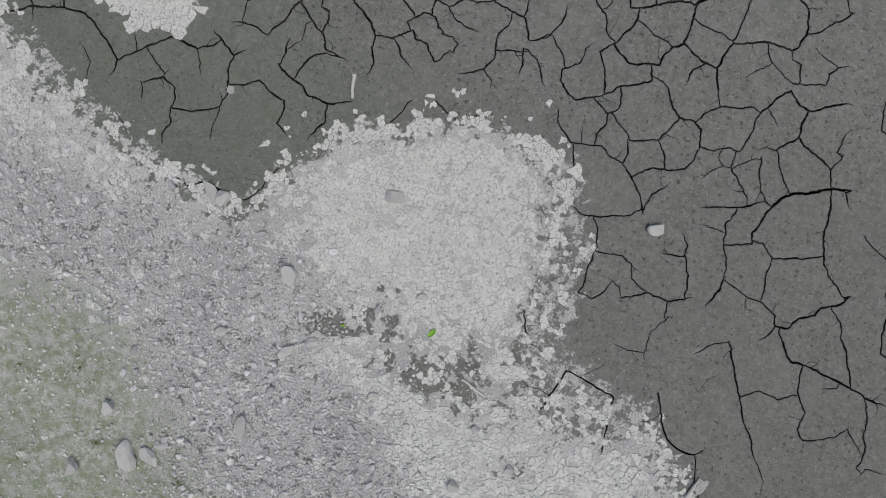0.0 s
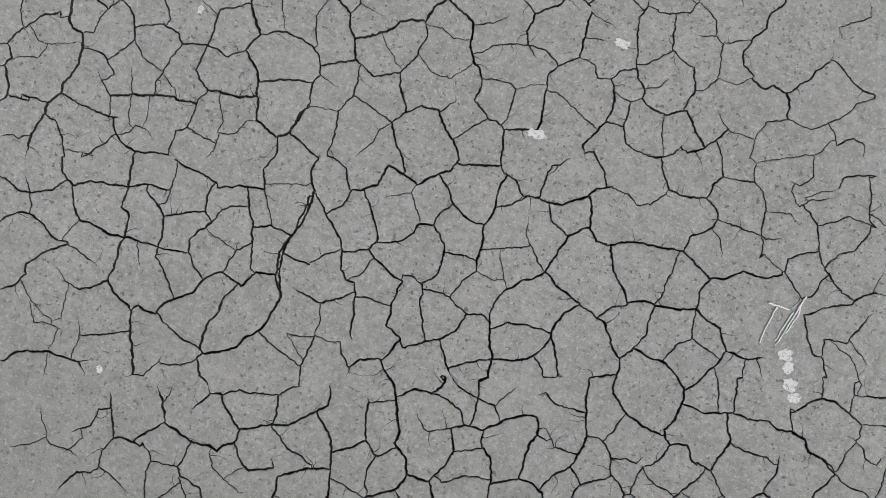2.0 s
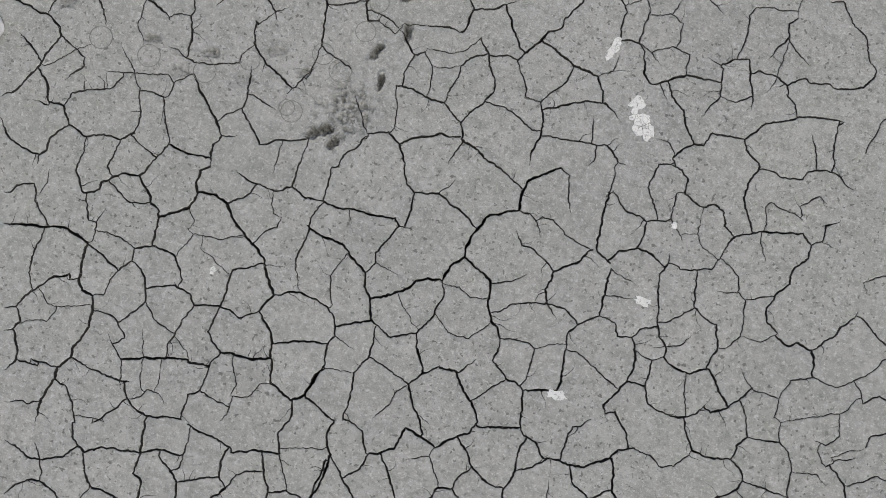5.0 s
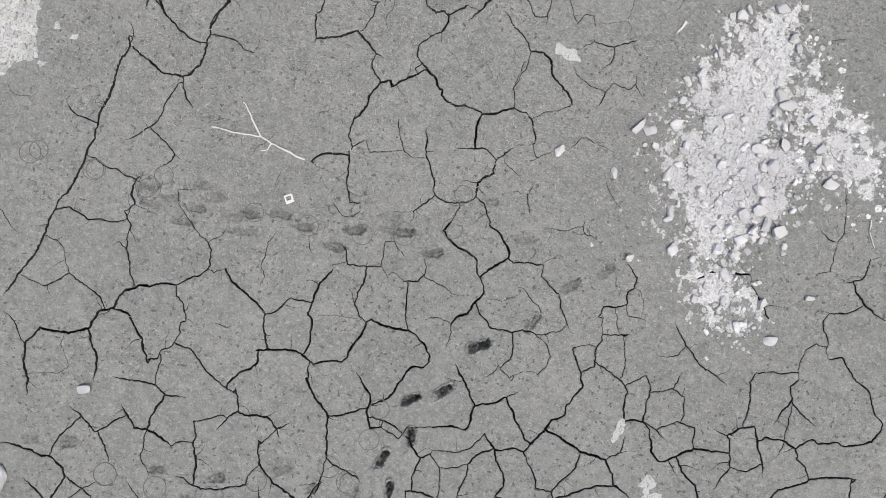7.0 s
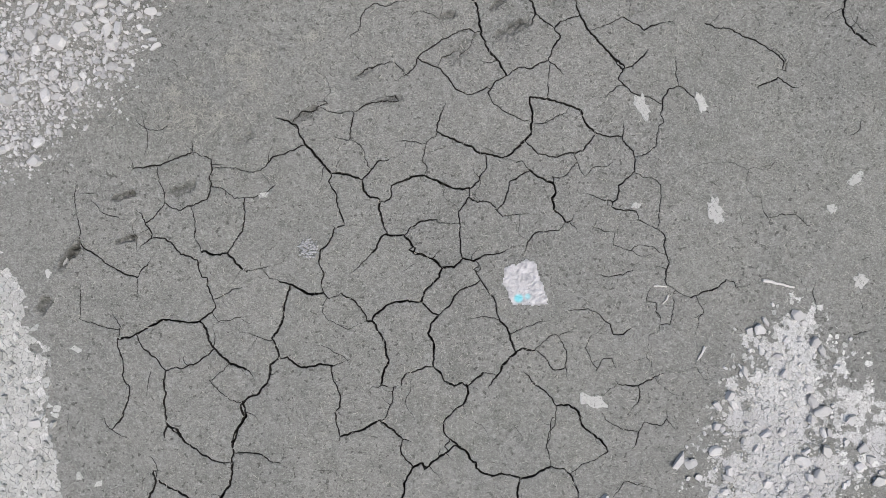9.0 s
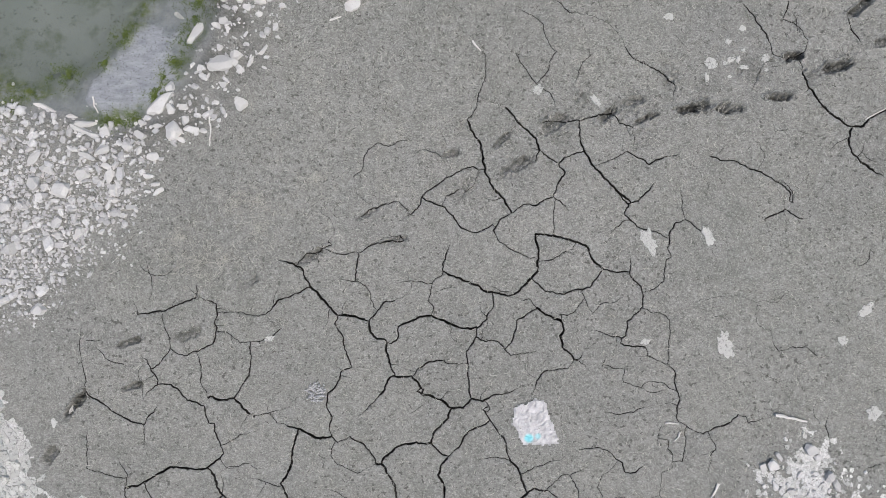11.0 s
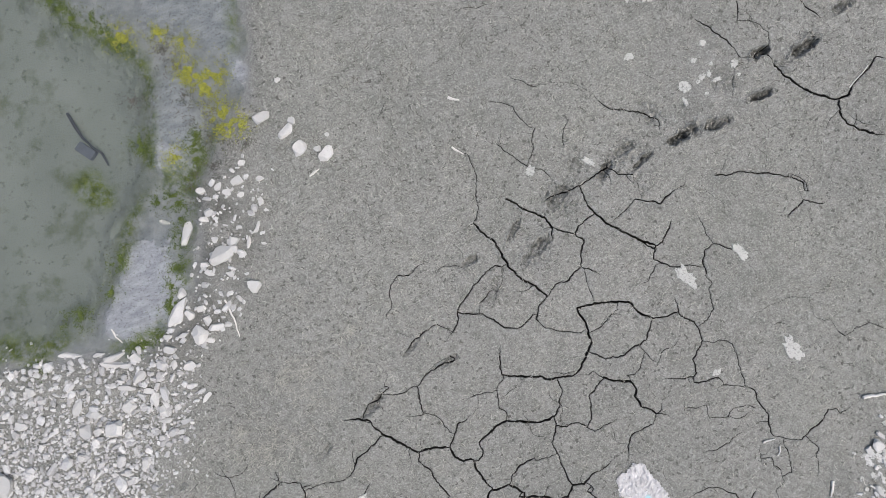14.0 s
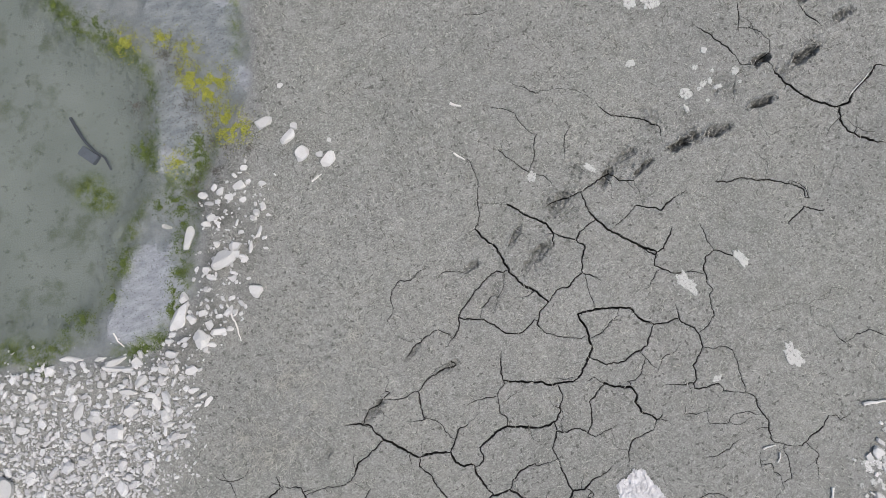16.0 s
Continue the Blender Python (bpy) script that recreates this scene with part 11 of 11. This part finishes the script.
def tag():
    """A small pale square piece of litter with a dark middle."""
    bm = bmesh.new()
    bmesh.ops.create_cube(bm, size=1.0, matrix=Matrix.Diagonal((0.105, 0.11, 0.02, 1)))
    bmesh.ops.bevel(bm, geom=bm.edges[:], offset=0.006, segments=2, affect="EDGES")
    body = bpy.data.meshes.new("litter_piece")
    bm.to_mesh(body)
    bm.free()
    body.materials.append(CRUST)
    ob = new("litter_piece", body)
    ob.matrix_world = pose(-2.47, 14.56, float(ground_height([-2.47], [14.56])[0][0]) + 0.008, 0, 0, 30)
    tagged(ob, "small pale square plastic piece lying on mud", "litter")
    bm = bmesh.new()
    bmesh.ops.create_cube(bm, size=1.0, matrix=pose(0, 0.008, 0.011) @ Matrix.Diagonal((0.062, 0.05, 0.004, 1)))
    part("window", bm, MUD, ob, "grey recessed middle")


tag()


def tufts(name, centres, spread, count, size, material, seed, label, category, slim=1.0):
    """Clumps of very many small blades or leaflets."""
    rng = np.random.default_rng(seed)
    n = len(centres) * count
    c = np.repeat(np.array(centres), count, 0)
    r = spread * np.abs(rng.normal(0, 0.55, n))
    a = rng.uniform(0, 6.28, n)
    x, y = c[:, 0] + r * np.cos(a), c[:, 1] + r * np.sin(a)
    f = wavy(x, y, 0.10, seed)
    ok = f > -0.08
    x, y = x[ok], y[ok]
    n = len(x)
    z = np.maximum(ground_height(x, y)[0], WATER_Z if x.mean() < -2 and y.mean() > 22 else -1) + 0.004
    h, t = rng.uniform(0, 6.28, n), rng.uniform(0.1, 0.6, n)
    length, wide = size * rng.uniform(0.5, 1.3, n), size * rng.uniform(0.16, 0.4, n) * slim
    d = np.stack([np.cos(h), np.sin(h)], 1)
    s = np.stack([-d[:, 1], d[:, 0]], 1)
    p = np.stack([x, y], 1)
    quad = np.stack([
        np.column_stack([p - s * wide[:, None] / 2, z]), np.column_stack([p + s * wide[:, None] / 2, z]),
        np.column_stack([p + d * length[:, None] + s * wide[:, None] / 4, z + length * t]), np.column_stack([p + d * length[:, None] - s * wide[:, None] / 4, z + length * t])], 1)
    ob = bulk(name, quad.reshape(-1, 3), np.arange(n * 4), np.arange(n) * 4, material)
    return tagged(ob, label, category, kind="stuff")


def curls(name, zone, count, low, high, wide, material, seed, label):
    """Short curved fibres lying flat, each a bent, tapering strip."""
    rng = np.random.default_rng(seed)
    px, py = [p[0] for p in zone], [p[1] for p in zone]
    x, y = rng.uniform(min(px), max(px), count), rng.uniform(min(py), max(py), count)
    ok = (inside(zone, x, y) + 0.5 * rng.normal(0, 1, count) > 0) & (inside(POND, x, y) < -0.15) & (rng.random(count) < 0.6 + 0.8 * wavy(x, y, 0.9, seed))
    x, y = x[ok], y[ok]
    n, k = len(x), 5
    heading, bend = rng.uniform(0, 6.28, n), rng.normal(0, 1.3, n)
    length, half = rng.uniform(low, high, n), wide * rng.uniform(0.35, 0.65, n)
    z = ground_height(x, y)[0] + 0.006
    rows = []
    for j in range(k):
        a = heading + bend * (j / (k - 1) - 0.5)
        rows.append((x.copy(), y.copy(), a, half * (0.35 + 0.65 * math.sin(math.pi * (j + 0.5) / k))))
        x, y = x + np.cos(a) * length / (k - 1), y + np.sin(a) * length / (k - 1)
    co = np.stack([np.stack([np.stack([u - side * np.sin(a) * h, v + side * np.cos(a) * h, z], 1) for side in (-1, 1)], 1) for u, v, a, h in rows], 1).reshape(-1, 3)
    first = (np.arange(n) * 2 * k)[:, None]
    pattern = np.concatenate([(2 * j, 2 * j + 1, 2 * j + 3, 2 * j + 2) for j in range(k - 1)])
    loops = (first + pattern[None, :]).ravel()
    ob = bulk(name, co, loops, np.arange(n * (k - 1)) * 4, material)
    return tagged(ob, label, "plant debris", kind="stuff")


BRIGHT = [(-4.1, 25.9), (-4.04, 25.82), (-3.38, 25.51), (-3.49, 25.23), (-3.47, 25.12), (-3.42, 25.06), (-3.15, 24.99), (-3.21, 24.98), (-3.35, 24.91), (-3.31, 24.83), (-3.22, 24.55), (-3.3, 24.51), (-3.33, 24.35), (-3.22, 24.34), (-3.09, 24.29), (-3.99, 24.24), (-3.62, 25.73)]
tufts("yellow_algae", BRIGHT, 0.20, 800, 0.02, ALGAE, 51, "bright yellow-green algae mat at the water's edge", "algae")
DARK_BITS = [(-3.65, 25.53), (-3.59, 25.32), (-3.61, 24.88), (-3.57, 24.6), (-3.36, 24.66), (-3.52, 24.32), (-3.37, 24.17), (-3.87, 23.86), (-3.11, 24.06), (-4.21, 25.08), (-3.6, 23.97), (-3.94, 23.66)]
tufts("shore_debris", DARK_BITS, 0.26, 420, 0.02, DEBRIS, 58, "dark rotting plant bits along the pond's shore", "plant debris")
DEEP_GREEN = [(-4.71, 26.63), (-4.64, 26.44), (-4.54, 26.3), (-4.3, 26.21), (-4.25, 26), (-4.2, 25.86), (-4.12, 25.76), (-3.66, 24.39), (-3.72, 24.29), (-3.73, 24.18), (-4.34, 24.57), (-4.34, 24.47), (-4.39, 23.8), (-3.77, 24.12), (-4.16, 23.71), (-4.21, 23.81), (-5.08, 23.33), (-5.15, 23.29), (-4.49, 22.96), (-4.61, 22.78), (-4.69, 22.61), (-4.74, 22.54), (-5.34, 23), (-5.79, 22.88), (-5.76, 22.79), (-5.95, 22.87), (-5.19, 22.26), (-5.29, 22.28), (-5, 22.27), (-6.45, 22.47), (-6.53, 22.51), (-3.94, 23.93), (-4.23, 23.52), (-4.3, 23.33), (-4.39, 23.14)]
tufts("green_algae", DEEP_GREEN, 0.16, 500, 0.02, MOSS, 52, "dark green slimy algae along the pond's shore", "algae")
tufts("green_growth", [(1.13, -2.41), (1.62, -3.22), (0.73, -3.67), (2.41, -2.89), (0.4, -2.6), (2.3, -3.2)], 0.30, 200, 0.02, MOSS, 53, "thin green growth over wet chalk and mud", "algae")
fibre_spots = [(x + 0.3 * math.sin(7 * y), y) for x in np.arange(-4.0, 5.5, 0.75) for y in np.arange(14.5, 26.5, 0.75) if inside(POND, [x], [y])[0] < -0.6]
tufts("straw_fibres", fibre_spots, 0.6, 44, 0.06, STRAW, 55, "fine pale straw fibres strewn over drying mud", "straw", 0.22)
tufts("dark_fibres", fibre_spots, 0.6, 30, 0.05, DEBRIS, 56, "fine dark plant bits strewn over drying mud", "plant debris", 0.3)
fibre_spots = [(x + 0.3 * math.sin(7 * y), y) for x in np.arange(-5.0, 8.5, 0.9) for y in np.arange(3.2, 14.5, 0.9)]
tufts("straw_fibres", fibre_spots, 0.7, 9, 0.05, STRAW, 57, "few pale straw fibres lying on cracked mud", "straw", 0.22)
tufts("dry_straw", [(-4.47, 20.8), (-4.32, 20.6), (-4.17, 20.43), (-3.92, 20.51), (-4.46, 20.43), (-3.79, 21.2), (-3.48, 20.85), (-3.49, 21.22), (-2.8, 21.46)], 0.42, 210, 0.075, STRAW, 54, "matted pale dry straw lying on mud", "straw", 0.2)


CURLED = [(-3.13, 26.08), (4.83, 22.87), (4.46, 21.97), (0.15, 23.63), (-1.6, 21.87), (-3.15, 20.57), (-5.35, 20.42), (-4.08, 21.97), (-2.93, 23.37)]
DRY_FLAT = [(-6.0, 15.0), (4.5, 15.0), (4.9, 23.5), (1.0, 27.5), (-2.6, 27.5), (-3.6, 22.5), (-6.0, 19.8)]
curls("dark_curls", CURLED, 5200, 0.035, 0.075, 0.0075, DEBRIS, 71, "small dark curled plant fibres strewn over drying mud")
curls("pale_curls", CURLED, 1800, 0.03, 0.07, 0.006, STRAW, 72, "small pale curled plant fibres strewn over drying mud")
curls("dark_curls", DRY_FLAT, 4200, 0.025, 0.06, 0.008, DEBRIS, 73, "tiny dark plant bits scattered over drying mud")
curls("pale_curls", DRY_FLAT, 7000, 0.03, 0.07, 0.0065, STRAW, 74, "tiny pale straw bits scattered over drying mud")


def leaf(x, y, size, angle):
    verts, faces = [], []
    for i in range(9):
        s = i / 8
        w = 0.42 * math.sin(math.pi * min(1.0, s * 1.02)) ** 0.8
        verts += [(s - 0.5, w * 0.5, 0.10 * math.sin(3.1 * s)), (s - 0.5, 0.0, 0.10 * math.sin(3.1 * s) - 0.04), (s - 0.5, -w * 0.5, 0.10 * math.sin(3.1 * s))]
    for i in range(8):
        faces += [(3 * i, 3 * i + 1, 3 * i + 4, 3 * i + 3), (3 * i + 1, 3 * i + 2, 3 * i + 5, 3 * i + 4)]
    ob = build("leaf", verts, faces, LEAF)
    z = float(ground_height([x], [y])[0][0])
    ob.matrix_world = pose(x, y, z + 0.03, 0, 0, angle) @ Matrix.Diagonal((size, size, size, 1))
    tagged(ob, "fresh bright green leaf lying on white chalk", "leaf", "green leaves")


def ring_mark(x, y, radius):
    """A low ring of mud left standing by a dried bubble."""
    verts, faces, k, j = [], [], 40, 5
    for i in range(k):
        a = i * 6.2832 / k
        px, py = x + radius * math.cos(a), y + radius * math.sin(a)
        z = level(px, py)
        for m in range(j):
            t = m * 3.1416 / (j - 1)
            r = radius + 0.005 * math.cos(t)
            verts.append((x + r * math.cos(a), y + r * math.sin(a), z + 0.007 * math.sin(t) - 0.001))
    for i in range(k):
        faces += [(i * j + m, i * j + m + 1, (i + 1) % k * j + m + 1, (i + 1) % k * j + m) for m in range(j - 1)]
    tagged(build("ring_mark", verts, faces, DAMP), "faint round ring mark standing on smooth mud", "ring mark", "ring marks on the mud")


ring_mark(-0.97, 11.84, 0.125)
ring_mark(-0.91, 12.23, 0.118)
ring_mark(-1.39, 11.43, 0.132)
ring_mark(-1.13, 11.29, 0.139)
ring_mark(-1.63, 10.67, 0.097)
ring_mark(-1.56, 10.64, 0.132)
ring_mark(-3.43, 10.8, 0.139)
ring_mark(-4.06, 10.85, 0.139)
ring_mark(-2.23, 11.1, 0.125)
ring_mark(-2.72, 10.81, 0.139)
ring_mark(-0.37, 15, 0.111)
ring_mark(-5.71, 14.55, 0.132)
ring_mark(-4.88, 14.49, 0.118)
ring_mark(-4.18, 14.37, 0.139)
ring_mark(-0.43, 14.56, 0.125)
ring_mark(-1.51, 14.29, 0.125)
ring_mark(-5.61, 14.6, 0.115)
ring_mark(-4.91, 14.48, 0.127)
ring_mark(-4.22, 14.4, 0.139)
ring_mark(-2.86, 14.32, 0.115)
ring_mark(-2.18, 14.28, 0.127)
ring_mark(-1, 14.39, 0.139)
ring_mark(-4.04, 14.57, 0.115)


leaf(5.17, -0.61, 0.15, 60)
leaf(4.09, -0.87, 0.07, 20)
